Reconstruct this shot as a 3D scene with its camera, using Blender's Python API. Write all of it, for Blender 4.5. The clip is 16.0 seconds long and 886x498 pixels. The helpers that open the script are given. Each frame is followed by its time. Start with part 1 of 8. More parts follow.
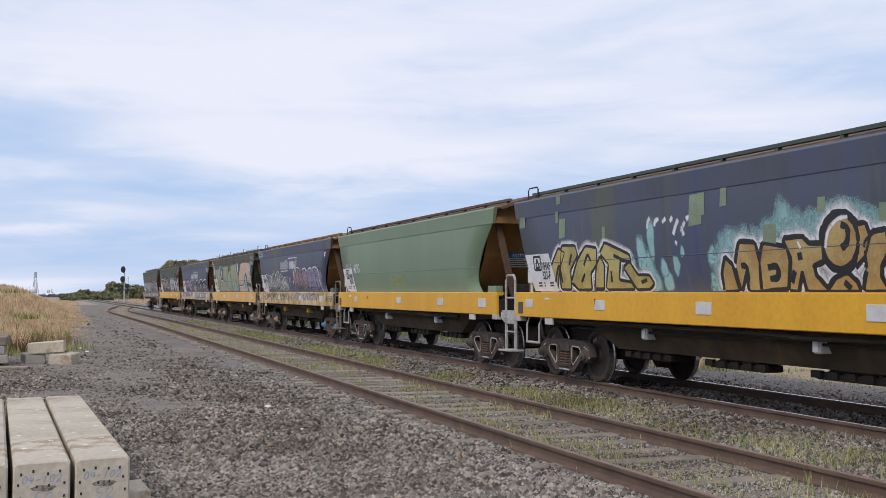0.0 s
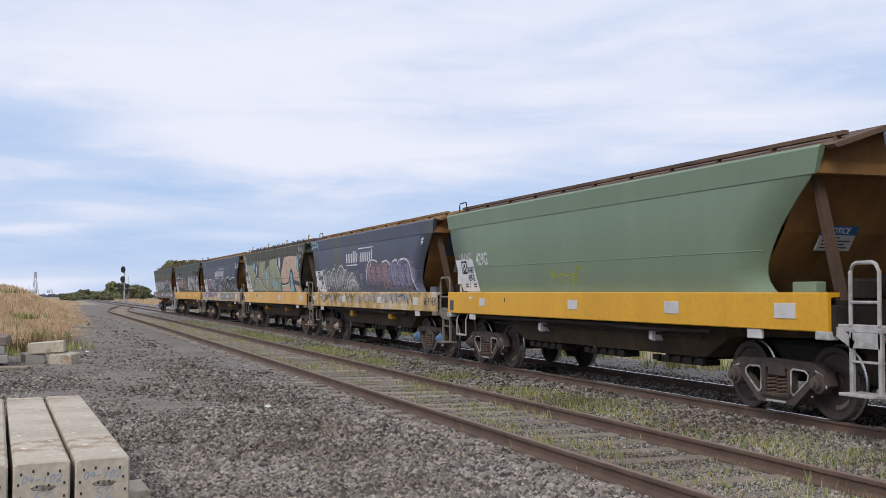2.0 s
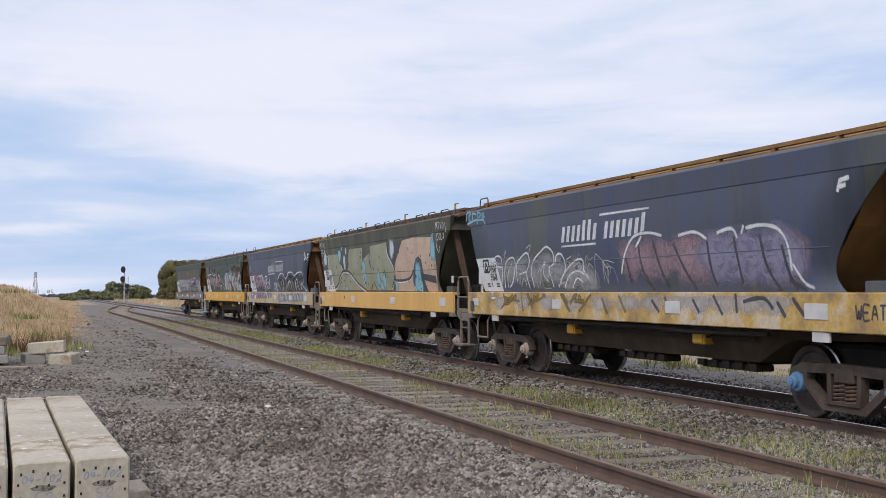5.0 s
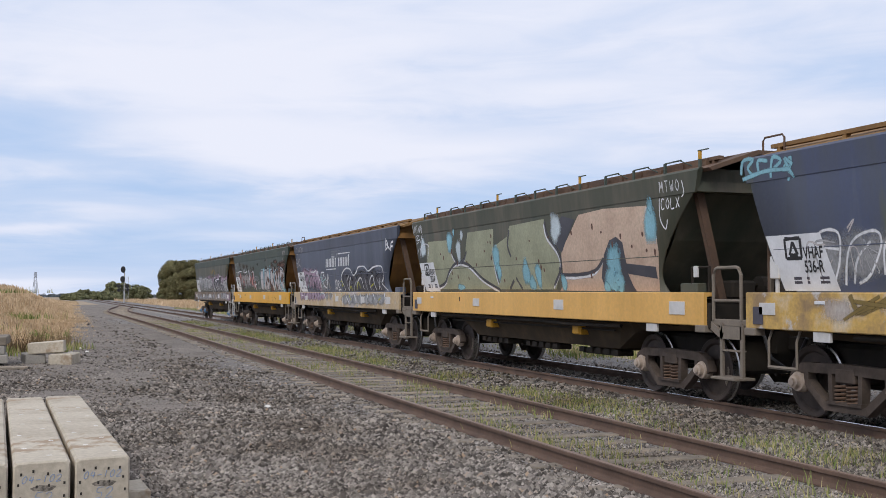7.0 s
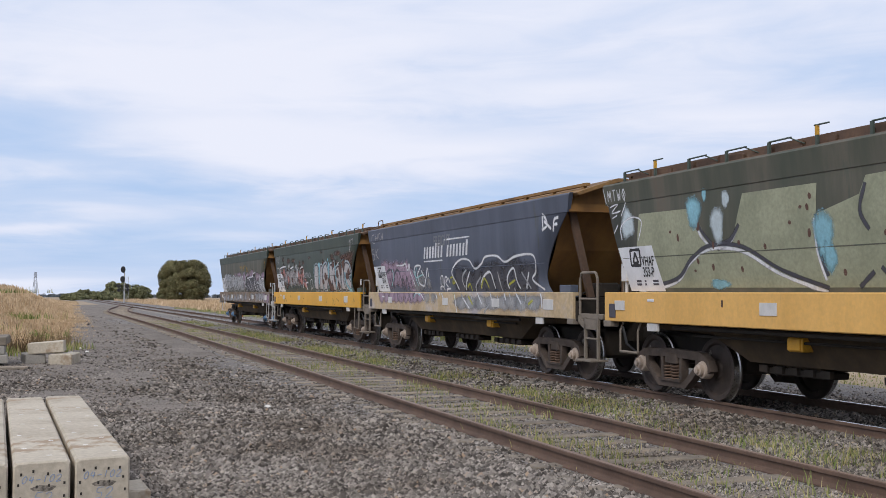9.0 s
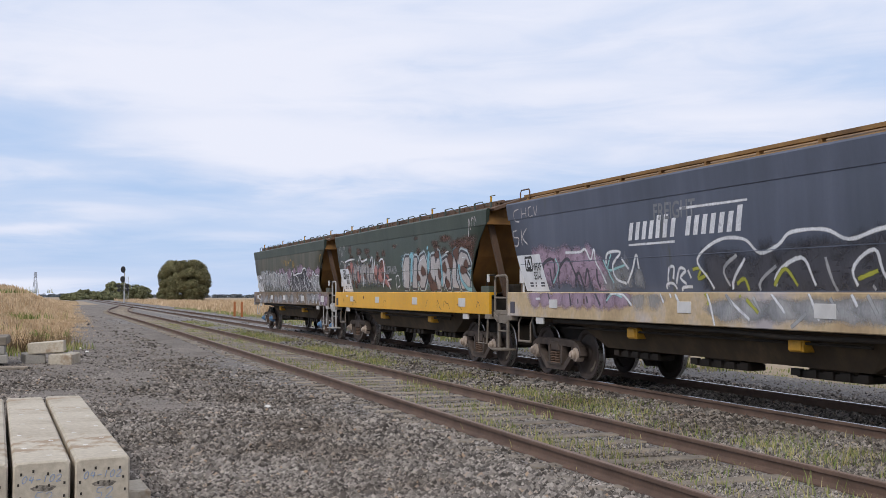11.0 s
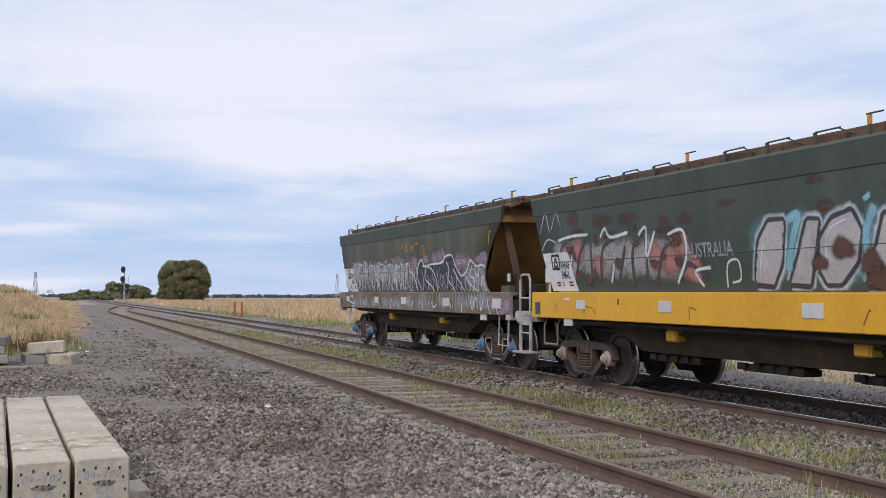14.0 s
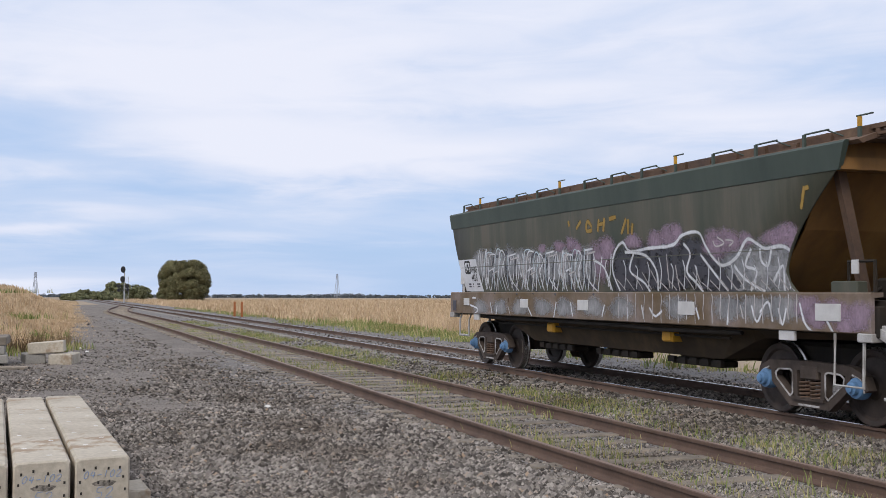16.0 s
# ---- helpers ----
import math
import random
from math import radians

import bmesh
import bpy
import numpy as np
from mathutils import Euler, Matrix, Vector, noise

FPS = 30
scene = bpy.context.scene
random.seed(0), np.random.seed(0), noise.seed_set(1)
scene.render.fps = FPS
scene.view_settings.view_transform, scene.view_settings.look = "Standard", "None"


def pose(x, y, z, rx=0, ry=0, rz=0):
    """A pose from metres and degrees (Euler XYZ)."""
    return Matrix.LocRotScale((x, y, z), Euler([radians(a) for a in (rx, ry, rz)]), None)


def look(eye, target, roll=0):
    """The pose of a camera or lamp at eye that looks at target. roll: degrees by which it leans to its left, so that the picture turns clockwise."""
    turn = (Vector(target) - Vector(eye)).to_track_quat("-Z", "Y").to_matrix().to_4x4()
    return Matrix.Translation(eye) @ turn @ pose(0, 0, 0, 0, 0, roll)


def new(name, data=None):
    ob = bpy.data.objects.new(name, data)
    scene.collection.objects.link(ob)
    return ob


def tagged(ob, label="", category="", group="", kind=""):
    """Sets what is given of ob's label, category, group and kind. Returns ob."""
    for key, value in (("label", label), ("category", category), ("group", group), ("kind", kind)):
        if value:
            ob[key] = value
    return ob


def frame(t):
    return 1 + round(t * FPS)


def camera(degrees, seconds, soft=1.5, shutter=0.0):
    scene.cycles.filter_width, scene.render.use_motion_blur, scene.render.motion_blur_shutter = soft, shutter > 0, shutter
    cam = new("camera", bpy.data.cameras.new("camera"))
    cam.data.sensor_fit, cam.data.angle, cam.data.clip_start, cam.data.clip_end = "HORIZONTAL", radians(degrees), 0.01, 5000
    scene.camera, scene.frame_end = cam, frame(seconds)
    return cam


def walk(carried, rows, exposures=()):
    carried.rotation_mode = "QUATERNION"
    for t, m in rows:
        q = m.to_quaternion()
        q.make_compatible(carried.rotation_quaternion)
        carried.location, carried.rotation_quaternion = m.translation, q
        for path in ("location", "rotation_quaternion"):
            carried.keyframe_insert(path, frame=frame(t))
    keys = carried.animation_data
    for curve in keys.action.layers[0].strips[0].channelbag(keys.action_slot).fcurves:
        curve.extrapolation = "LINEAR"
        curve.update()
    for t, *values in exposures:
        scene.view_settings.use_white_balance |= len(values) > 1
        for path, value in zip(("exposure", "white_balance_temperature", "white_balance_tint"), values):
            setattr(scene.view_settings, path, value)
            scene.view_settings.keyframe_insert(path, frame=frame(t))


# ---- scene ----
# ---------------------------------------------------------------- camera
TURN, TILT, ROLL = 19.469, 2.264, 0.11
cam = camera(43.805, 16.0, soft=0.6)
EYE = pose(0, 0, 1.70, 90 + TILT, 0, -TURN) @ pose(0, 0, 0, 0, 0, ROLL)
walk(cam, [(0.0, EYE), (16.0, EYE)], exposures=[(0.0, 0.0), (16.0, 0.0)])

# ---------------------------------------------------------------- plan, metres
SIDING, MAIN = 5.592, 9.82      # centre lines of the two tracks at the camera
GAUGE = 1.67                     # rail centre to rail centre
HEAD = 0.16                      # top of the rails over the yard
SPEED = 5.01


def bend(y):
    """How far the line has swung to the west at y."""
    if y < 20:
        return 0.0
    if y < 80:
        return -0.013 * (y - 20) ** 2 / 120
    return -0.013 * (y - 50)


def slope(y):
    return -0.013 * min(max((y - 20) / 60, 0), 1)


def merge(y):
    """How far the siding has swung towards the main line."""
    t = min(max((y - 88) / 62, 0), 1)
    return (MAIN - SIDING) * t * t * (3 - 2 * t)


# ---------------------------------------------------------------- light
def node(nt, kind, **kw):
    n = nt.nodes.new(kind)
    for k, v in kw.items():
        n.inputs[k.replace("_", " ")].default_value = v
    return n


def math_node(nt, op, a, b=None, clamp=False):
    n = nt.nodes.new("ShaderNodeMath")
    n.operation, n.use_clamp = op, clamp
    for i, v in enumerate((a, b)):
        if v is None:
            continue
        if isinstance(v, (int, float)):
            n.inputs[i].default_value = v
        else:
            nt.links.new(v, n.inputs[i])
    return n.outputs[0]


def mix_node(nt, fac, a, b, blend="MIX"):
    n = nt.nodes.new("ShaderNodeMix")
    n.data_type, n.blend_type = "RGBA", blend
    for i, v in ((0, fac), (6, a), (7, b)):
        if isinstance(v, (int, float)):
            n.inputs[i].default_value = v
        elif isinstance(v, tuple):
            n.inputs[i].default_value = (*v[:3], 1)
        else:
            nt.links.new(v, n.inputs[i])
    return n.outputs[2]


def ramp_node(nt, fac, stops, smooth=False):
    n = nt.nodes.new("ShaderNodeValToRGB")
    if smooth:
        n.color_ramp.interpolation = "EASE"
    el = n.color_ramp.elements
    while len(el) < len(stops):
        el.new(0.5)
    for e, (p, c) in zip(el, stops):
        e.position = p
        e.color = (*c, 1) if isinstance(c, tuple) else (c, c, c, 1)
    nt.links.new(fac, n.inputs[0])
    return n.outputs[0]


SUN_UP, SUN_ROUND = radians(40), radians(222)


def build_world():
    world = bpy.data.worlds.new("sky")
    scene.world = world
    world.use_nodes = True
    nt = world.node_tree
    nt.nodes.clear()
    sky = nt.nodes.new("ShaderNodeTexSky")
    sky.sky_type, sky.sun_disc = "NISHITA", False
    sky.sun_elevation, sky.sun_rotation = SUN_UP, SUN_ROUND
    sky.air_density, sky.dust_density, sky.ozone_density = 1.0, 0.6, 1.2
    tc = nt.nodes.new("ShaderNodeTexCoord")
    sep = nt.nodes.new("ShaderNodeSeparateXYZ")
    nt.links.new(tc.outputs["Generated"], sep.inputs[0])
    x, y, z = sep.outputs
    el = math_node(nt, "MAXIMUM", z, 0.0)
    # azimuth from the track's direction, to the east
    az = math_node(nt, "ARCTAN2", x, y)
    wide = nt.nodes.new("ShaderNodeCombineXYZ")
    nt.links.new(math_node(nt, "MULTIPLY", az, 1.0), wide.inputs[0])
    nt.links.new(math_node(nt, "POWER", math_node(nt, "ADD", el, 0.02), 0.72), wide.inputs[1])

    def clouds(scale, sx, sy, detail, rough, ox, oy, warp=0.0):
        m = nt.nodes.new("ShaderNodeMapping")
        m.inputs["Scale"].default_value = (sx, sy, 1)
        m.inputs["Location"].default_value = (ox, oy, 0)
        nt.links.new(wide.outputs[0], m.inputs[0])
        n = nt.nodes.new("ShaderNodeTexNoise")
        n.inputs["Scale"].default_value, n.inputs["Detail"].default_value = scale, detail
        n.inputs["Roughness"].default_value, n.inputs["Distortion"].default_value = rough, warp
        nt.links.new(m.outputs[0], n.inputs["Vector"])
        return n.outputs[0]

    big = clouds(1.0, 2.2, 9.0, 6, 0.50, 3.1, 1.7, 0.4)
    fine = clouds(1.0, 7.0, 34.0, 6, 0.55, 0.4, 5.2, 0.6)

    ragged = math_node(nt, "ADD", math_node(nt, "MULTIPLY", math_node(nt, "SUBTRACT", big, 0.5), 0.05), math_node(nt, "MULTIPLY", math_node(nt, "SUBTRACT", fine, 0.5), 0.03))

    def streak(a0, e0, wa, we, amount):
        """A long bank of cloud, degrees, its top sharper than its foot."""
        da = math_node(nt, "MULTIPLY", math_node(nt, "SUBTRACT", az, radians(a0)), 1 / radians(wa))
        de = math_node(nt, "MULTIPLY", math_node(nt, "SUBTRACT", math_node(nt, "ADD", el, ragged), math.sin(radians(e0))), 1 / radians(we))
        de = math_node(nt, "ADD", de, math_node(nt, "MULTIPLY", math_node(nt, "ABSOLUTE", de), 0.45))
        q = math_node(nt, "ADD", math_node(nt, "MULTIPLY", da, da), math_node(nt, "MULTIPLY", de, de))
        return math_node(nt, "MULTIPLY", math_node(nt, "POWER", 2.718, math_node(nt, "MULTIPLY", q, -1.0)), amount)

    cover = math_node(nt, "ADD", math_node(nt, "MULTIPLY", big, 0.95), math_node(nt, "MULTIPLY", fine, 0.38))
    for s in BANKS:
        cover = math_node(nt, "ADD", cover, streak(*s))
    high = math_node(nt, "MULTIPLY", math_node(nt, "SUBTRACT", el, 0.05), 0.75)
    cover = math_node(nt, "ADD", cover, math_node(nt, "MINIMUM", high, 0.22))
    veil = ramp_node(nt, cover, [(0.42, 0.0), (0.62, 0.55), (0.85, 1.0)], True)
    blue = mix_node(nt, 0.9, sky.outputs[0], SKY_BLUE)
    white = ramp_node(nt, cover, [(0.5, CLOUD_GREY), (0.75, CLOUD_WHITE), (1.0, CLOUD_TOP)], True)
    col = mix_node(nt, veil, blue, white)
    bg = nt.nodes.new("ShaderNodeBackground")
    bg.inputs["Strength"].default_value = SKY_STRENGTH
    nt.links.new(col, bg.inputs[0])
    out = nt.nodes.new("ShaderNodeOutputWorld")
    nt.links.new(bg.outputs[0], out.inputs[0])


# azimuth from the track, height, breadth, depth (degrees), amount
BANKS = [
    (8.6, 8.2, 7, 1.1, 0.26), (19.5, 7.5, 7, 0.9, 0.20), (26.5, 10.4, 5, 0.5, 0.14), (33, 9.0, 5, 0.5, 0.12), (9, 12.5, 7, 2.2, 0.14),
    (-1, 3.0, 3.5, 0.35, 0.26), (1.8, 4.1, 3.0, 0.45, 0.18), (9, 2.8, 3.5, 0.4, 0.18), (-2, 6.0, 4.0, 0.4, 0.16), (-2, 0.9, 5, 0.3, 0.20),
    (-1, 9.2, 6, 1.5, -0.18), (18, 9.0, 8, 0.8, -0.08), (14, 5.0, 9, 0.9, -0.14), (22, 2.2, 26, 1.6, -0.12), (30, 13, 16, 4, 0.08),
]
SKY_BLUE = (4.6, 6.4, 9.6)
CLOUD_GREY, CLOUD_WHITE, CLOUD_TOP = (5.9, 7.2, 9.7), (7.7, 8.35, 10.1), (8.9, 9.2, 10.5)
SKY_STRENGTH = 0.093
build_world()

sun = new("sun", bpy.data.lights.new("sun", "SUN"))
sun.data.energy, sun.data.angle, sun.data.color = 1.5, radians(20), (1.0, 0.93, 0.83)
sun.matrix_world = look((0, 0, 0), (-math.sin(SUN_ROUND) * math.cos(SUN_UP), -math.cos(SUN_ROUND) * math.cos(SUN_UP), -math.sin(SUN_UP)))

# ---------------------------------------------------------------- materials
def surface(name, base, rough=0.7, metal=0.0, stops=None, scale=3.0, spots=None, bump=0.0, bump_scale=40.0, streak=False, coords="Object", spec=0.5, vary=0.0, fleck=0.15):
    """A material of two scales of variation over a base colour. stops: colours over coarse noise; spots: (colour, threshold, scale); streak: drawn out upright."""
    m = bpy.data.materials.new(name)
    m.use_nodes = True
    nt = m.node_tree
    b = nt.nodes["Principled BSDF"]
    b.inputs["Metallic"].default_value, b.inputs["Specular IOR Level"].default_value = metal, spec
    tc = nt.nodes.new("ShaderNodeTexCoord")
    co = tc.outputs[coords]
    if streak:
        mp = nt.nodes.new("ShaderNodeMapping")
        mp.inputs["Scale"].default_value = (1, 1, 0.13)
        nt.links.new(co, mp.inputs[0])
        sco = mp.outputs[0]
    else:
        sco = co

    def noise_of(vec, s, detail=6, rough_=0.6):
        n = nt.nodes.new("ShaderNodeTexNoise")
        n.inputs["Scale"].default_value, n.inputs["Detail"].default_value, n.inputs["Roughness"].default_value = s, detail, rough_
        nt.links.new(vec, n.inputs["Vector"])
        return n.outputs[0]

    coarse = noise_of(sco, scale)
    grain = noise_of(co, scale * 14, 4)
    if stops:
        col = ramp_node(nt, coarse, stops)
    else:
        col = mix_node(nt, 1.0, base, ramp_node(nt, coarse, [(0.3, 0.82), (0.7, 1.12)]), "MULTIPLY")
    col = mix_node(nt, 1.0, col, ramp_node(nt, grain, [(0.3, 1 - fleck), (0.7, 1 + fleck)]), "MULTIPLY")
    for c, at, s in (spots or ()):
        n = noise_of(sco, s, 8, 0.65)
        col = mix_node(nt, ramp_node(nt, n, [(at, 0.0), (at + 0.06, 1.0)]), col, c)
    if vary:
        oi = nt.nodes.new("ShaderNodeObjectInfo")
        k = math_node(nt, "ADD", math_node(nt, "MULTIPLY", oi.outputs["Random"], vary), 1 - vary / 2)
        comb = nt.nodes.new("ShaderNodeCombineColor")
        for i in range(3):
            nt.links.new(k, comb.inputs[i])
        col = mix_node(nt, 1.0, col, comb.outputs[0], "MULTIPLY")
    nt.links.new(col, b.inputs["Base Color"])
    r = math_node(nt, "ADD", math_node(nt, "MULTIPLY", grain, 0.3), rough - 0.15, True)
    nt.links.new(r, b.inputs["Roughness"])
    if bump:
        bn = nt.nodes.new("ShaderNodeBump")
        bn.inputs["Strength"].default_value, bn.inputs["Distance"].default_value = 0.6, bump
        nt.links.new(noise_of(co, bump_scale, 5), bn.inputs["Height"])
        nt.links.new(bn.outputs[0], b.inputs["Normal"])
    return m


def island_surface(name, stops, rough=0.9):
    """One colour a piece, for the joined small things."""
    m = bpy.data.materials.new(name)
    m.use_nodes = True
    nt = m.node_tree
    b = nt.nodes["Principled BSDF"]
    g = nt.nodes.new("ShaderNodeNewGeometry")
    col = ramp_node(nt, g.outputs["Random Per Island"], stops)
    tc = nt.nodes.new("ShaderNodeTexCoord")
    n = nt.nodes.new("ShaderNodeTexNoise")
    n.inputs["Scale"].default_value, n.inputs["Detail"].default_value = 0.55, 4
    nt.links.new(tc.outputs["Object"], n.inputs["Vector"])
    col = mix_node(nt, 1.0, col, ramp_node(nt, n.outputs[0], [(0.32, (0.68, 0.63, 0.58)), (0.5, (0.98, 0.96, 0.94)), (0.7, (1.2, 1.2, 1.2))]), "MULTIPLY")
    nt.links.new(col, b.inputs["Base Color"])
    b.inputs["Roughness"].default_value = rough
    b.inputs["Specular IOR Level"].default_value = 0.25
    return m


RUST = (0.115, 0.055, 0.032)
M = {}
M["gravel"] = surface("gravel", (0.2, 0.18, 0.16), 0.95, scale=0.35, stops=[(0.32, (0.15, 0.125, 0.104)), (0.5, (0.2, 0.174, 0.15)), (0.7, (0.25, 0.216, 0.185))], spots=[((0.07, 0.06, 0.052), 0.55, 24), ((0.3, 0.275, 0.25), 0.62, 31), ((0.10, 0.088, 0.078), 0.6, 6.5), ((0.29, 0.265, 0.24), 0.66, 5.0), ((0.11, 0.085, 0.065), 0.63, 0.8), ((0.12, 0.103, 0.088), 0.6, 2.4), ((0.26, 0.235, 0.21), 0.66, 11.0)], bump=0.06, bump_scale=14)
M["ballast"] = surface("ballast", (0.2, 0.19, 0.185), 0.95, scale=0.7, stops=[(0.3, (0.15, 0.138, 0.128)), (0.55, (0.215, 0.2, 0.188)), (0.75, (0.22, 0.185, 0.145))], spots=[((0.07, 0.062, 0.056), 0.55, 20), ((0.32, 0.3, 0.285), 0.63, 27), ((0.1, 0.09, 0.082), 0.6, 6.0), ((0.3, 0.285, 0.27), 0.66, 5.0)], bump=0.06, bump_scale=18)
M["stones"] = island_surface("stones", [(0.0, (0.045, 0.039, 0.034)), (0.22, (0.1, 0.088, 0.078)), (0.55, (0.2, 0.18, 0.16)), (0.82, (0.31, 0.28, 0.25)), (0.96, (0.42, 0.38, 0.34)), (1.0, (0.33, 0.24, 0.165))])
M["dry_ground"] = surface("dry_ground", (0.4, 0.3, 0.16), 0.95, scale=0.05, stops=[(0.3, (0.27, 0.21, 0.145)), (0.5, (0.34, 0.265, 0.18)), (0.7, (0.28, 0.225, 0.15))], spots=[((0.3, 0.26, 0.13), 0.62, 0.11), ((0.2, 0.16, 0.11), 0.6, 9)], bump=0.06, bump_scale=6)
M["dry_grass"] = island_surface("dry_grass", [(0.0, (0.45, 0.33, 0.2)), (0.4, (0.57, 0.43, 0.285)), (0.75, (0.64, 0.5, 0.35)), (1.0, (0.5, 0.39, 0.24))])
M["green_grass"] = island_surface("green_grass", [(0.0, (0.13, 0.19, 0.055)), (0.45, (0.23, 0.265, 0.09)), (0.75, (0.4, 0.37, 0.16)), (1.0, (0.52, 0.44, 0.25))])
M["rail"] = surface("rusty_rail", RUST, 0.75, 0.0, scale=2.5, stops=[(0.3, (0.088, 0.055, 0.040)), (0.6, (0.14, 0.087, 0.062)), (0.8, (0.175, 0.11, 0.077))], bump=0.003, bump_scale=60)
M["rail_top"] = surface("worn_rail_head", (0.62, 0.6, 0.58), 0.25, 1.0, scale=1.0)
M["rail_dull"] = surface("dull_rail_head", (0.24, 0.165, 0.125), 0.6, 0.3, scale=1.0)
M["timber"] = surface("sleeper_timber", (0.3, 0.24, 0.17), 0.9, scale=4, stops=[(0.3, (0.15, 0.127, 0.102)), (0.55, (0.245, 0.207, 0.162)), (0.8, (0.34, 0.27, 0.195))], bump=0.01, bump_scale=30, vary=0.5)
M["concrete"] = surface("concrete", (0.5, 0.45, 0.38), 0.85, scale=1.6, stops=[(0.25, (0.35, 0.295, 0.225)), (0.5, (0.48, 0.425, 0.34)), (0.75, (0.54, 0.485, 0.395))], spots=[((0.33, 0.245, 0.165), 0.58, 1.3), ((0.3, 0.24, 0.175), 0.64, 3.0), ((0.36, 0.36, 0.36), 0.68, 9.0)], bump=0.004, bump_scale=70, vary=0.12)
# stained sleepers; also the dumped block whose shade is painted as darker concrete
M["concrete_dark"] = surface("stained_and_shaded_concrete", (0.3, 0.28, 0.25), 0.9, scale=2.5, bump=0.006, bump_scale=50, vary=0.2)
M["yellow"] = surface("yellow_sill_paint", (0.72, 0.38, 0.02), 0.45, scale=1.0, stops=[(0.3, (0.66, 0.33, 0.012)), (0.6, (0.76, 0.40, 0.02))], spots=[((0.42, 0.22, 0.04), 0.69, 3.0), ((0.25, 0.12, 0.04), 0.73, 11.0)], streak=True, fleck=0.08)
M["yellow_pale"] = surface("faded_yellow_sill_paint", (0.7, 0.45, 0.15), 0.55, scale=1.2, stops=[(0.3, (0.62, 0.35, 0.09)), (0.6, (0.76, 0.445, 0.13))], spots=[((0.42, 0.24, 0.09), 0.67, 4.0), ((0.2, 0.11, 0.05), 0.73, 11.0)], streak=True, fleck=0.08)
M["yellow_grimy"] = surface("grimy_yellow_sill_paint", (0.55, 0.36, 0.1), 0.6, scale=1.6, stops=[(0.36, (0.30, 0.2, 0.10)), (0.5, (0.56, 0.36, 0.10)), (0.62, (0.6, 0.5, 0.36))], spots=[((0.5, 0.47, 0.45), 0.6, 2.2)])
M["sill_grey"] = surface("painted_over_sill", (0.5, 0.38, 0.24), 0.7, scale=1.0, stops=[(0.36, (0.40, 0.29, 0.17)), (0.5, (0.50, 0.38, 0.23)), (0.64, (0.5, 0.44, 0.4))], spots=[((0.4, 0.36, 0.37), 0.58, 0.9), ((0.26, 0.17, 0.08), 0.68, 4)])
M["sill_brown"] = surface("brown_oversprayed_sill", (0.19, 0.14, 0.09), 0.7, scale=1.2, stops=[(0.36, (0.13, 0.085, 0.04)), (0.52, (0.19, 0.14, 0.10)), (0.66, (0.25, 0.20, 0.18))])
M["green"] = surface("sage_green_paint", (0.19, 0.26, 0.175), 0.5, scale=0.8, stops=[(0.3, (0.17, 0.24, 0.16)), (0.7, (0.205, 0.28, 0.19))], spots=[((0.15, 0.2, 0.135), 0.66, 3.5)], streak=True, fleck=0.04)
M["navy"] = surface("navy_paint", (0.06, 0.072, 0.11), 0.5, scale=1.4, stops=[(0.3, (0.052, 0.063, 0.088)), (0.47, (0.075, 0.087, 0.122)), (0.6, (0.068, 0.084, 0.148)), (0.75, (0.13, 0.14, 0.165))], spots=[((0.1, 0.108, 0.092), 0.54, 0.9), ((0.055, 0.072, 0.15), 0.6, 1.7), ((0.15, 0.155, 0.165), 0.72, 5.0)], streak=True, fleck=0.08)
M["slate"] = surface("faded_navy_paint", (0.085, 0.097, 0.135), 0.6, scale=1.4, stops=[(0.3, (0.06, 0.072, 0.10)), (0.55, (0.088, 0.102, 0.145)), (0.75, (0.125, 0.135, 0.18))], spots=[((0.085, 0.088, 0.07), 0.6, 1.2), ((0.13, 0.085, 0.055), 0.75, 4.0)], streak=True, fleck=0.07)
M["olive"] = surface("weathered_dark_green_paint", (0.08, 0.083, 0.06), 0.65, scale=2.0, stops=[(0.3, (0.05, 0.062, 0.045)), (0.5, (0.08, 0.082, 0.06)), (0.62, (0.115, 0.105, 0.08)), (0.75, (0.13, 0.10, 0.075))], spots=[((0.05, 0.075, 0.055), 0.6, 1.1), ((0.15, 0.085, 0.05), 0.7, 3.4)], streak=True, fleck=0.07)
M["dark_green"] = surface("dark_green_paint", (0.05, 0.068, 0.055), 0.6, scale=1.6, stops=[(0.3, (0.04, 0.057, 0.047)), (0.6, (0.06, 0.08, 0.064)), (0.75, (0.085, 0.09, 0.075))], spots=[((0.12, 0.07, 0.05), 0.68, 2.6)], streak=True, fleck=0.07)
M["ochre"] = surface("grain_stained_steel", (0.28, 0.14, 0.04), 0.8, scale=1.3, stops=[(0.3, (0.15, 0.075, 0.026)), (0.55, (0.27, 0.135, 0.036)), (0.75, (0.36, 0.195, 0.055))], streak=True, fleck=0.05)
M["rusty"] = surface("rusty_roof_steel", (0.12, 0.07, 0.045), 0.85, scale=1.6, stops=[(0.3, (0.07, 0.045, 0.035)), (0.55, (0.13, 0.078, 0.05)), (0.75, (0.19, 0.125, 0.08))])
M["under"] = surface("grimy_underframe", (0.04, 0.032, 0.025), 0.9, scale=1.8, stops=[(0.3, (0.011, 0.009, 0.007)), (0.55, (0.024, 0.018, 0.013)), (0.75, (0.05, 0.034, 0.022))])
M["frame"] = surface("dusty_cast_steel", (0.10, 0.08, 0.07), 0.85, scale=4, stops=[(0.3, (0.04, 0.029, 0.023)), (0.55, (0.08, 0.06, 0.049)), (0.75, (0.125, 0.093, 0.074))])
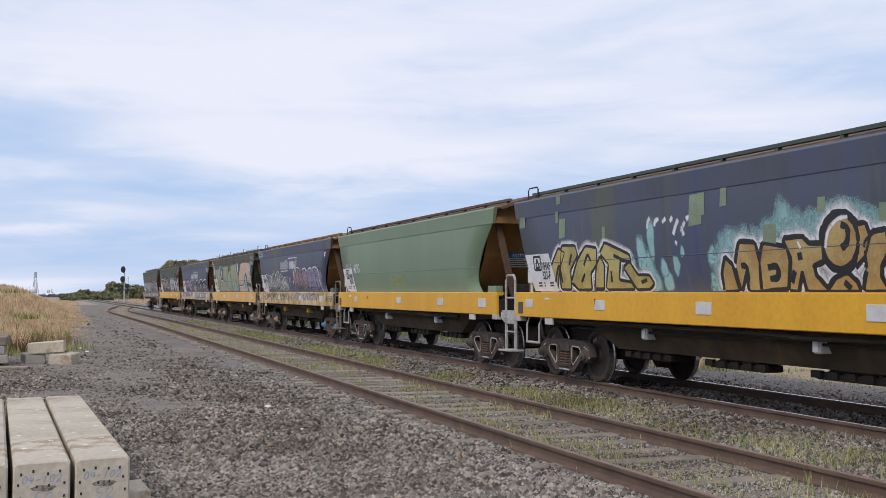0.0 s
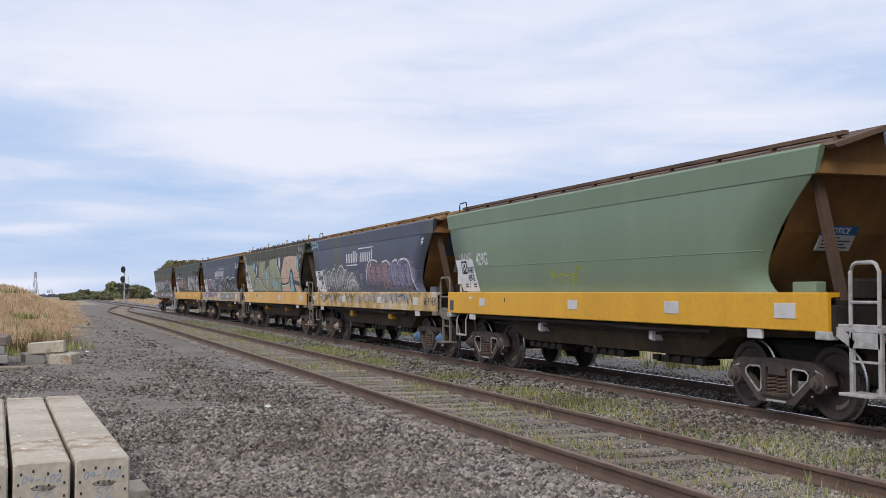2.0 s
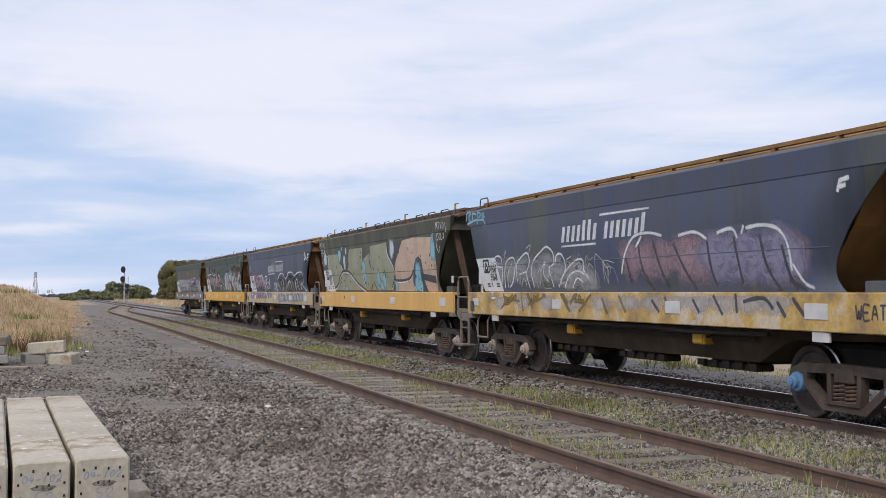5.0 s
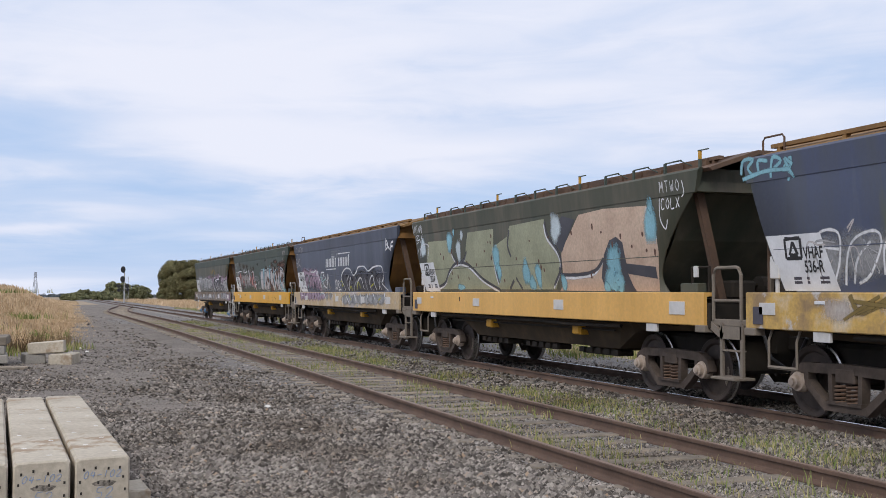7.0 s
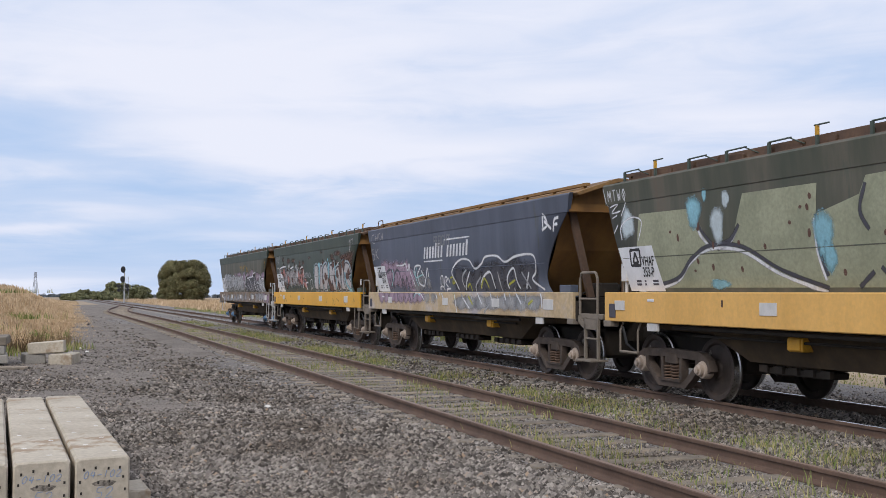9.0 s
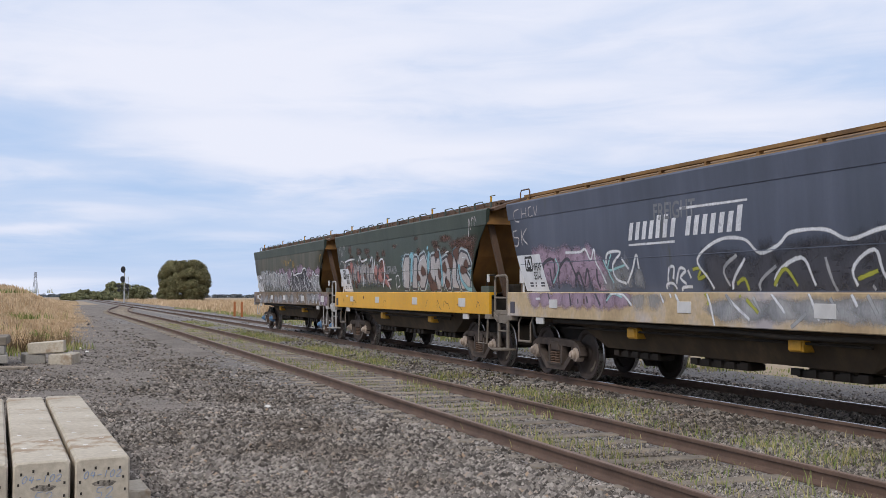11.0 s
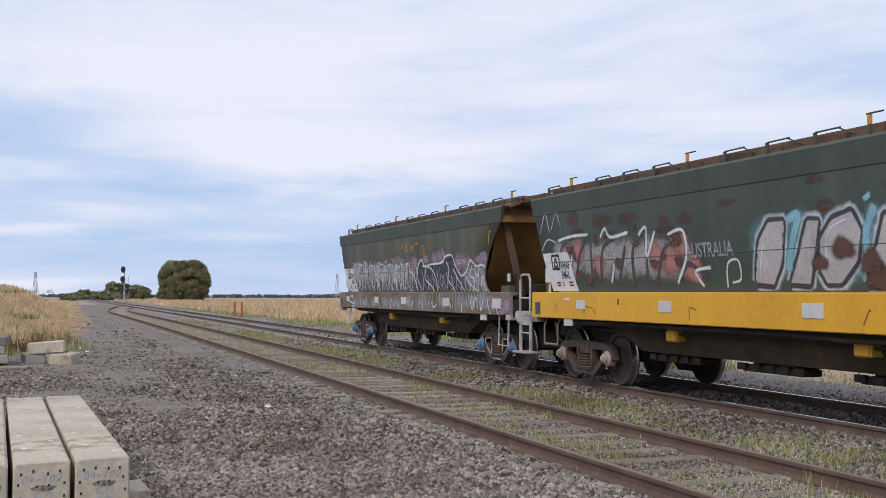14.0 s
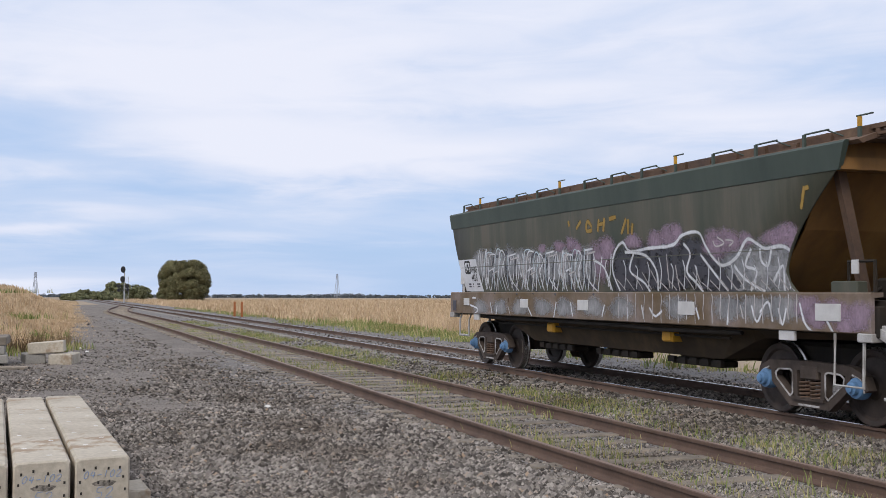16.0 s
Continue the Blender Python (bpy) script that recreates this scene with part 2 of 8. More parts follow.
M["wheel"] = surface("wheel_steel", (0.06, 0.045, 0.038), 0.7, 0.2, scale=5, stops=[(0.3, (0.04, 0.03, 0.026)), (0.7, (0.08, 0.06, 0.05))])
M["tread"] = surface("polished_tread", (0.5, 0.49, 0.48), 0.3, 1.0)
M["white"] = surface("white_paint", (0.72, 0.73, 0.76), 0.5, scale=2.0, spots=[((0.5, 0.45, 0.4), 0.7, 4.0)], fleck=0.05)
M["plate"] = surface("dull_white_plate", (0.6, 0.59, 0.58), 0.5, scale=4.0, fleck=0.05)
M["rail_white"] = surface("dirty_white_steel", (0.45, 0.44, 0.42), 0.6, scale=5.0, stops=[(0.3, (0.25, 0.23, 0.21)), (0.6, (0.48, 0.47, 0.46))])
M["rail_tan"] = surface("grimy_tan_steel", (0.2, 0.168, 0.135), 0.7, scale=5.0)
M["black"] = surface("black_paint", (0.02, 0.02, 0.023), 0.55)
M["plum"] = surface("slate_plate", (0.07, 0.065, 0.085), 0.6)
M["cap_blue"] = surface("blue_bearing_cap", (0.12, 0.24, 0.42), 0.55, scale=6)
M["cap_tan"] = surface("tan_bearing_cap", (0.42, 0.34, 0.28), 0.6, scale=6)
M["cap_dark"] = surface("dark_bearing_cap", (0.09, 0.07, 0.06), 0.7, scale=6)
M["box_yellow"] = surface("ochre_valve_box", (0.52, 0.27, 0.02), 0.6, scale=4)
M["sign_blue"] = surface("blue_sign", (0.03, 0.15, 0.38), 0.4)
M["sign_red"] = surface("red_sign", (0.45, 0.06, 0.05), 0.4)
M["spray_white"] = surface("white_spray_paint", (0.7, 0.71, 0.74), 0.6, scale=3, spots=[((0.45, 0.45, 0.5), 0.6, 5)])
M["spray_grey"] = surface("grey_spray_paint", (0.34, 0.35, 0.36), 0.6, scale=3, stops=[(0.35, (0.24, 0.25, 0.27)), (0.65, (0.4, 0.4, 0.41))])
M["spray_char"] = surface("charcoal_spray_paint", (0.06, 0.06, 0.075), 0.6, scale=3)
M["spray_mauve"] = surface("mauve_spray_paint", (0.36, 0.26, 0.34), 0.6, scale=2)
M["spray_lilac"] = surface("lilac_spray_paint", (0.27, 0.25, 0.37), 0.6, scale=2)
M["spray_gold"] = surface("gold_spray_paint", (0.44, 0.36, 0.11), 0.6, scale=2, stops=[(0.4, (0.36, 0.29, 0.09)), (0.6, (0.5, 0.42, 0.16))])
M["spray_tan"] = surface("tan_spray_paint", (0.43, 0.28, 0.1), 0.6, scale=2, stops=[(0.4, (0.38, 0.23, 0.08)), (0.6, (0.48, 0.35, 0.14))])
M["spray_aqua"] = surface("aqua_spray_paint", (0.3, 0.5, 0.52), 0.6, scale=2)
M["spray_sky"] = surface("sky_blue_spray_paint", (0.23, 0.46, 0.55), 0.6, scale=2)
M["spray_peach"] = surface("peach_spray_paint", (0.54, 0.40, 0.30), 0.65, scale=1.4, stops=[(0.35, (0.46, 0.33, 0.25)), (0.6, (0.57, 0.43, 0.33))], spots=[((0.2, 0.13, 0.08), 0.74, 3)])
M["spray_celery"] = surface("pale_green_spray_paint", (0.30, 0.31, 0.21), 0.65, scale=1.4, stops=[(0.35, (0.25, 0.265, 0.18)), (0.6, (0.33, 0.34, 0.235))], spots=[((0.14, 0.1, 0.06), 0.74, 3)])
M["spray_rose"] = surface("rose_spray_paint", (0.45, 0.2, 0.18), 0.65, scale=2)
M["spray_rust"] = surface("rust_patch", (0.12, 0.062, 0.047), 0.8, scale=3)
M["spray_lime"] = surface("mustard_spray_paint", (0.36, 0.36, 0.05), 0.6, scale=3)
M["patch_green"] = surface("green_touch_up_paint", (0.22, 0.28, 0.19), 0.6, scale=3)
M["leaf"] = island_surface("foliage", [(0.0, (0.09, 0.088, 0.042)), (0.5, (0.155, 0.148, 0.072)), (1.0, (0.23, 0.212, 0.11))])
# greens raised to stand for haze over the far trees
M["far_leaf"] = island_surface("haze_lightened_foliage", [(0.0, (0.10, 0.11, 0.06)), (0.5, (0.16, 0.17, 0.09)), (1.0, (0.22, 0.225, 0.12))])
# blue-grey instead of leaf green: the air's haze is painted into the colour
M["far_woods"] = island_surface("haze_tinted_woods", [(0.0, (0.09, 0.11, 0.13)), (0.5, (0.11, 0.13, 0.15)), (1.0, (0.14, 0.15, 0.16))])
M["bark"] = surface("bark", (0.1, 0.08, 0.06), 0.95, scale=2, bump=0.02, bump_scale=12)
M["galv"] = surface("galvanised_steel", (0.45, 0.46, 0.47), 0.5, 0.4, scale=3)
M["pylon"] = surface("weathered_lattice_steel", (0.33, 0.36, 0.42), 0.7, scale=1)
M["orange"] = surface("orange_marker_paint", (0.34, 0.11, 0.03), 0.7, scale=5, spots=[((0.2, 0.1, 0.05), 0.6, 6)])
M["chalk"] = surface("chalk_marking", (0.27, 0.36, 0.52), 0.9)
M["aggregate"] = surface("bare_aggregate", (0.2, 0.175, 0.145), 0.95, scale=30, stops=[(0.35, (0.09, 0.08, 0.068)), (0.6, (0.3, 0.265, 0.22))], bump=0.004, bump_scale=90)
M["hole"] = surface("dark_hole", (0.04, 0.035, 0.03), 0.95)
M["off_white"] = surface("pale_litter", (0.75, 0.73, 0.7), 0.8)
M["edging"] = surface("worn_white_edging", (0.42, 0.4, 0.39), 0.7, scale=9.0, stops=[(0.35, (0.16, 0.14, 0.125)), (0.55, (0.5, 0.48, 0.47))])
M["dead"] = island_surface("dead_brown_stalks", [(0.0, (0.12, 0.085, 0.05)), (0.6, (0.22, 0.16, 0.09)), (1.0, (0.34, 0.25, 0.14))])
M["spray_pale"] = surface("pale_grey_spray_paint", (0.5, 0.47, 0.47), 0.6, scale=3)
M["chute"] = surface("dusty_brown_chute", (0.085, 0.056, 0.032), 0.9, scale=1.6, stops=[(0.3, (0.03, 0.02, 0.011)), (0.55, (0.062, 0.041, 0.021)), (0.75, (0.105, 0.07, 0.036))])

M["spray_pink"] = surface("dusty_pink_spray_paint", (0.42, 0.29, 0.33), 0.6, scale=2)
M["spray_olive"] = surface("olive_brown_spray_paint", (0.2, 0.14, 0.04), 0.7, scale=3)
M["spray_ice"] = surface("pale_blue_spray_paint", (0.5, 0.58, 0.62), 0.6, scale=3)
M["spray_mustard"] = surface("faded_mustard_stencil_paint", (0.3, 0.19, 0.04), 0.7, scale=5)
M["spray_ghost"] = surface("ghost_lettering_paint", (0.19, 0.2, 0.22), 0.7, scale=4)
M["roof_ochre"] = surface("ochre_stained_roof_steel", (0.25, 0.14, 0.05), 0.85, scale=1.6, stops=[(0.3, (0.13, 0.075, 0.035)), (0.55, (0.25, 0.14, 0.05)), (0.75, (0.33, 0.2, 0.08))])


def sprayed(m, wear):
    """Paint that thins out with its cover and has worn off in fine streaks."""
    nt = m.node_tree
    at = nt.nodes.new("ShaderNodeAttribute")
    at.attribute_name = "cover"
    tc = nt.nodes.new("ShaderNodeTexCoord")
    mp = nt.nodes.new("ShaderNodeMapping")
    mp.inputs["Scale"].default_value = (1, 1, 0.35)
    nt.links.new(tc.outputs["Object"], mp.inputs[0])
    n1 = node(nt, "ShaderNodeTexNoise", Scale=26.0, Detail=5.0, Roughness=0.7)
    n2 = node(nt, "ShaderNodeTexNoise", Scale=2.2, Detail=4.0)
    for n in (n1, n2):
        nt.links.new(mp.outputs[0], n.inputs["Vector"])
    rough = math_node(nt, "MULTIPLY", math_node(nt, "SUBTRACT", n1.outputs[0], 0.5), 0.7)
    a = math_node(nt, "ADD", at.outputs["Fac"], math_node(nt, "MULTIPLY", rough, math_node(nt, "MINIMUM", math_node(nt, "MULTIPLY", at.outputs["Fac"], 4.0), 1.0)))
    a = math_node(nt, "SUBTRACT", a, math_node(nt, "MULTIPLY", n2.outputs[0], wear), True)
    nt.links.new(math_node(nt, "MULTIPLY", a, 1.25, True), nt.nodes["Principled BSDF"].inputs["Alpha"])


for key in [k for k in M if k.startswith("spray_")]:
    sprayed(M[key], 0.42 if key in ("spray_white", "spray_pale", "spray_ghost") else 0.18)

# ---------------------------------------------------------------- mesh helpers
def mesh_of(name, bm, mats):
    me = bpy.data.meshes.new(name)
    bm.to_mesh(me)
    bm.free()
    for m in mats if isinstance(mats, (list, tuple)) else [mats]:
        me.materials.append(m)
    return me


def part(name, bm, mats, parent=None, label="", smooth=False):
    me = bm if isinstance(bm, bpy.types.Mesh) else mesh_of(name, bm, mats)
    if smooth:
        for p in me.polygons:
            p.use_smooth = True
    ob = new(name, me)
    ob.parent = parent
    return tagged(ob, label)


def faces_of(bm, verts, faces, mat=0):
    vs = [bm.verts.new(v) for v in verts]
    out = []
    for f in faces:
        fc = bm.faces.new([vs[i] for i in f])
        fc.material_index = mat
        out.append(fc)
    return vs


def box(bm, x0, x1, y0, y1, z0, z1, mat=0, c=0.0):
    """A box, its upright edges and rims cut back by c."""
    if c <= 0:
        v = [(x, y, z) for z in (z0, z1) for x, y in ((x0, y0), (x1, y0), (x1, y1), (x0, y1))]
        return faces_of(bm, v, [(3, 2, 1, 0), (4, 5, 6, 7), (0, 1, 5, 4), (1, 2, 6, 5), (2, 3, 7, 6), (3, 0, 4, 7)], mat)
    rings = []
    for z, k in ((z0, c), (z0 + c, 0), (z1 - c, 0), (z1, c)):
        a, b, d, e = x0 + k, x1 - k, y0 + k, y1 - k
        rings.append([(a + c, d, z), (b - c, d, z), (b, d + c, z), (b, e - c, z), (b - c, e, z), (a + c, e, z), (a, e - c, z), (a, d + c, z)])
    return loft(bm, rings, mat)


def loft(bm, rings, mat=0, closed=True, caps=True):
    vs = [[bm.verts.new(p) for p in r] for r in rings]
    n = len(vs[0])
    for a, b in zip(vs, vs[1:]):
        for i in range(n if closed else n - 1):
            j = (i + 1) % n
            bm.faces.new((a[i], a[j], b[j], b[i])).material_index = mat
    if caps and closed:
        bm.faces.new(vs[0][::-1]).material_index = mat
        bm.faces.new(vs[-1]).material_index = mat
    return [v for r in vs for v in r]


def tube(bm, pts, r, n=6, mat=0):
    """A round bar along the points."""
    pts = [Vector(p) for p in pts]
    rings = []
    for i, p in enumerate(pts):
        d = (pts[min(i + 1, len(pts) - 1)] - pts[max(i - 1, 0)]).normalized()
        s = d.cross(Vector((0, 0, 1)) if abs(d.z) < 0.9 else Vector((1, 0, 0))).normalized()
        u = s.cross(d)
        rr = r[i] if isinstance(r, (list, tuple)) else r
        rings.append([p + s * rr * math.cos(k * math.tau / n) + u * rr * math.sin(k * math.tau / n) for k in range(n)])
    return loft(bm, rings, mat)


def plank(bm, p, q, w, x0, x1, mat=0):
    """A flat bar from p to q in the y-z plane, w broad, between x0 and x1."""
    (y0, z0), (y1, z1) = p, q
    l = math.hypot(y1 - y0, z1 - z0)
    ny, nz = -(z1 - z0) / l * w / 2, (y1 - y0) / l * w / 2
    c = [(y0 + ny, z0 + nz), (y1 + ny, z1 + nz), (y1 - ny, z1 - nz), (y0 - ny, z0 - nz)]
    return loft(bm, [[(x, a, b) for a, b in c] for x in (x0, x1)], mat)


def lathe(bm, profile, cx=0.0, cy=0.0, cz=0.0, n=28, mat=0):
    """Turned about the x axis; profile of (x, radius)."""
    rings = [[(cx + x, cy + r * math.cos(k * math.tau / n), cz + r * math.sin(k * math.tau / n)) for k in range(n)] for x, r in profile]
    return loft(bm, rings, mat)


def right_out(bm):
    bmesh.ops.recalc_face_normals(bm, faces=bm.faces[:])
    return bm


def empty(name, label, category, group="", kind=""):
    return tagged(new(name), label, category, group, kind)


# ---------------------------------------------------------------- ground
def yard_edge(y):
    """The yard's western edge."""
    return -2.0 + 3.0 * (1 - math.exp(-max(y - 29, 0) / 10)) + 0.012 * max(y - 50, 0) + 0.35 * noise.noise((0, y * 0.25, 3))


def mound(x, y):
    """Height of the land: the yard is level, a grassy bank rises beyond it to the west."""
    w = yard_edge(y) - x
    if w < 0 or y < 29:
        return 0.0
    k = min(w / 5.5, 1.0)
    k = k * k * (3 - 2 * k)
    fade = min(max((y - 29) / 14, 0), 1) * (1 - 0.8 * min(max((y - 105) / 60, 0), 1))
    return 1.95 * k * fade


def fall(x, y):
    """The plain sinks very slightly away from the line."""
    return -0.0044 * max(0.0, math.hypot(x, y) - 215)


def ground_sheet():
    xs = [-3000, -900, -350, -150, -80] + [-50 + 2 * i for i in range(22)] + [-7 + 0.5 * i for i in range(23)] + [6 + 3 * i for i in range(9)] + [40, 60, 90, 140, 240, 420, 900, 3000]
    ys = [-600, -120, -40, -12] + [0 + 2.5 * i for i in range(56)] + [145, 160, 180, 210, 260, 340, 480, 800, 1500, 4200]
    bm = bmesh.new()
    grid = []
    for y in ys:
        row = []
        for x in xs:
            z = mound(x, y)
            if z > 0.1 or (x > 14 and abs(x) < 300 and y < 400):
                z += 0.10 * noise.noise((x * 0.13, y * 0.13, 0))
            row.append(bm.verts.new((x, y, z - 0.05 + fall(x, y))))
        grid.append(row)
    for a, b in zip(grid, grid[1:]):
        for i in range(len(xs) - 1):
            bm.faces.new((a[i], a[i + 1], b[i + 1], b[i]))
    g = part("ground", bm, M["dry_ground"], None, smooth=True)
    return tagged(g, "dry straw-coloured grassland, level to the horizon", "ground", kind="structure")


def yard_sheet():
    bm = bmesh.new()
    rows = []
    for i in range(90):
        y = -10 + 1.25 * i if i < 60 else 65 + 3 * (i - 60)
        west = -40 if y < 29 else yard_edge(y)
        east = SIDING - 1.2 + bend(y) + merge(y)
        row = []
        for k in range(25):
            t = k / 24
            x = west + (east - west) * t
            z = 0.01 + 0.035 * noise.noise((x * 0.5, y * 0.5, 1)) + 0.05 * noise.noise((x * 0.11, y * 0.11, 4))
            row.append(bm.verts.new((x, y, z if 0 < k < 24 else -0.08)))
        rows.append(row)
    for a, b in zip(rows, rows[1:]):
        for i in range(24):
            bm.faces.new((a[i], a[i + 1], b[i + 1], b[i]))
    return tagged(part("yard", bm, M["gravel"], None, smooth=True), "grey crushed-stone yard beside the siding", "gravel yard", kind="structure")


def stations(y0, y1, step):
    n = int(round((y1 - y0) / step))
    return [y0 + (y1 - y0) * i / n for i in range(n + 1)]


def centre(which, y):
    return (MAIN if which == "main" else SIDING + merge(y)) + bend(y)


def track(which, y0, y1, bed_w, bed_z, label, crown, shoulder, east):
    ys = stations(y0, y1, 2.5)
    bm = bmesh.new()
    prof = [(-bed_w - 0.55, -0.12), (-bed_w, bed_z), (-1.42, bed_z + shoulder), (-1.16, bed_z + shoulder), (-1.08, bed_z + crown), (0.0, bed_z + crown), (1.08, bed_z + crown), (1.16, bed_z + shoulder), (1.42, bed_z + shoulder), (bed_w + east, bed_z), (bed_w + east + 0.55, -0.12)]
    loft(bm, [[(centre(which, y) + a, y, b + 0.008 * noise.noise((a * 3, y, 2))) for a, b in prof] for y in ys], closed=False)
    bed = tagged(part(which + "_line", bm, M["ballast"], None, smooth=True), label, "railway track", kind="structure")
    foot = HEAD - 0.155
    for s in (-1, 1):
        bm = bmesh.new()
        half = [(-0.066, foot), (-0.066, foot + 0.012), (-0.018, foot + 0.03), (-0.010, foot + 0.045), (-0.010, HEAD - 0.045), (-0.034, HEAD - 0.036), (-0.035, HEAD - 0.006), (-0.026, HEAD)]
        outline = half + [(-a, b) for a, b in half[::-1]]
        loft(bm, [[(centre(which, y) + s * GAUGE / 2 + a, y, b) for a, b in outline] for y in ys])
        right_out(bm)
        for f in bm.faces:
            if f.normal.z > 0.9 and f.calc_center_median().z > HEAD - 0.01:
                f.material_index = 1
        part("rail", bm, [M["rail"], M["rail_top"] if which == "main" else M["rail_dull"]], bed, "rust-brown steel rail with a worn top")
    return bed


def sleepers(bed, which, y0, y1, step, half, w, top, thick, mat, jitter):
    bm = bmesh.new()
    box(bm, -half, half, -w / 2, w / 2, -thick, 0, 0, 0.012)
    me = mesh_of("sleeper", right_out(bm), mat)
    rnd = random.Random(5)
    y = y0
    while y < y1:
        ob = new("sleeper", me)
        ob.parent = bed
        ob.matrix_basis = pose(centre(which, y) + rnd.uniform(-jitter, jitter), y, top + rnd.uniform(-jitter, jitter) * 0.12, 0, 0, -math.degrees(slope(y)) + rnd.uniform(-jitter, jitter) * 12)
        y += step * (1 + rnd.uniform(-jitter, jitter) * 0.5)


def clips(bed, which, y0, y1, step):
    bm = bmesh.new()
    y = y0
    foot = HEAD - 0.155
    while y < y1:
        for s in (-1, 1):
            for o in (-0.085, 0.085):
                x = centre(which, y) + s * GAUGE / 2 + o
                box(bm, x - 0.035, x + 0.035, y - 0.055, y + 0.055, foot - 0.012, foot + 0.04, 0, 0.008)
        y += step
    tagged(part("rail_fastenings", bm, M["rail"], bed, "rusty rail clips"), kind="stuff")


ground_sheet()
yard_sheet()
main_bed = track("main", -14, 260, 2.3, 0.0, "main railway line on grey ballast with concrete sleepers", 0.022, -0.012, 1.9)
siding_bed = track("siding", -14, 152, 2.2, -0.02, "weedy siding on timber sleepers half buried in ballast", 0.022, 0.012, 0.0)

# ---------------------------------------------------------------- hopper wagon
SILL_X, SILL_LO, SILL_HI = 1.45, 1.09, 1.55
FASCIA_LO, FASCIA_HI = 2.945, 3.27


def side_x(z):
    t = min(max((z - SILL_HI) / (FASCIA_LO - SILL_HI), 0), 1)
    return 1.29 + 0.15 * (1 - (1 - t) ** 2)


def front_cut(z):
    """How far the side sheet is cut back at the leading end."""
    s = (FASCIA_LO - z) / (FASCIA_LO - SILL_HI)
    pts = [(-0.1, 0.12), (0.0, 0.2), (0.2, 0.52), (0.43, 0.86), (0.6, 1.06), (0.75, 1.2), (0.87, 1.24), (0.95, 1.18), (1.05, 1.0)]
    for (a, u), (b, v) in zip(pts, pts[1:]):
        if s <= b:
            return u + (v - u) * (s - a) / (b - a)
    return 1.0


def rear_cut(z):
    s = (FASCIA_LO - z) / (FASCIA_LO - SILL_HI)
    return 0.05 + 0.5 * max(s, 0)


def side_sheet(bm, half, sgn, nose=0.0):
    zs = [1.50 + (2.98 - 1.50) * i / 16 for i in range(17)]
    for off in (0.0, -0.02):
        rows = []
        for z in zs:
            a, b = -half + nose + front_cut(z), half - rear_cut(z)
            rows.append([bm.verts.new((sgn * (side_x(z) + off), a + (b - a) * k / 12, z)) for k in range(13)])
        for r, s in zip(rows, rows[1:]):
            for k in range(12):
                bm.faces.new((r[k], r[k + 1], s[k + 1], s[k]))
        if off == 0.0:
            outer = rows
    edge_o = [r[0] for r in outer]
    edge_i = [r[0] for r in rows]
    for k in range(len(zs) - 1):
        bm.faces.new((edge_o[k], edge_o[k + 1], edge_i[k + 1], edge_i[k]))
        bm.faces.new((outer[k][-1], outer[k + 1][-1], rows[k + 1][-1], rows[k][-1]))


def make_bolster_mesh():
    bm = bmesh.new()
    box(bm, -1.12, 1.12, -0.17, 0.17, 0.48, 0.66, 0, 0.02)
    box(bm, -0.7, 0.7, -1.25, 1.25, 0.40, 0.92, 1, 0.05)
    return mesh_of("bogie", right_out(bm), [M["frame"], M["under"]])


def make_frame_mesh():
    """One cast side frame, its face towards -x."""
    bm = bmesh.new()
    a, b = -0.06, 0.06
    for d in (-1, 1):
        plank(bm, (0, 0.655), (d * 0.62, 0.635), 0.12, a, b)
        plank(bm, (d * 0.58, 0.645), (d * 0.80, 0.625), 0.12, a, b)
        plank(bm, (d * 0.76, 0.635), (d * 0.96, 0.55), 0.11, a, b)
        plank(bm, (d * 0.94, 0.58), (d * 1.01, 0.42), 0.08, a, b)
        plank(bm, (d * 0.70, 0.62), (d * 0.70, 0.42), 0.08, a, b)
        plank(bm, (d * 0.70, 0.46), (d * 0.33, 0.17), 0.10, a, b)
        plank(bm, (d * 0.245, 0.17), (d * 0.265, 0.64), 0.07, a, b)
    plank(bm, (-0.36, 0.19), (0.36, 0.19), 0.09, a - 0.002, b)
    plank(bm, (-0.30, 0.25), (0.30, 0.25), 0.04, a - 0.03, b)
    return mesh_of("side_frame", right_out(bm), M["frame"])


def make_edging_mesh():
    bm = bmesh.new()
    for d in (-1, 1):
        loop = [(d * 0.31, 0.57), (d * 0.36, 0.595), (d * 0.58, 0.585), (d * 0.645, 0.54), (d * 0.63, 0.47), (d * 0.36, 0.265), (d * 0.31, 0.30)]
        for p, q in zip(loop, loop[1:] + loop[:1]):
            plank(bm, p, q, 0.022, -0.066, -0.058)
        plank(bm, (d * 0.78, 0.60), (d * 0.92, 0.55), 0.02, -0.066, -0.058)
        plank(bm, (d * 0.92, 0.55), (d * 0.985, 0.40), 0.02, -0.066, -0.058)
    plank(bm, (-0.2, 0.17), (0.2, 0.17), 0.025, -0.069, -0.058)
    return mesh_of("edging", bm, M["edging"])


def make_spring_mesh():
    bm = bmesh.new()
    for y in (-0.1, 0.1):
        pts = [(0.085 * math.cos(a), y + 0.085 * math.sin(a), 0.24 + 0.23 * a / (5 * math.tau)) for a in [k * math.tau / 10 for k in range(51)]]
        tube(bm, pts, 0.017, 5)
    return mesh_of("spring", bm, M["rusty"])


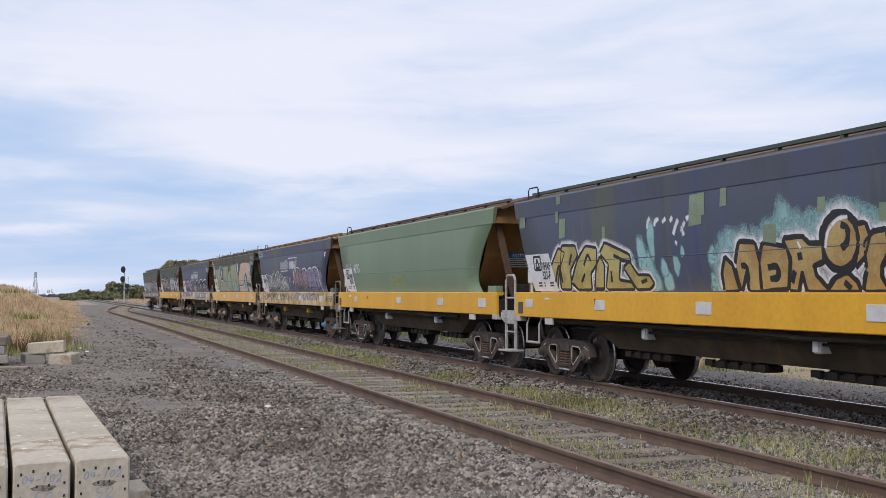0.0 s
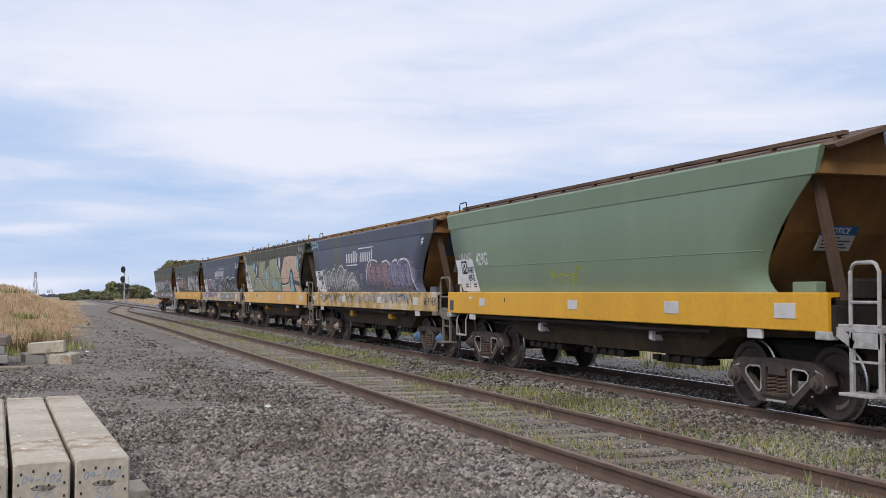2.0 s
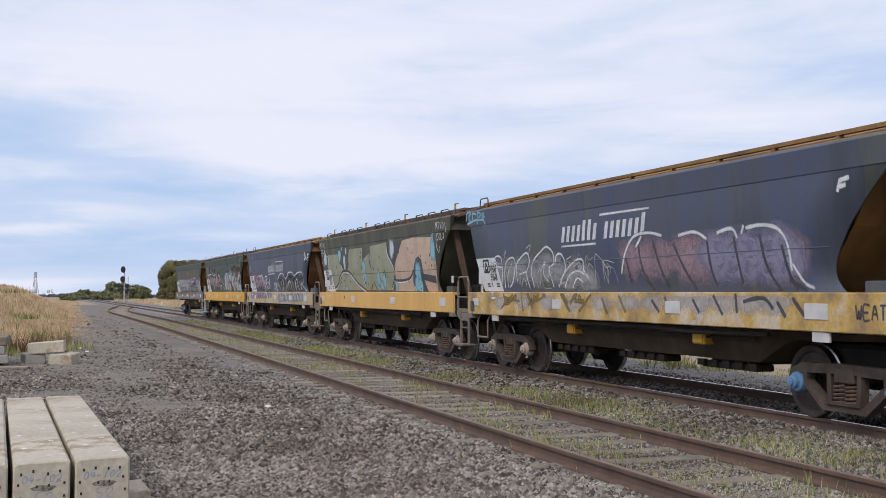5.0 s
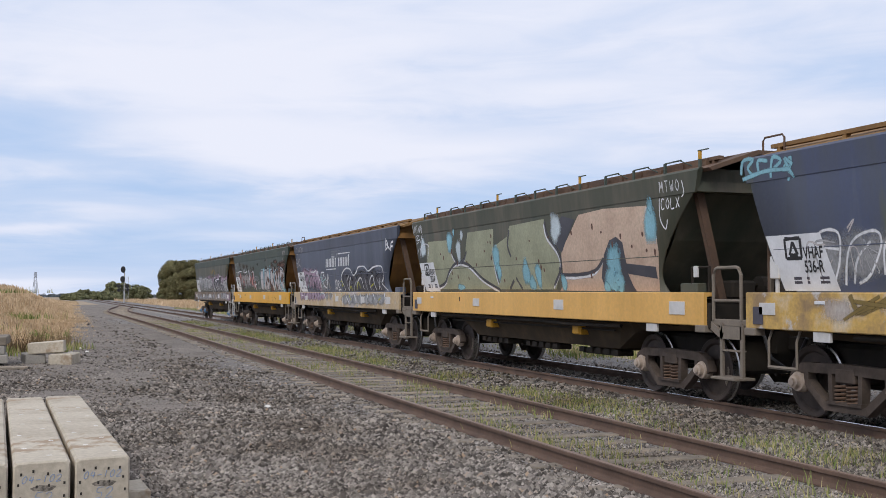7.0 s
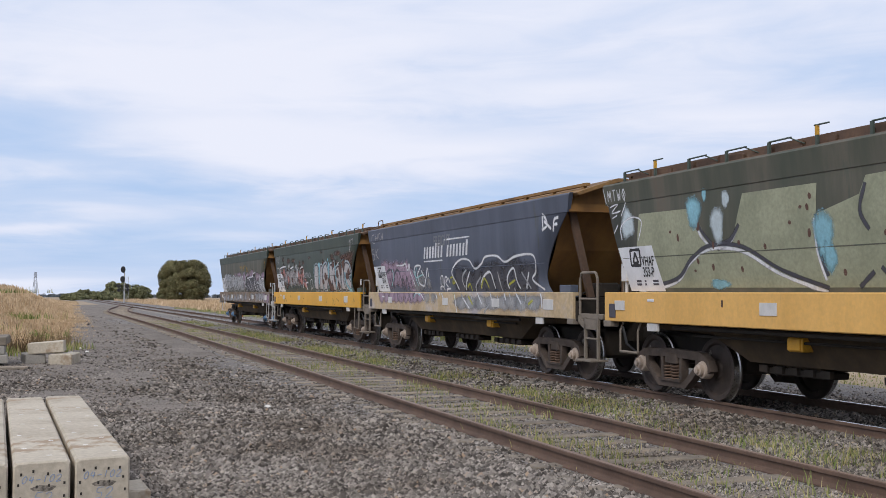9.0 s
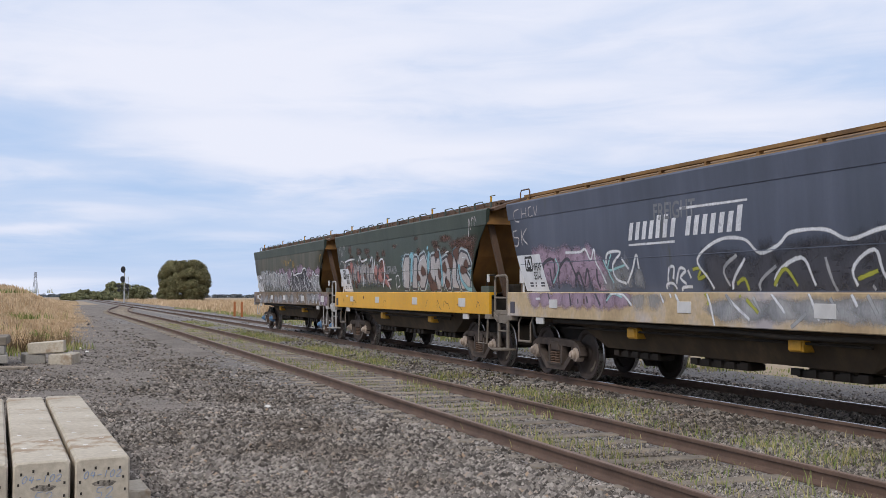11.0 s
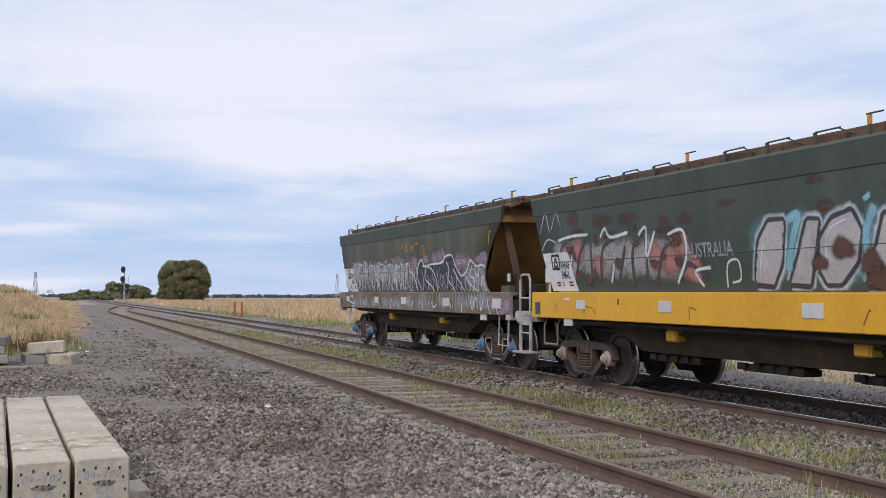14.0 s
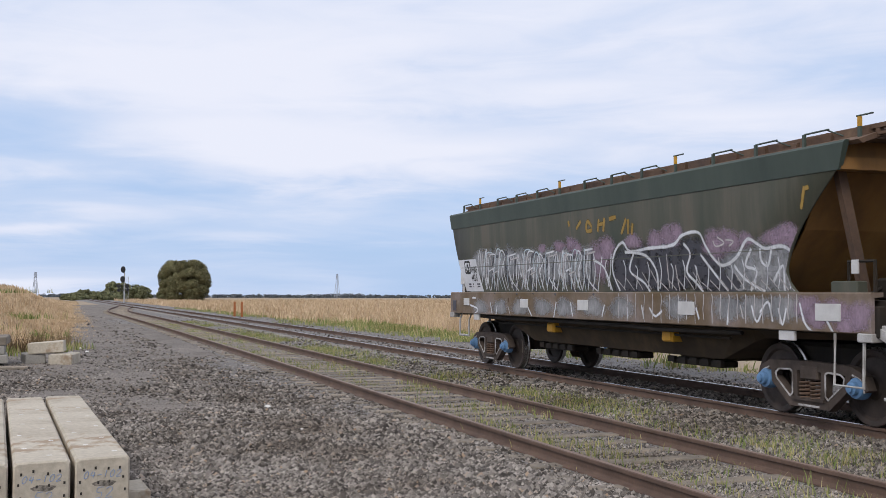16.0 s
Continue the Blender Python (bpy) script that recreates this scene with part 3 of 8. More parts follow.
def make_wheelset_mesh():
    bm = bmesh.new()
    for s in (-1, 1):
        prof = [(0.90, 0.10), (0.90, 0.13), (0.865, 0.15), (0.855, 0.36), (0.885, 0.385), (0.895, 0.44), (0.89, 0.455), (0.80, 0.46), (0.79, 0.485), (0.765, 0.485), (0.755, 0.45), (0.765, 0.38), (0.81, 0.36), (0.81, 0.16), (0.74, 0.12), (0.74, 0.09)]
        lathe(bm, [(s * a, r * 0.978) for a, r in prof], n=36)
    lathe(bm, [(-1.12, 0.07), (1.12, 0.07)], n=12)
    right_out(bm)
    for f in bm.faces:
        c = f.calc_center_median()
        r = math.hypot(c.y, c.z)
        if 0.442 < r and 0.79 < abs(c.x) < 0.9:
            f.material_index = 1
    rnd = random.Random(3)
    for s in (-1, 1):
        for k in range(7):
            a = 0.5 + k * 0.13
            y, z = 0.29 * math.cos(a), 0.29 * math.sin(a)
            box(bm, s * 0.862 - 0.003, s * 0.862 + 0.003, y - 0.012, y + 0.012, z - 0.03, z + 0.03, 2)
    return mesh_of("wheelset", bm, [M["wheel"], M["tread"], M["rail_tan"]])


def make_cap_mesh():
    bm = bmesh.new()
    prof = [(0.0, 0.13), (0.06, 0.135), (0.13, 0.12), (0.14, 0.085), (0.19, 0.08), (0.20, 0.05), (0.225, 0.048), (0.23, 0.02)]
    lathe(bm, prof, n=18)
    return bm


BOGIE, SIDE_FRAME, EDGING, SPRING, WHEELSET = make_bolster_mesh(), make_frame_mesh(), make_edging_mesh(), make_spring_mesh(), make_wheelset_mesh()
CAPS = {k: mesh_of("bearing_cap", right_out(make_cap_mesh()), M[k]) for k in ("cap_blue", "cap_tan", "cap_dark")}
WHEELSETS = []


def add_bogie(wagon, y, cap, edged):
    bg = part("bogie", BOGIE, None, wagon, "grimy cast-steel bogie")
    bg.matrix_basis = pose(0, y, 0)
    for s in (-1, 1):
        turned = pose(s * 1.05, 0, 0, 0, 0, 0 if s < 0 else 180)
        fr = part("side_frame", SIDE_FRAME, None, bg)
        fr.matrix_basis = turned
        if edged:
            ed = tagged(part("edging", EDGING, None, bg, "white painted edges"), kind="stuff")
            ed.matrix_basis = turned
        sp = part("spring", SPRING, None, bg, "rusty coil springs")
        sp.location = (s * 1.05, 0, 0)
        for d in (-1, 1):
            c = part("bearing_cap", CAPS[cap], None, bg)
            c.matrix_basis = pose(s * 1.0, d * 0.85, 0.45, 0, 0, 0 if s > 0 else 180)
    for d in (-1, 1):
        w = part("wheelset", WHEELSET, None, bg, "steel wheels on their axle", smooth=False)
        w.location = (0, d * 0.85, 0.45)
        WHEELSETS.append((w, d * 0.85))
    return bg


def plate_on(bm, y, z, w, h, x=SILL_X, d=0.012):
    box(bm, -x - d, -x + 0.002, y - w / 2, y + w / 2, z - h / 2, z + h / 2, 0, 0.003)


def text_mesh(body, size, mat, bold=0.0):
    cu = bpy.data.curves.new("writing", "FONT")
    cu.body, cu.size, cu.align_x, cu.offset = body, size, "LEFT", bold
    tmp = bpy.data.objects.new("writing", cu)
    scene.collection.objects.link(tmp)
    bpy.context.view_layer.update()
    me = bpy.data.meshes.new_from_object(tmp.evaluated_get(bpy.context.evaluated_depsgraph_get()))
    bpy.data.objects.remove(tmp)
    me.materials.clear()
    me.materials.append(mat)
    return me


def on_side(me, y, z, lift=0.012, squeeze=1.0):
    """Lays flat writing on the near side sheet: letters run towards the leading end."""
    for v in me.vertices:
        yy, zz = y - v.co.x * squeeze, z + v.co.y
        v.co = (-(side_x(zz) + lift), yy, zz)
    at = me.attributes.new("cover", "FLOAT", "POINT")
    at.data.foreach_set("value", [1.0] * len(me.vertices))
    return me


def wagon(spec):
    half = spec["half"]
    body, sill, edge = M[spec["body"]], M[spec["sill"]], M[spec["rail"]]
    w = empty("hopper_wagon", spec["label"], "freight wagon", "wagons of the grain train")
    for s in (-1, 1):
        bm = bmesh.new()
        side_sheet(bm, half - 0.05, s, spec["nose"])
        part("side_sheet", right_out(bm), body, w, spec["side"], smooth=True)
        # upper band, folded out over the side
        bm = bmesh.new()
        pr = [(1.435, FASCIA_LO - 0.006), (1.452, FASCIA_LO), (1.485, FASCIA_HI - 0.03), (1.46, FASCIA_HI), (1.40, FASCIA_HI), (1.40, FASCIA_LO + 0.02)]
        loft(bm, [[(s * a, y + (0.06 + 0.14 * (FASCIA_HI - b) / 0.33 if y < -1 else -0.04 * (FASCIA_HI - b) / 0.33), b) for a, b in pr] for y in (-half + spec["nose"], -half / 2, 0, half / 2, half)])
        part("top_band", right_out(bm), M[spec["band"]], w)
        # seam along the side
        bm = bmesh.new()
        loft(bm, [[(s * (side_x(2.08) - 0.004), y, 2.07), (s * (side_x(2.08) + 0.006), y, 2.075), (s * (side_x(2.08) + 0.006), y, 2.085), (s * (side_x(2.08) - 0.004), y, 2.09)] for y in (-half + 1.3 + spec["nose"], half - 0.5)])
        part("seam", right_out(bm), body, w)
        bm = bmesh.new()
        pr = [(1.30, SILL_LO), (1.435, SILL_LO), (SILL_X, SILL_LO + 0.012), (SILL_X, SILL_HI - 0.012), (1.435, SILL_HI), (1.28, SILL_HI), (1.28, SILL_HI - 0.05), (1.40, SILL_HI - 0.06), (1.40, SILL_LO + 0.05), (1.30, SILL_LO + 0.04)]
        ys = [(-half, 0.0), (-half + 0.02, 0.0), (half - 0.02, 0), (half, 0)]
        loft(bm, [[(s * a, y, b) for a, b in pr] for y, _ in ys])
        part("side_sill", right_out(bm), sill, w, spec["sill_label"])
    # sloping ends, posts and the cross beams over them
    full = half
    for d in (-1, 1):
        half = full - (spec["nose"] if d < 0 else 0)
        bm = bmesh.new()
        top, low = d * (half - 0.5), d * (half - 1.75)
        loft(bm, [[(-x, y, z), (x, y, z), (x, y - d * 0.03, z), (-x, y - d * 0.03, z)] for x, y, z in ((1.40, top, 3.22), (1.40, top, 2.95), (1.33, top - d * 0.45, 2.3), (1.24, low, 1.5))])
        part("end_sheet", right_out(bm), M[spec["inside"]], w, "slope sheet of the hopper's end")
        bm = bmesh.new()
        loft(bm, [[(-1.42, d * (half - 0.18), 3.09), (1.42, d * (half - 0.18), 3.09), (1.42, d * (half - 0.40), 3.09), (-1.42, d * (half - 0.40), 3.09)], [(-1.42, d * (half - 0.18), 2.95), (1.42, d * (half - 0.18), 2.95), (1.42, d * (half - 0.40), 2.95), (-1.42, d * (half - 0.40), 2.95)]])
        part("end_beam", right_out(bm), M[spec["inside"]], w)
        bm = bmesh.new()
        yg = d * (half - 0.30)
        loft(bm, [[(-1.40, y, 3.06), (1.40, y, 3.06), (1.36, y, 3.24), (0.6, y, 3.49), (-0.6, y, 3.49), (-1.36, y, 3.24)] for y in (yg, yg - d * 0.02)])
        part("gable_plate", right_out(bm), M[spec["inside"]], w)
        for x in (-1, 1):
            bm = bmesh.new()
            yp = d * (half - 0.44)
            loft(bm, [[(x * a - 0.06, yp - 0.045, z), (x * a + 0.06, yp - 0.045, z), (x * a + 0.06, yp + 0.045, z), (x * a - 0.06, yp + 0.045, z)] for a, z in ((1.24, 2.96), (0.88, 1.46))])
            part("end_post", right_out(bm), M["rusty"], w)
        half = full
        # deck of the end platform and head stock
        bm = bmesh.new()
        box(bm, -1.3, 1.3, min(d * (half - 1.6), d * (half + 0.06)), max(d * (half - 1.6), d * (half + 0.06)), 1.40, 1.46)
        box(bm, -1.40, 1.40, min(d * (half - 0.12), d * (half + 0.06)), max(d * (half - 0.12), d * (half + 0.06)), 1.05, 1.40, 0, 0.015)
        part("end_platform", right_out(bm), M["under"], w)
        for x in (-1.22, 1.22):
            bm = bmesh.new()
            yy = d * (half - 0.62)
            box(bm, x - 0.08, x + 0.08, yy - 0.22, yy + 0.22, 1.46, 1.68, 0, 0.012)
            part("corner_bracket", right_out(bm), body if d < 0 else M["under"], w)
        # gear on the platform
        bm = bmesh.new()
        box(bm, -0.75, -0.35, min(d * (half - 0.75), d * (half - 0.35)), max(d * (half - 0.75), d * (half - 0.35)), 1.46, 1.72, 0, 0.03)
        yy = d * (half - 0.55)
        lathe(bm, [(0.0, 0.05), (0.02, 0.15), (0.55, 0.15), (0.57, 0.05)], -0.2, yy, 1.64, 14)
        tube(bm, [(-1.05, yy, 1.5), (-0.7, yy + 0.1, 1.62), (-0.2, yy, 1.66)], 0.02)
        part("brake_gear", right_out(bm), M["under"], w, "grimy brake cylinder and levers")
        # drawgear
        bm = bmesh.new()
        y0, y1 = sorted((d * (half + 0.02), d * (half + 0.34)))
        box(bm, -0.11, 0.11, y0, y1, 0.74, 0.94, 0, 0.02)
        k0, k1 = sorted((d * (half + 0.30), d * (half + 0.56)))
        box(bm, -0.19, 0.15, k0, k1, 0.68, 0.98, 0, 0.05)
        box(bm, -0.3, 0.3, min(d * (half - 0.3), d * (half + 0.03)), max(d * (half - 0.3), d * (half + 0.03)), 0.7, 1.06)
        part("coupler", right_out(bm), M["under"], w)
        bm = bmesh.new()
        tube(bm, [(-0.5, d * (half + 0.02), 0.95), (-0.52, d * (half + 0.2), 0.66), (-0.4, d * (half + 0.42), 0.5), (-0.2, d * (half + 0.6), 0.62)], 0.025, 8)
        part("brake_hose", bm, M["black"], w)
    # corner steps with hoops, at the leading end
    for s in (-1, 1):
        x = s * 1.36
        bm = bmesh.new()
        ya, yb = -half - 0.30, -half - 0.76
        box(bm, min(x, x - s * 0.12), max(x, x - s * 0.12), -half - 0.9, -half + 0.05, 1.10, 1.19, 0, 0.01)
        plank(bm, (-half - 0.02, 1.12), (ya - 0.04, 0.96), 0.10, x - 0.02, x + 0.02)
        for y in (ya, yb):
            box(bm, x - 0.02, x + 0.02, y - 0.028, y + 0.028, 0.40, 1.14)
        box(bm, x - 0.16, x + 0.16, yb - 0.05, ya + 0.05, 0.40, 0.435, 0, 0.006)
        box(bm, x - 0.03, x + 0.06, yb, ya, 0.77, 0.79)
        box(bm, x - 0.02, x + 0.02, yb, ya, 0.93, 1.1)
        part("corner_step", right_out(bm), edge, w, "painted steel footsteps")
        bm = bmesh.new()
        yc = -half - (0.28 if spec["hoop"] == "narrow" else 0.10)
        ye = -half - 0.74
        tube(bm, [(x, yc, 1.18), (x, yc, 1.78), (x, yc - 0.05, 1.86), (x, yc - 0.1, 1.88), (x, ye + 0.1, 1.88), (x, ye + 0.05, 1.86), (x, ye, 1.78), (x, ye, 1.18)], 0.024, 8)
        tube(bm, [(x, yc, 1.44), (x, ye, 1.44)], 0.02, 6)
        part("grab_hoop", bm, edge, w)
        # stays and posts at the trailing end
        bm = bmesh.new()
        tube(bm, [(s * 1.22, half - 0.18, 1.46), (s * 1.22, half - 0.18, 2.98)], 0.022, 6)
        part("end_stay", bm, M["rusty"], w)
        for y in (half - 0.18, half - 0.72):
            bm = bmesh.new()
            box(bm, s * 1.2 - 0.03, s * 1.2 + 0.03, y - 0.03, y + 0.03, 1.46, 1.95, 0, 0.005)
            part("rail_post", right_out(bm), edge, w)
        bm = bmesh.new()
        box(bm, min(s * 1.28, s * 1.36), max(s * 1.28, s * 1.36), half - 0.55, half - 0.38, 1.72, 2.0, 0, 0.008)
        box(bm, s * 1.3 - 0.02, s * 1.3 + 0.02, half - 0.5, half - 0.44, 1.46, 1.74)
        part("ticket_box", right_out(bm), M["plate"], w)
        # stirrup step at the trailing end
        bm = bmesh.new()
        for y in (half - 0.35, half - 0.9):
            tube(bm, [(s * 1.3, y, 1.1), (s * 1.36, y, 0.95), (s * 1.36, y, 0.62)], 0.017, 6)
        tube(bm, [(s * 1.36, half - 0.35, 0.62), (s * 1.36, half - 0.9, 0.62)], 0.025, 6)
        part("stirrup", bm, edge, w)
        for d in (-1, 1):
            bm = bmesh.new()
            yy = d * (half - 0.1) + (0 if d < 0 else 0.02)
            box(bm, min(s * 1.3, s * 1.46), max(s * 1.3, s * 1.46), yy - 0.12, yy + 0.12, 1.0, 1.1, 0, 0.01)
            part("jacking_pad", right_out(bm), edge, w)
    if spec["latches"]:
        bm = bmesh.new()
        ya, yb = -half + 0.55, -half + 0.12
        tube(bm, [(-1.28, ya, 1.5), (-1.28, ya, 1.9), (-1.28, yb, 1.9), (-1.28, yb, 1.5)], 0.025, 6)
        part("end_frame", bm, M["under"], w)
        bm = bmesh.new()
        box(bm, -1.315, -1.29, yb + 0.24, yb + 0.35, 1.76, 1.92, 0, 0.004)
        part("ticket_card", right_out(bm), M["plate"], w, "white card in a holder")
    if spec["stirrup"]:
        bm = bmesh.new()
        ya, yb = -half + 0.62, -half + 0.14
        tube(bm, [(-1.42, ya, 1.1), (-1.44, ya, 0.5), (-1.44, yb, 0.5), (-1.42, yb, 1.1)], 0.02, 6)
        part("foot_stirrup", bm, edge, w)
    if spec["handwheel"]:
        bm = bmesh.new()
        cy, cz = half - 0.55, 1.95
        ring = [(-1.0 + 0.30 * math.cos(k * math.tau / 20), cy, cz + 0.30 * math.sin(k * math.tau / 20)) for k in range(21)]
        tube(bm, ring, 0.018, 6)
        for k in range(3):
            q = k * math.tau / 3 + 0.4
            tube(bm, [(-1.0, cy, cz), (-1.0 + 0.30 * math.cos(q), cy, cz + 0.30 * math.sin(q))], 0.014, 5)
        tube(bm, [(-1.0, cy, cz), (-1.0, cy - 0.3, cz), (-1.0, cy - 0.3, 1.46)], 0.03, 6)
        part("handbrake_wheel", bm, edge, w)
    # roof
    bm = bmesh.new()
    pr = [(-1.42, 3.33), (-1.22, 3.40), (-0.62, 3.60), (0.62, 3.60), (1.22, 3.40), (1.42, 3.33), (1.36, 3.29), (0.6, 3.54), (-0.6, 3.54), (-1.36, 3.29)]
    loft(bm, [[(a, y, b) for a, b in pr] for y in (-half - 0.10 + spec["nose"], -half / 2, 0, half / 2, half - 0.12)])
    roof = part("roof", right_out(bm), M[spec["roof"]], w, "rust-stained roof with long loading hatches")
    roof.location = (0, 0, -0.075)
    bm = bmesh.new()
    for s in (-1, 1):
        for z0, z1, x in ((3.39, 3.42, 1.12), (3.47, 3.52, 1.12)):
            box(bm, s * x - 0.04, s * x + 0.04, -half + 0.05, half - 0.15, z0, z1)
        n = 11
        for k in range(n):
            y = -half + 0.2 + (2 * half - 0.5) * k / (n - 1)
            box(bm, s * 1.12 - 0.035, s * 1.12 + 0.035, y - 0.03, y + 0.03, 3.37, 3.49)
    part("hatch_rim", right_out(bm), M[spec["rim"]], roof)
    if spec["latches"]:
        n = 20
        for k in range(n):
            bm = bmesh.new()
            ya = -half + 0.3 + (2 * half - 0.7) * k / n
            yb = ya + (2 * half - 0.7) / n - 0.07
            up = 0.025 * math.sin(k * 2.4)
            loft(bm, [[(-1.2, y, 3.36), (-1.2, y, 3.49 + u), (-0.62, y, 3.585 + u), (0.62, y, 3.585 + u), (1.2, y, 3.49 + u), (1.2, y, 3.36)] for y, u in ((ya, up), (yb, -up))])
            part("hatch_cover", right_out(bm), M[spec["roof"]], roof)
        n = 14
        for k in range(n):
            y = -half + 0.35 + (2 * half - 0.7) * k / (n - 1)
            bm = bmesh.new()
            tall = k % 4 == 0
            h = 3.56 if tall else 3.53
            box(bm, -1.285, -1.255, y - 0.022, y + 0.022, 3.38, h - 0.06 if tall else h)
            if tall:
                box(bm, -1.285, -1.255, y - 0.025, y + 0.025, h - 0.06, h + 0.05, 1)
                tube(bm, [(-1.27, y + 0.05, h + 0.06), (-1.27, y - 0.22, h + 0.06)], 0.011, 5)
            else:
                tube(bm, [(-1.27, y, h), (-1.27, y - 0.45, h + 0.005)], 0.012, 5)
                tube(bm, [(-1.27, y - 0.42, h), (-1.2, y - 0.62, 3.44)], 0.009, 5)
            part("hatch_latch", right_out(bm), [M["dark_green"], M["box_yellow"]], roof)
    else:
        bm = bmesh.new()
        y = half - 0.02
        tube(bm, [(-1.18, y, 3.36), (-1.18, y, 3.58), (-1.18, y - 0.04, 3.62), (-1.18, y - 0.40, 3.62), (-1.18, y - 0.44, 3.58), (-1.18, y - 0.44, 3.36)], 0.014, 6)
        part("roof_hoop", bm, M[spec["hoop_mat"]], roof)
    # underframe and hopper bottoms
    bm = bmesh.new()
    box(bm, -0.25, 0.25, -half + 0.1, half - 0.1, 0.98, 1.30)
    for s in (-1, 1):
        box(bm, min(s * 1.1, s * 1.2), max(s * 1.1, s * 1.2), -half + 1.2, half - 1.2, 1.06, 1.2)
    for k in range(9):
        y = -half + 1.2 + (2 * half - 2.4) * k / 8
        box(bm, -1.3, 1.3, y - 0.05, y + 0.05, 1.12, 1.40)
    part("underframe", right_out(bm), M["under"], w)
    bm = bmesh.new()
    e = spec["bogies"]
    rings = []
    for y, z, a in ((-e - 1.2, 1.0, 0.95), (-e + 1.0, 0.95, 1.0), (-e + 1.15, 0.9, 1.05), (-3.2, 0.62, 0.98), (3.2, 0.62, 0.98), (e - 1.15, 0.9, 1.05), (e - 1.0, 0.95, 1.0), (e + 1.2, 1.0, 0.95)):
        rings.append([(-a, y, z), (a, y, z), (1.27, y, 1.22), (-1.27, y, 1.22)])
    loft(bm, rings)
    part("belly_plate", right_out(bm), M["chute"], w, "dark plating under the hoppers")
    for k in (-1, 0, 1):
        bm = bmesh.new()
        y = k * 2.35
        rings = [[(-a, y - b, z), (a, y - b, z), (a, y + b, z), (-a, y + b, z)] for a, b, z in ((1.24, 1.2, 1.5), (1.2, 1.18, 1.12), (0.86, 0.45, 0.64), (0.86, 0.45, 0.56))]
        loft(bm, rings)
        for s in (-1, 1):
            box(bm, min(s * 0.6, s * 0.9), max(s * 0.6, s * 0.9), y - 0.65, y + 0.65, 0.48, 0.57, 1, 0.01)
            for j in range(5):
                box(bm, min(s * 0.88, s * 0.94), max(s * 0.88, s * 0.94), y - 0.62 + j * 0.31 - 0.09, y - 0.62 + j * 0.31 + 0.09, 0.50, 0.59, 1)
        part("hopper_chute", right_out(bm), [M["chute"], M["under"]], w, "dark sloping discharge chute")
    bm = bmesh.new()
    tube(bm, [(-1.34, half - 1.9, 1.04), (-1.34, -1.0, 1.03), (-1.34, -2.0, 1.0), (-1.3, -half + 2.6, 1.02)], 0.03, 8)
    tube(bm, [(-1.2, half - 2.2, 0.93), (-1.2, -half + 3.0, 0.93)], 0.02, 6)
    part("brake_pipe", bm, M["under"], w)
    for y in spec["boxes"]:
        bm = bmesh.new()
        bw = 0.06 if spec["box_mat"] == "plate" else 0.14
        box(bm, -1.25, -1.05, y - bw, y + bw, 0.82, 1.00, 0, 0.012)
        box(bm, -1.27, -1.24, y - bw * 0.86, y + bw * 0.86, 0.84, 0.98, 0, 0.004)
        part("valve_box", right_out(bm), M[spec["box_mat"]], w, "small boxed valve under the sill")
    # plates on the sill
    for y, z, pw, ph, mat in spec["plates"]:
        bm = bmesh.new()
        plate_on(bm, y, z, pw, ph)
        part("plate", right_out(bm), M[mat], w)
    for d in (-1, 1):
        bm = bmesh.new()
        yy = d * spec["bogies"]
        box(bm, -1.43, -1.39, yy - 0.15, yy + 0.15, 0.97, 1.09, 0, 0.005)
        part("hanging_plate", right_out(bm), M["plate"], w)
        add_bogie(w, d * spec["bogies"], spec["cap"][0 if d < 0 else 1], spec["edged"])
    return w

def plates(half, where):
    """White plates along the sill, metres from its trailing end, with a slate one at its end."""
    rows = [(half - a, 1.345 - 0.006 * k, 0.32 + 0.03 * k, 0.15 + 0.012 * k, "plate") for k, a in enumerate(where)]
    return rows + [(half - 0.26, 1.26, 0.20, 0.22, "plum"), (half - 1.45, 1.43, 0.18, 0.04, "white"), (half - 3.3, 1.40, 0.03, 0.09, "rusty")]


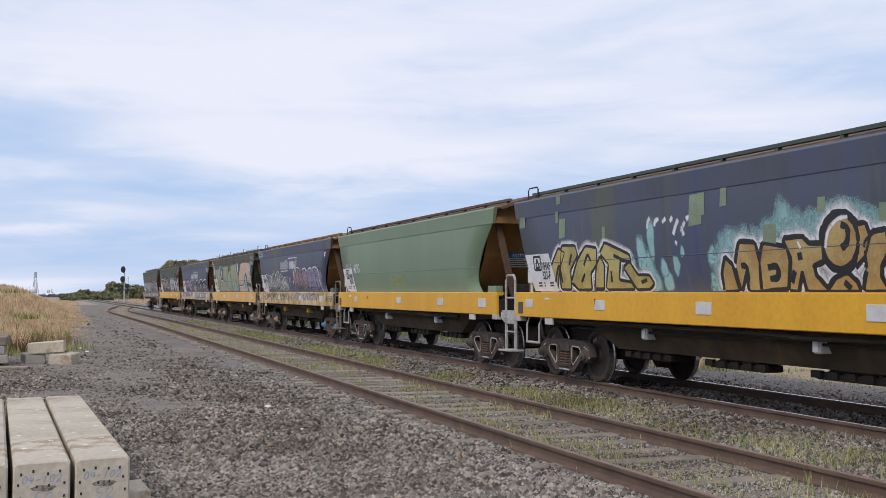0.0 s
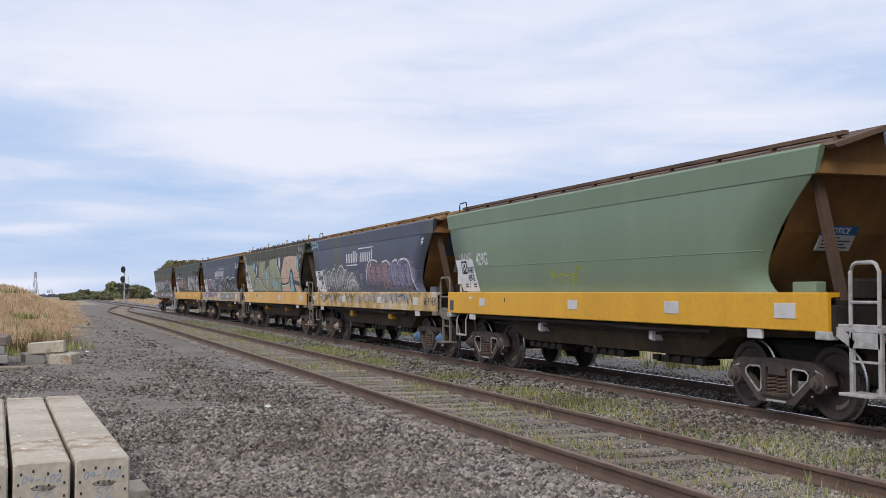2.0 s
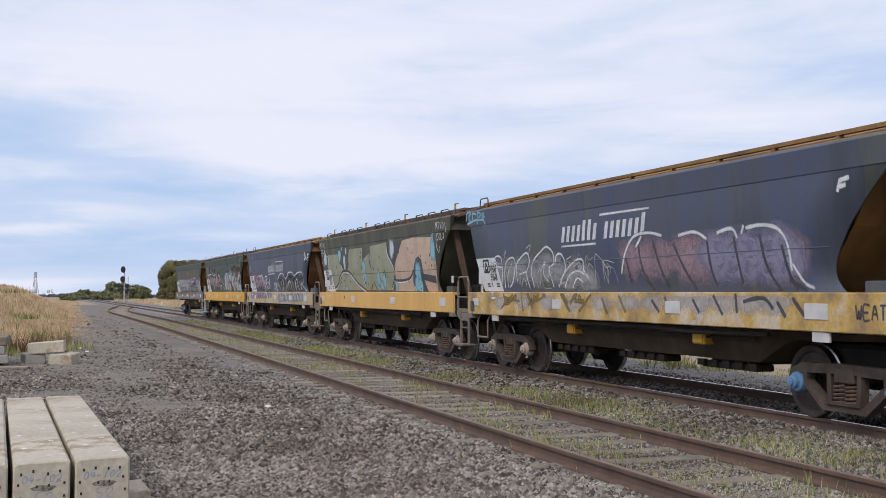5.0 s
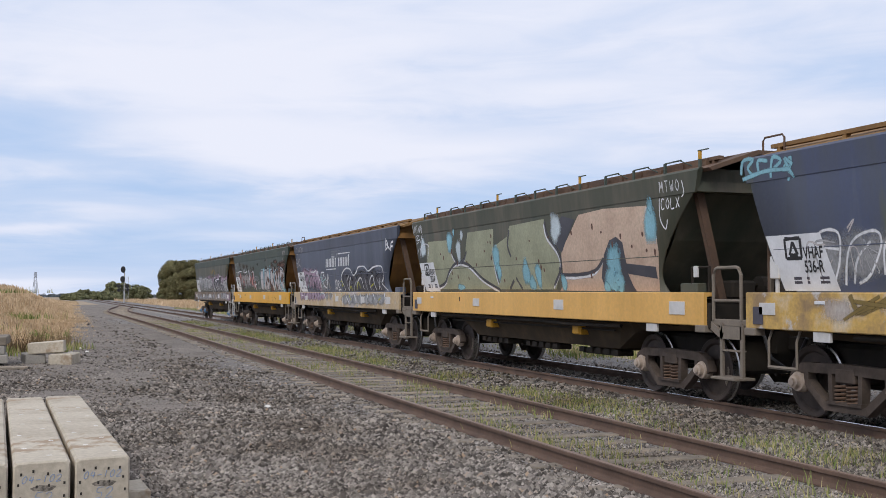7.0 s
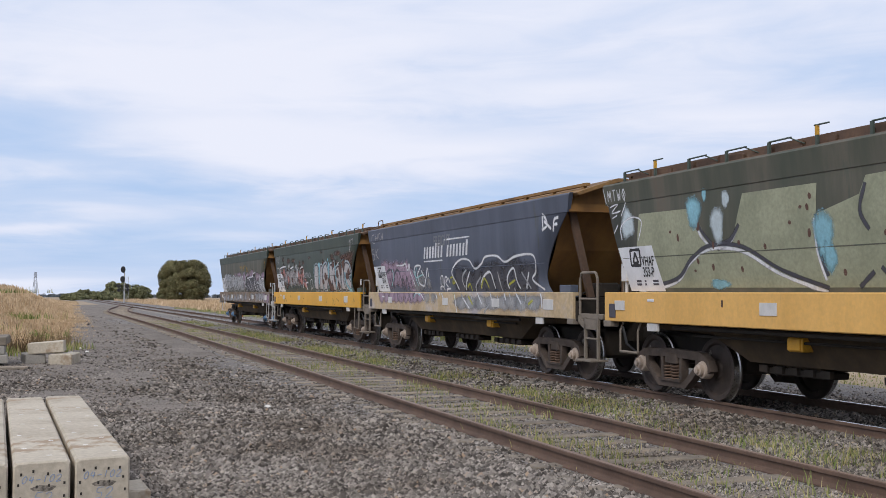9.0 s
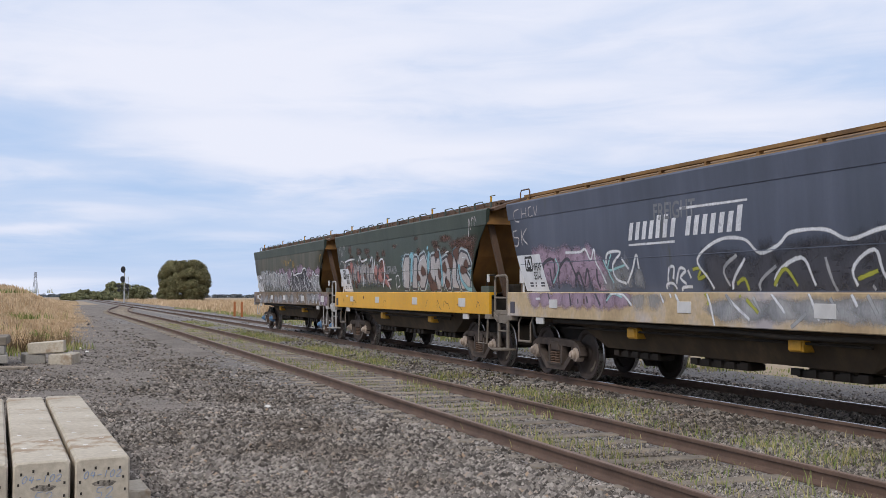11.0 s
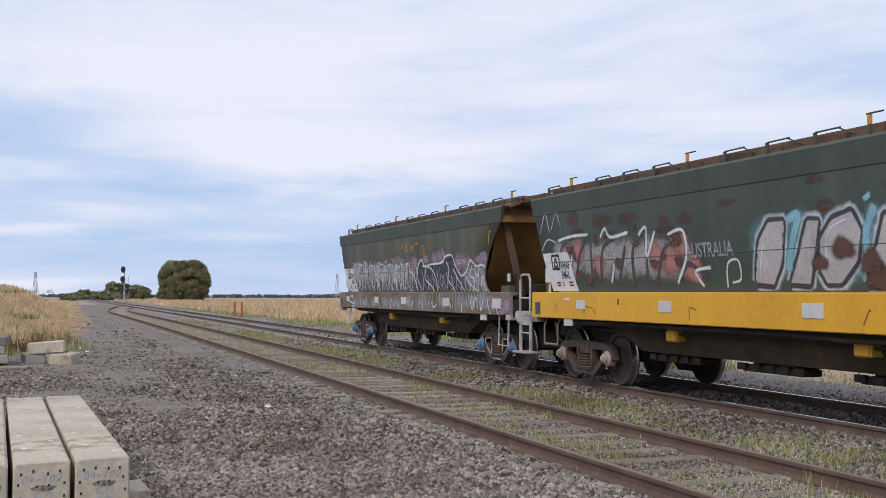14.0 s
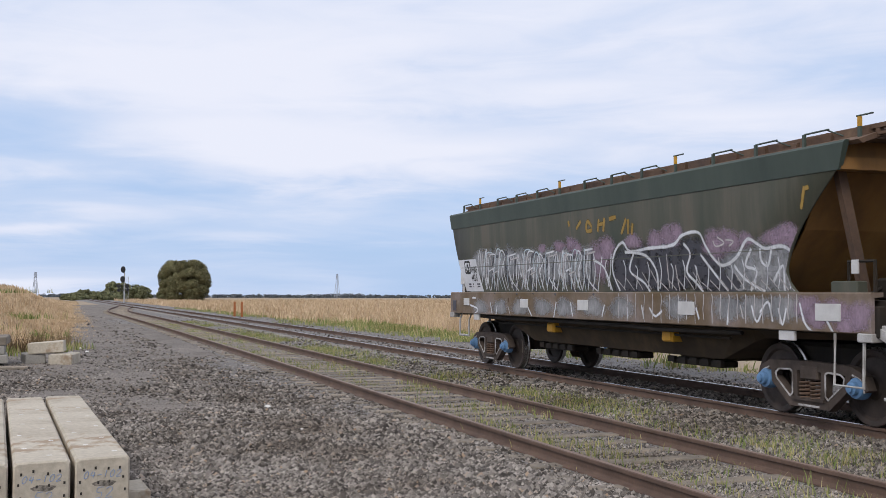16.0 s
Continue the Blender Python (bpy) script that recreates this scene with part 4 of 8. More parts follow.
BASE = dict(half=6.44, bogies=5.0, plates=[], nose=0.0, stirrup=False, handwheel=False, latches=False, hoop="narrow", hoop_mat="black", rail="rail_white", rim="rusty", roof="rusty", inside="ochre", cap=("cap_dark", "cap_dark"), edged=True, boxes=(1.9, -2.15), box_mat="plate", sill="yellow", sill_label="yellow painted side sill", side="")
SPECS = [
    dict(BASE, body="navy", band="navy", rim="dark_green", label="navy blue grain hopper wagon with gold and tan graffiti", rear=19.5),
    dict(BASE, body="green", band="green", label="sage green grain hopper wagon with a clean yellow sill", rear=33.35),
    dict(BASE, handwheel=True, body="navy", band="navy", sill="yellow_grimy", sill_label="grimy yellow side sill", cap=("cap_blue", "cap_tan"), edged=False, rail="rail_tan", hoop="wide", hoop_mat="rusty", roof="roof_ochre", rim="roof_ochre", box_mat="box_yellow", label="dull navy grain hopper wagon with grey and pink graffiti", rear=47.1),
    dict(BASE, body="olive", band="olive", sill="yellow_pale", sill_label="faded yellow side sill", cap=("cap_tan", "cap_tan"), edged=False, rail="rail_tan", hoop="wide", latches=True, inside="olive", box_mat="box_yellow", label="dark green grain hopper wagon with peach and pale green graffiti", rear=60.95),
    dict(BASE, handwheel=True, body="slate", band="slate", sill="sill_grey", sill_label="pale painted-over side sill", cap=("cap_tan", "cap_tan"), edged=False, rail="rail_tan", hoop="wide", hoop_mat="rusty", roof="roof_ochre", rim="roof_ochre", box_mat="box_yellow", label="faded navy grain hopper wagon with mauve and white graffiti", rear=75.0),
    dict(BASE, stirrup=True, handwheel=True, body="dark_green", band="dark_green", cap=("cap_tan", "cap_tan"), edged=False, hoop="wide", latches=True, box_mat="box_yellow", rail="rail_tan", label="dark green grain hopper wagon with pink and white graffiti", rear=88.85),
    dict(BASE, stirrup=True, half=6.70, bogies=5.2, nose=0.3, body="olive", band="dark_green", sill="sill_brown", sill_label="brown oversprayed side sill", cap=("cap_blue", "cap_blue"), edged=True, latches=True, box_mat="box_yellow", label="last dark green grain hopper wagon with white graffiti along its foot", rear=103.3),
]
PLACES = [(0.66, 3.46, 6.5, 9.9), (2.1, 6.3, 9.5, 12.1), (0.45, 4.4, 8.25, 11.4), (0.5, 4.3, 8.3, 12.2), (2.1, 6.4, 9.4, 11.9), (2.0, 4.7, 8.0, 11.3), (1.0, 4.06, 6.5, 9.7, 12.7)]
WAGONS = []
for spec, where in zip(SPECS, PLACES):
    spec["plates"] = plates(spec["half"], where)
    WAGONS.append((wagon(spec), spec["rear"] - spec["half"]))


def motions():
    """The train rolls towards the camera and past it."""
    for w, y0 in WAGONS:
        rows = []
        for k in range(33):
            t = 0.5 * k
            y = y0 - SPEED * t
            rows.append((t, pose(MAIN + bend(y), y, HEAD, 0, 0, -math.degrees(slope(y)))))
        walk(w, rows)
    turn = math.degrees(SPEED / 0.45)
    for w, y in WHEELSETS:
        walk(w, [(k / 10, pose(0, y, 0.45, turn * k / 10)) for k in range(161)])

# ---------------------------------------------------------------- paint and stencils on the wagon sides
def surf(z, lift):
    if z > FASCIA_LO + 0.01:
        return -(1.452 + 0.033 * (z - FASCIA_LO) / 0.295 + lift)
    return -((side_x(z) if z > SILL_HI else SILL_X) + lift)


STROKES = {
    "M": [[(0, 0), (0.1, 1), (0.5, 0.4), (0.9, 1), (1, 0)]], "T": [[(0, 1), (1, 1)], [(0.5, 1), (0.5, 0)]],
    "W": [[(0, 1), (0.25, 0), (0.5, 0.6), (0.75, 0), (1, 1)]], "O": [[(0.5, 1), (0, 0.5), (0.5, 0), (1, 0.5), (0.5, 1)]],
    "C": [[(1, 0.9), (0.3, 1), (0, 0.5), (0.3, 0), (1, 0.1)]], "L": [[(0, 1), (0.05, 0), (1, 0)]],
    "X": [[(0, 1), (1, 0)], [(1, 1), (0, 0)]], "E": [[(1, 1), (0, 1), (0, 0), (1, 0)], [(0, 0.5), (0.8, 0.5)]],
    "A": [[(0, 0), (0.5, 1), (1, 0)], [(0.2, 0.4), (0.8, 0.4)]], "H": [[(0, 1), (0, 0)], [(1, 1), (1, 0)], [(0, 0.5), (1, 0.5)]],
    "R": [[(0, 0), (0, 1), (0.9, 0.8), (0.1, 0.5), (1, 0)]],
}


class Paint:
    """Sprayed shapes on the near side of a wagon; s runs from the trailing end, z from the rail."""

    def __init__(self, half, seed):
        self.bm, self.mats, self.half, self.rnd, self.n = bmesh.new(), [], half, random.Random(seed), 0
        self.cover = self.bm.verts.layers.float.new("cover")

    def slot(self, mat):
        if mat not in self.mats:
            self.mats.append(mat)
        return self.mats.index(mat)

    def lift(self, layer):
        self.n += 1
        return 0.0025 + 0.0008 * layer + 0.000004 * self.n

    def vert(self, s, z, lift, cover=1.0):
        if SILL_HI < z < FASCIA_LO:
            # never past the edges of the side sheet
            nose = 0.3 if self.half > 6.5 else 0.0
            s = min(max(s, (rear_cut(z) + 0.07) / 0.97), (2 * self.half - nose - front_cut(z) - 0.08) / 0.97)
        v = self.bm.verts.new((surf(z, lift), self.half - s * 0.97, z))
        v[self.cover] = cover
        return v

    def ribbon(self, pts, w, mat, layer, soft=True):
        """A sprayed line, thinning out at both of its edges."""
        pts = smooth(pts) if soft else pts
        lift, k = self.lift(layer), self.slot(mat)
        row = []
        for i, (s, z) in enumerate(pts):
            a, b = pts[max(i - 1, 0)], pts[min(i + 1, len(pts) - 1)]
            l = math.hypot(b[0] - a[0], b[1] - a[1]) or 1e-6
            nx, nz = -(b[1] - a[1]) / l, (b[0] - a[0]) / l
            h = w / 2 * (0.85 + 0.3 * self.rnd.random())
            on_sill = z < SILL_HI
            v = []
            for q, c in ((-1.45, 0.0), (-0.55, 1.0), (0.55, 1.0), (1.45, 0.0)):
                zz = z + nz * h * q
                zz = min(max(zz, SILL_LO + 0.015), SILL_HI - 0.015) if on_sill else max(zz, SILL_HI + 0.006)
                v.append(self.vert(s + nx * h * q, zz, lift, c * (0.85 if i in (0, len(pts) - 1) else 1.0)))
            row.append((on_sill, v))
        for (oa, a), (ob, b) in zip(row, row[1:]):
            if oa == ob:
                for i in range(3):
                    self.bm.faces.new((a[i], a[i + 1], b[i + 1], b[i])).material_index = k

    def haze(self, s, z, rs, rz, mat, layer, cover=1.0):
        """A puff of spray, dense in the middle and thin at its rim."""
        lift, k, n, ph = self.lift(layer), self.slot(mat), 14, self.rnd.uniform(0, 9)
        lo, hi = (SILL_LO + 0.015, SILL_HI - 0.015) if z < SILL_HI else (SILL_HI + 0.006, FASCIA_HI - 0.04)
        rings = []
        for f, c in ((0.12, cover), (0.6, cover * 0.8), (1.15, 0.0)):
            ring = []
            for i in range(n):
                a = i * math.tau / n
                r = f * (1 + 0.12 * math.sin(3 * a + ph) + 0.07 * math.sin(5 * a + 2 * ph))
                ring.append(self.vert(s + rs * r * math.cos(a), min(max(z + rz * r * math.sin(a), lo), hi), lift, c))
            rings.append(ring)
        self.bm.faces.new(rings[0]).material_index = k
        for a, b in zip(rings, rings[1:]):
            for i in range(n):
                j = (i + 1) % n
                self.bm.faces.new((a[i], a[j], b[j], b[i])).material_index = k

    def fill(self, pts, mat, layer):
        """A filled outline, following the curve of the side."""
        lift, k = self.lift(layer), self.slot(mat)
        pts = [(a, max(b, SILL_HI + 0.006)) for a, b in pts] if sum(q[1] for q in pts) / len(pts) > SILL_HI else pts
        zs = sorted({round(z, 4) for _, z in pts} | {round(1.2 + 0.11 * i, 4) for i in range(18) if min(q[1] for q in pts) < 1.2 + 0.11 * i < max(q[1] for q in pts)})
        edges = list(zip(pts, pts[1:] + pts[:1]))
        for za, zb in zip(zs, zs[1:]):
            if zb - za < 1e-3:
                continue
            zm, cuts = (za + zb) / 2, []
            for (s0, z0), (s1, z1) in edges:
                if min(z0, z1) < zm < max(z0, z1):
                    at = lambda z: s0 + (s1 - s0) * (z - z0) / (z1 - z0)
                    cuts.append((at(zm), at(za), at(zb)))
            cuts.sort()
            for a, b in zip(cuts[::2], cuts[1::2]):
                v = [self.vert(q, z, lift) for q, z in ((a[1], za), (b[1], za), (b[2], zb), (a[2], zb))]
                self.bm.faces.new(v).material_index = k

    def letter(self, pts, mat, inner, outer, w1, w2, layer):
        """A filled letter with its dark outline and a pale one round that."""
        pts = [(a, max(b, SILL_HI + 0.012)) for a, b in pts]
        loop = []
        for (a, b), (c, d) in zip(pts, pts[1:] + pts[:2]):
            loop += [(a + (c - a) * f, b + (d - b) * f) for f in (0.08, 0.36, 0.64, 0.92)]
        self.ribbon(loop, w2, outer, layer, False)
        self.ribbon(loop, w1 * 0.95, inner, layer + 0.3, False)
        self.fill(loop[:-4], mat, layer + 0.6)
        self.ribbon(loop, w1 * 0.4, inner, layer + 0.9, False)

    def stroke_text(self, word, s, z, size, step, w, mat):
        """Letters drawn with a single line each stroke."""
        for i, ch in enumerate(word):
            for q in STROKES[ch]:
                self.ribbon([(s + i * step + a * size * 0.6, z + b * size) for a, b in q], w, mat, 4)

    def blob(self, s, z, rs, rz, mat, layer, rough=0.15, n=18):
        ph = self.rnd.uniform(0, 9)
        pts = []
        for i in range(n):
            a = i * math.tau / n
            r = 1 + rough * (math.sin(2 * a + ph) + 0.6 * math.sin(5 * a + 2 * ph)) * 0.45 + self.rnd.uniform(-rough, rough) * 0.12
            zz = z + rz * r * math.sin(a)
            pts.append((s + rs * r * math.cos(a), max(zz, SILL_HI + 0.005) if z > SILL_HI else min(max(zz, 1.12), SILL_HI - 0.005)))
        self.fill(pts, mat, layer)

    def scrawl(self, s0, s1, z0, z1, n, w, mats, layer=3):
        """Thin looping lines."""
        r = self.rnd
        for _ in range(n):
            s, span = r.uniform(s0, s1), r.uniform(0.15, 0.6)
            za, zb = r.uniform(z0, z0 + 0.35 * (z1 - z0)), r.uniform(z0 + 0.6 * (z1 - z0), z1)
            pts = [(s, za), (s + span * r.uniform(-0.2, 0.3), zb), (s + span * r.uniform(0.3, 0.6), zb - r.uniform(0, 0.12)), (s + span * r.uniform(0.4, 1.0), r.uniform(za, zb)), (s + span * r.uniform(0.6, 1.1), za + r.uniform(-0.05, 0.1))]
            self.ribbon(pts[: r.randint(3, 5)], w, r.choice(mats), layer)

    def done(self, parent, label, name="graffiti"):
        return tagged(part(name, self.bm, [M[m] for m in self.mats], parent, label), kind="stuff" if name in ("graffiti", "stencil", "lettering") else "")


def smooth(pts, k=5):
    """A curve through the points."""
    if len(pts) < 3:
        (a, b), (c, d) = pts
        return [(a + (c - a) * i / 6, b + (d - b) * i / 6) for i in range(7)]
    p = [pts[0]] + list(pts) + [pts[-1]]
    out = []
    for i in range(1, len(p) - 2):
        for j in range(k):
            t = j / k
            q = []
            for ax in (0, 1):
                a, b, c, d = (p[i + m][ax] for m in (-1, 0, 1, 2))
                q.append(0.5 * (2 * b + (c - a) * t + (2 * a - 5 * b + 4 * c - d) * t * t + (3 * b - 3 * c + d - a) * t ** 3))
            out.append(tuple(q))
    return out + [pts[-1]]


def stencil_panel(w, half, first, second, dx=0.0):
    """The white number panel at the trailing end."""
    p = Paint(half, 1)
    p.fill([(0.31, 2.25), (1.45 + dx, 2.25), (1.68 + dx, 1.565), (0.62, 1.565)], "white", 4)
    p.done(w, "white stencil panel", "number_panel")
    p = Paint(half, 2)
    for a, b in (((0.76, 2.2), (1.06, 2.2)), ((0.76, 2.2), (0.76, 1.96)), ((1.06, 2.2), (1.06, 1.96)), ((0.76, 1.96), (1.06, 1.96)), ((0.83, 2.0), (0.91, 2.16)), ((0.91, 2.16), (0.99, 2.0)), ((0.83, 2.0), (0.99, 2.0))):
        p.ribbon([a, b], 0.03, "black", 6)
    for i in range(3):
        for z in (1.72, 1.67):
            p.ribbon([(0.85 + i * 0.25, z), (0.85 + i * 0.25 + (0.15, 0.05, 0.17)[i], z)], 0.022, "plum", 6)
    p.done(w, "black stencilled device", "stencil")
    for body, s, z in ((first, 1.07, 1.955), (second, 1.06, 1.79)):
        part("writing", on_side(text_mesh(body, 0.20, M["black"], 0.004), half - s - dx, z, 0.0105, 0.72), None, w, "black stencilled fleet letters")


def lettering_bars(w, half, s0, s1, z, h):
    """A company's name as plain slanted blocks with an underline and an overline."""
    p = Paint(half, 4)
    n = 15
    step = (s1 - s0) / n
    for i in range(n):
        if i == 7:
            continue
        a = s0 + i * step
        tall = h * (1.25 if i in (4, 5, 14) else 1.0)
        p.fill([(a, z), (a + step * 0.56, z), (a + step * 0.56 + 0.09, z + tall), (a + 0.09, z + tall)], "spray_white", 2)
    p.ribbon([(s0, z - 0.07), (s0 + (s1 - s0) * 0.44, z - 0.07)], 0.04, "spray_white", 2)
    p.ribbon([(s0 + (s1 - s0) * 0.5, z + h * 1.45), (s1 + 0.1, z + h * 1.45)], 0.04, "spray_white", 2)
    p.done(w, "white slanted company lettering, worn", "lettering")


def end_sign(w, half, word, head_mat, x0=-0.78, z0=2.08):
    """A notice on the sloping end."""
    bm = bmesh.new()

    def at(x, z, out):
        return (x, -(half - 0.5 - 0.69 * (2.95 - z)) - out, z)
    for za, zb, m in ((z0, z0 + 0.19, 0), (z0 + 0.19, z0 + 0.30, 1)):
        c = [(x0, za), (x0 + 0.52, za), (x0 + 0.52, zb), (x0, zb)]
        loft(bm, [[at(x, z, o) for x, z in c] for o in (0.0, 0.03)], m)
    for i in range(4):
        c = [(x0 + 0.04, z0 + 0.03 + i * 0.04), (x0 + (0.46, 0.4, 0.47, 0.3)[i], z0 + 0.03 + i * 0.04), (x0 + (0.46, 0.4, 0.47, 0.3)[i], z0 + 0.045 + i * 0.04), (x0 + 0.04, z0 + 0.045 + i * 0.04)]
        loft(bm, [[at(x, z, o) for x, z in c] for o in (0.028, 0.033)], 2)
    sg = part("notice_sign", right_out(bm), [M["plate"], M[head_mat], M["plum"]], w, "small safety notice")
    me = text_mesh(word, 0.10, M["white"], 0.002)
    for v in me.vertices:
        v.co = at(x0 + 0.06 + v.co.x * 0.95, z0 + 0.21 + v.co.y, 0.036)
    part("writing", me, None, sg)


def paint_train():
    ws = [w for w, _ in WAGONS]
    h = BASE["half"]
    codes = ["523-F", "429-G", "536-R", "353-P", "551-L", "346-L", "442-S"]
    for w, c, sp in zip(ws, codes, SPECS):
        stencil_panel(w, sp["half"], "VHAF", c)
    # navy wagon: gold letters, then tan ones in an aqua cloud, green touch-up patches
    p = Paint(h, 11)
    for s, z, a, b in ((2.03, 3.16, 0.09, 0.07), (1.9, 2.87, 0.07, 0.1), (2.1, 2.66, 0.15, 0.17), (3.67, 2.52, 0.06, 0.09), (6.47, 2.69, 0.19, 0.22), (7.18, 2.82, 0.09, 0.13), (9.21, 2.57, 0.08, 0.09), (8.16, 2.27, 0.16, 0.13), (0.34, 2.86, 0.14, 0.1), (10.26, 2.42, 0.1, 0.1), (6.62, 2.76, 0.1, 0.16),):
        p.fill([(s - a, z - b), (s + a * 0.8, z - b * 0.9), (s + a, z + b), (s - a * 0.7, z + b)], "patch_green", 3)
    for q in [[(5.11, 2.5), (5.14, 2.61), (5.2, 2.66)], [(5.32, 2.53), (5.36, 2.6), (5.46, 2.63)], [(5.56, 2.57), (5.66, 2.63)], [(5.85, 2.38), (5.93, 2.5), (6.01, 2.59)], [(6.06, 2.41), (6.19, 2.55)]]:
        p.ribbon(q, 0.075, "spray_white", 2)
    for q in [[(6.13, 2.35), (6.09, 2.49)], [(5.78, 2.57), (5.85, 2.64)], [(6.22, 2.58), (6.31, 2.61)], [(5.89, 2.24), (5.93, 2.28)]]:
        p.ribbon(q, 0.075, "spray_white", 2)
    for s, z, a, b in ((5.19, 2.33, 0.09, 0.3), (4.86, 2.09, 0.12, 0.3), (5.01, 1.87, 0.2, 0.25), (5.16, 1.7, 0.16, 0.2), (5.49, 1.9, 0.09, 0.13), (5.56, 1.71, 0.12, 0.17), (5.85, 1.94, 0.08, 0.14), (6.05, 2.13, 0.05, 0.08), (4.49, 2.04, 0.12, 0.15), (6.8, 1.65, 0.1, 0.15), (6.82, 2.03, 0.1, 0.14), (9.17, 2.36, 0.1, 0.15),):
        p.haze(s, z, a * 1.3, b * 1.2, "spray_aqua", 0, 1.3)
    for s, z, a, b in ((6.9, 1.62, 0.22, 0.24), (6.94, 1.81, 0.22, 0.24), (6.98, 2, 0.22, 0.24), (7.12, 2.14, 0.22, 0.24), (7.27, 2.19, 0.22, 0.24), (7.46, 2.21, 0.22, 0.24), (7.63, 2.2, 0.22, 0.24), (7.83, 2.17, 0.22, 0.24), (8.03, 2.2, 0.22, 0.24), (8.19, 2.29, 0.22, 0.24), (8.36, 2.34, 0.22, 0.24), (8.45, 2.5, 0.22, 0.24),):
        p.haze(s, z, a, b, "spray_aqua", 0, 0.8)
    for s, z, a, b in ((8.56, 2.32, 0.22, 0.24), (8.74, 2.32, 0.22, 0.24), (8.91, 2.31, 0.22, 0.24), (9.04, 2.33, 0.22, 0.24), (9.17, 2.35, 0.22, 0.24), (9.3, 2.38, 0.22, 0.24), (9.44, 2.4, 0.22, 0.24), (9.58, 2.42, 0.22, 0.24), (9.73, 2.41, 0.22, 0.24), (9.88, 2.36, 0.22, 0.24), (10.02, 2.31, 0.22, 0.24), (10.12, 2.26, 0.22, 0.24),):
        p.haze(s, z, a, b, "spray_aqua", 0, 0.8)
    for s, z, a, b in ((10.2, 2.21, 0.22, 0.24), (9.44, 2.26, 0.22, 0.24), (8.98, 2.21, 0.22, 0.24), (8.59, 2.22, 0.22, 0.24),):
        p.haze(s, z, a, b, "spray_aqua", 0, 0.8)
    for q in [[(1.25, 1.61), (1.47, 1.98), (1.88, 2.32), (2.14, 2.24), (1.82, 1.93), (1.64, 1.61)], [(1.87, 1.94), (2.03, 2.36), (2.58, 2.34), (2.63, 2.18), (2.29, 1.94), (2.21, 1.6), (1.79, 1.61)], [(2.26, 1.72), (2.61, 2.09), (2.97, 2.32), (3.38, 2.27), (3.31, 2.01), (3.06, 1.87), (3, 1.6), (2.48, 1.6)], [(3.12, 1.6), (3.31, 1.99), (3.47, 2.13), (3.59, 1.99), (3.45, 1.6)], [(3.48, 2.19), (3.68, 2.35), (4.47, 2.13), (4.49, 2.04), (4.16, 2.06), (4.02, 1.74), (4.42, 1.7), (4.49, 1.6), (3.53, 1.6), (3.75, 2)]]:
        p.letter(q, "spray_gold", "black", "spray_white", 0.05, 0.19, 1 + p.n * 0.004)
    for q in [[(4.24, 1.94), (4.45, 2.02), (4.67, 1.81), (5.02, 1.8), (5.12, 1.68), (4.95, 1.6), (4.56, 1.6)]]:
        p.letter(q, "spray_gold", "black", "spray_white", 0.05, 0.19, 1 + p.n * 0.004)
    for q in [[(1.6, 1.73), (1.85, 2.02), (1.89, 1.72)], [(2.27, 2.02), (2.41, 2.21)], [(2.84, 2), (3.02, 2.17), (3.12, 2.07)], [(2.66, 1.72), (2.84, 1.86)], [(3.8, 1.89), (3.78, 1.71)]]:
        p.ribbon(q, 0.04, "black", 4)
    for q in [[(3.95, 2.14), (4.3, 2.04)], [(4.74, 1.7), (4.93, 1.74)]]:
        p.ribbon(q, 0.04, "black", 4)
    for q in [[(6.99, 1.56), (7.01, 1.82), (7.12, 2.01), (7.26, 1.91), (7.34, 1.56)], [(7.34, 1.9), (7.48, 2.2), (7.83, 2.18), (7.89, 1.89), (7.85, 1.56), (7.57, 1.56), (7.58, 1.84), (7.39, 1.56)], [(7.82, 1.56), (7.87, 1.89), (8, 2.17), (8.48, 2.1), (8.51, 1.93), (8.4, 1.6), (8.12, 1.59)], [(8.41, 1.56), (8.56, 1.95), (8.43, 2.2), (8.81, 2.21), (8.92, 2.12), (9.17, 2.11), (9.15, 1.92), (8.95, 1.87), (8.98, 1.74), (9.19, 1.56), (8.77, 1.56), (8.73, 1.82), (8.59, 1.56)], [(9.14, 1.56), (9.33, 1.71), (9.54, 1.77), (9.69, 1.66), (9.71, 1.56)]]:
        p.letter(q, "spray_tan", "black", "spray_white", 0.07, 0.25, 1.6 + p.n * 0.004)
    for q in [[(9.89, 1.8), (9.89, 2.1), (10.05, 2.2), (10.26, 2.22), (10.28, 2.02), (10.12, 1.84), (10.09, 1.72), (10.18, 1.56), (9.77, 1.56)]]:
        p.letter(q, "spray_tan", "black", "spray_white", 0.07, 0.25, 1.6 + p.n * 0.004)
    for q in [[(9.8, 2.11), (9.76, 2), (9.67, 1.9), (9.56, 1.84), (9.43, 1.82), (9.32, 1.85), (9.23, 1.92), (9.18, 2.02), (9.18, 2.14), (9.22, 2.26), (9.31, 2.36), (9.42, 2.42), (9.54, 2.43), (9.66, 2.4), (9.75, 2.33), (9.8, 2.23)]]:
        p.letter(q, "spray_tan", "black", "spray_white", 0.11, 0.3, 2.1)
    for q in [[(9.81, 2.3), (9.94, 2.31), (10, 2.16), (9.89, 1.96), (9.69, 1.83), (9.79, 2.04)]]:
        p.letter(q, "spray_tan", "black", "spray_white", 0.06, 0.2, 2.2)
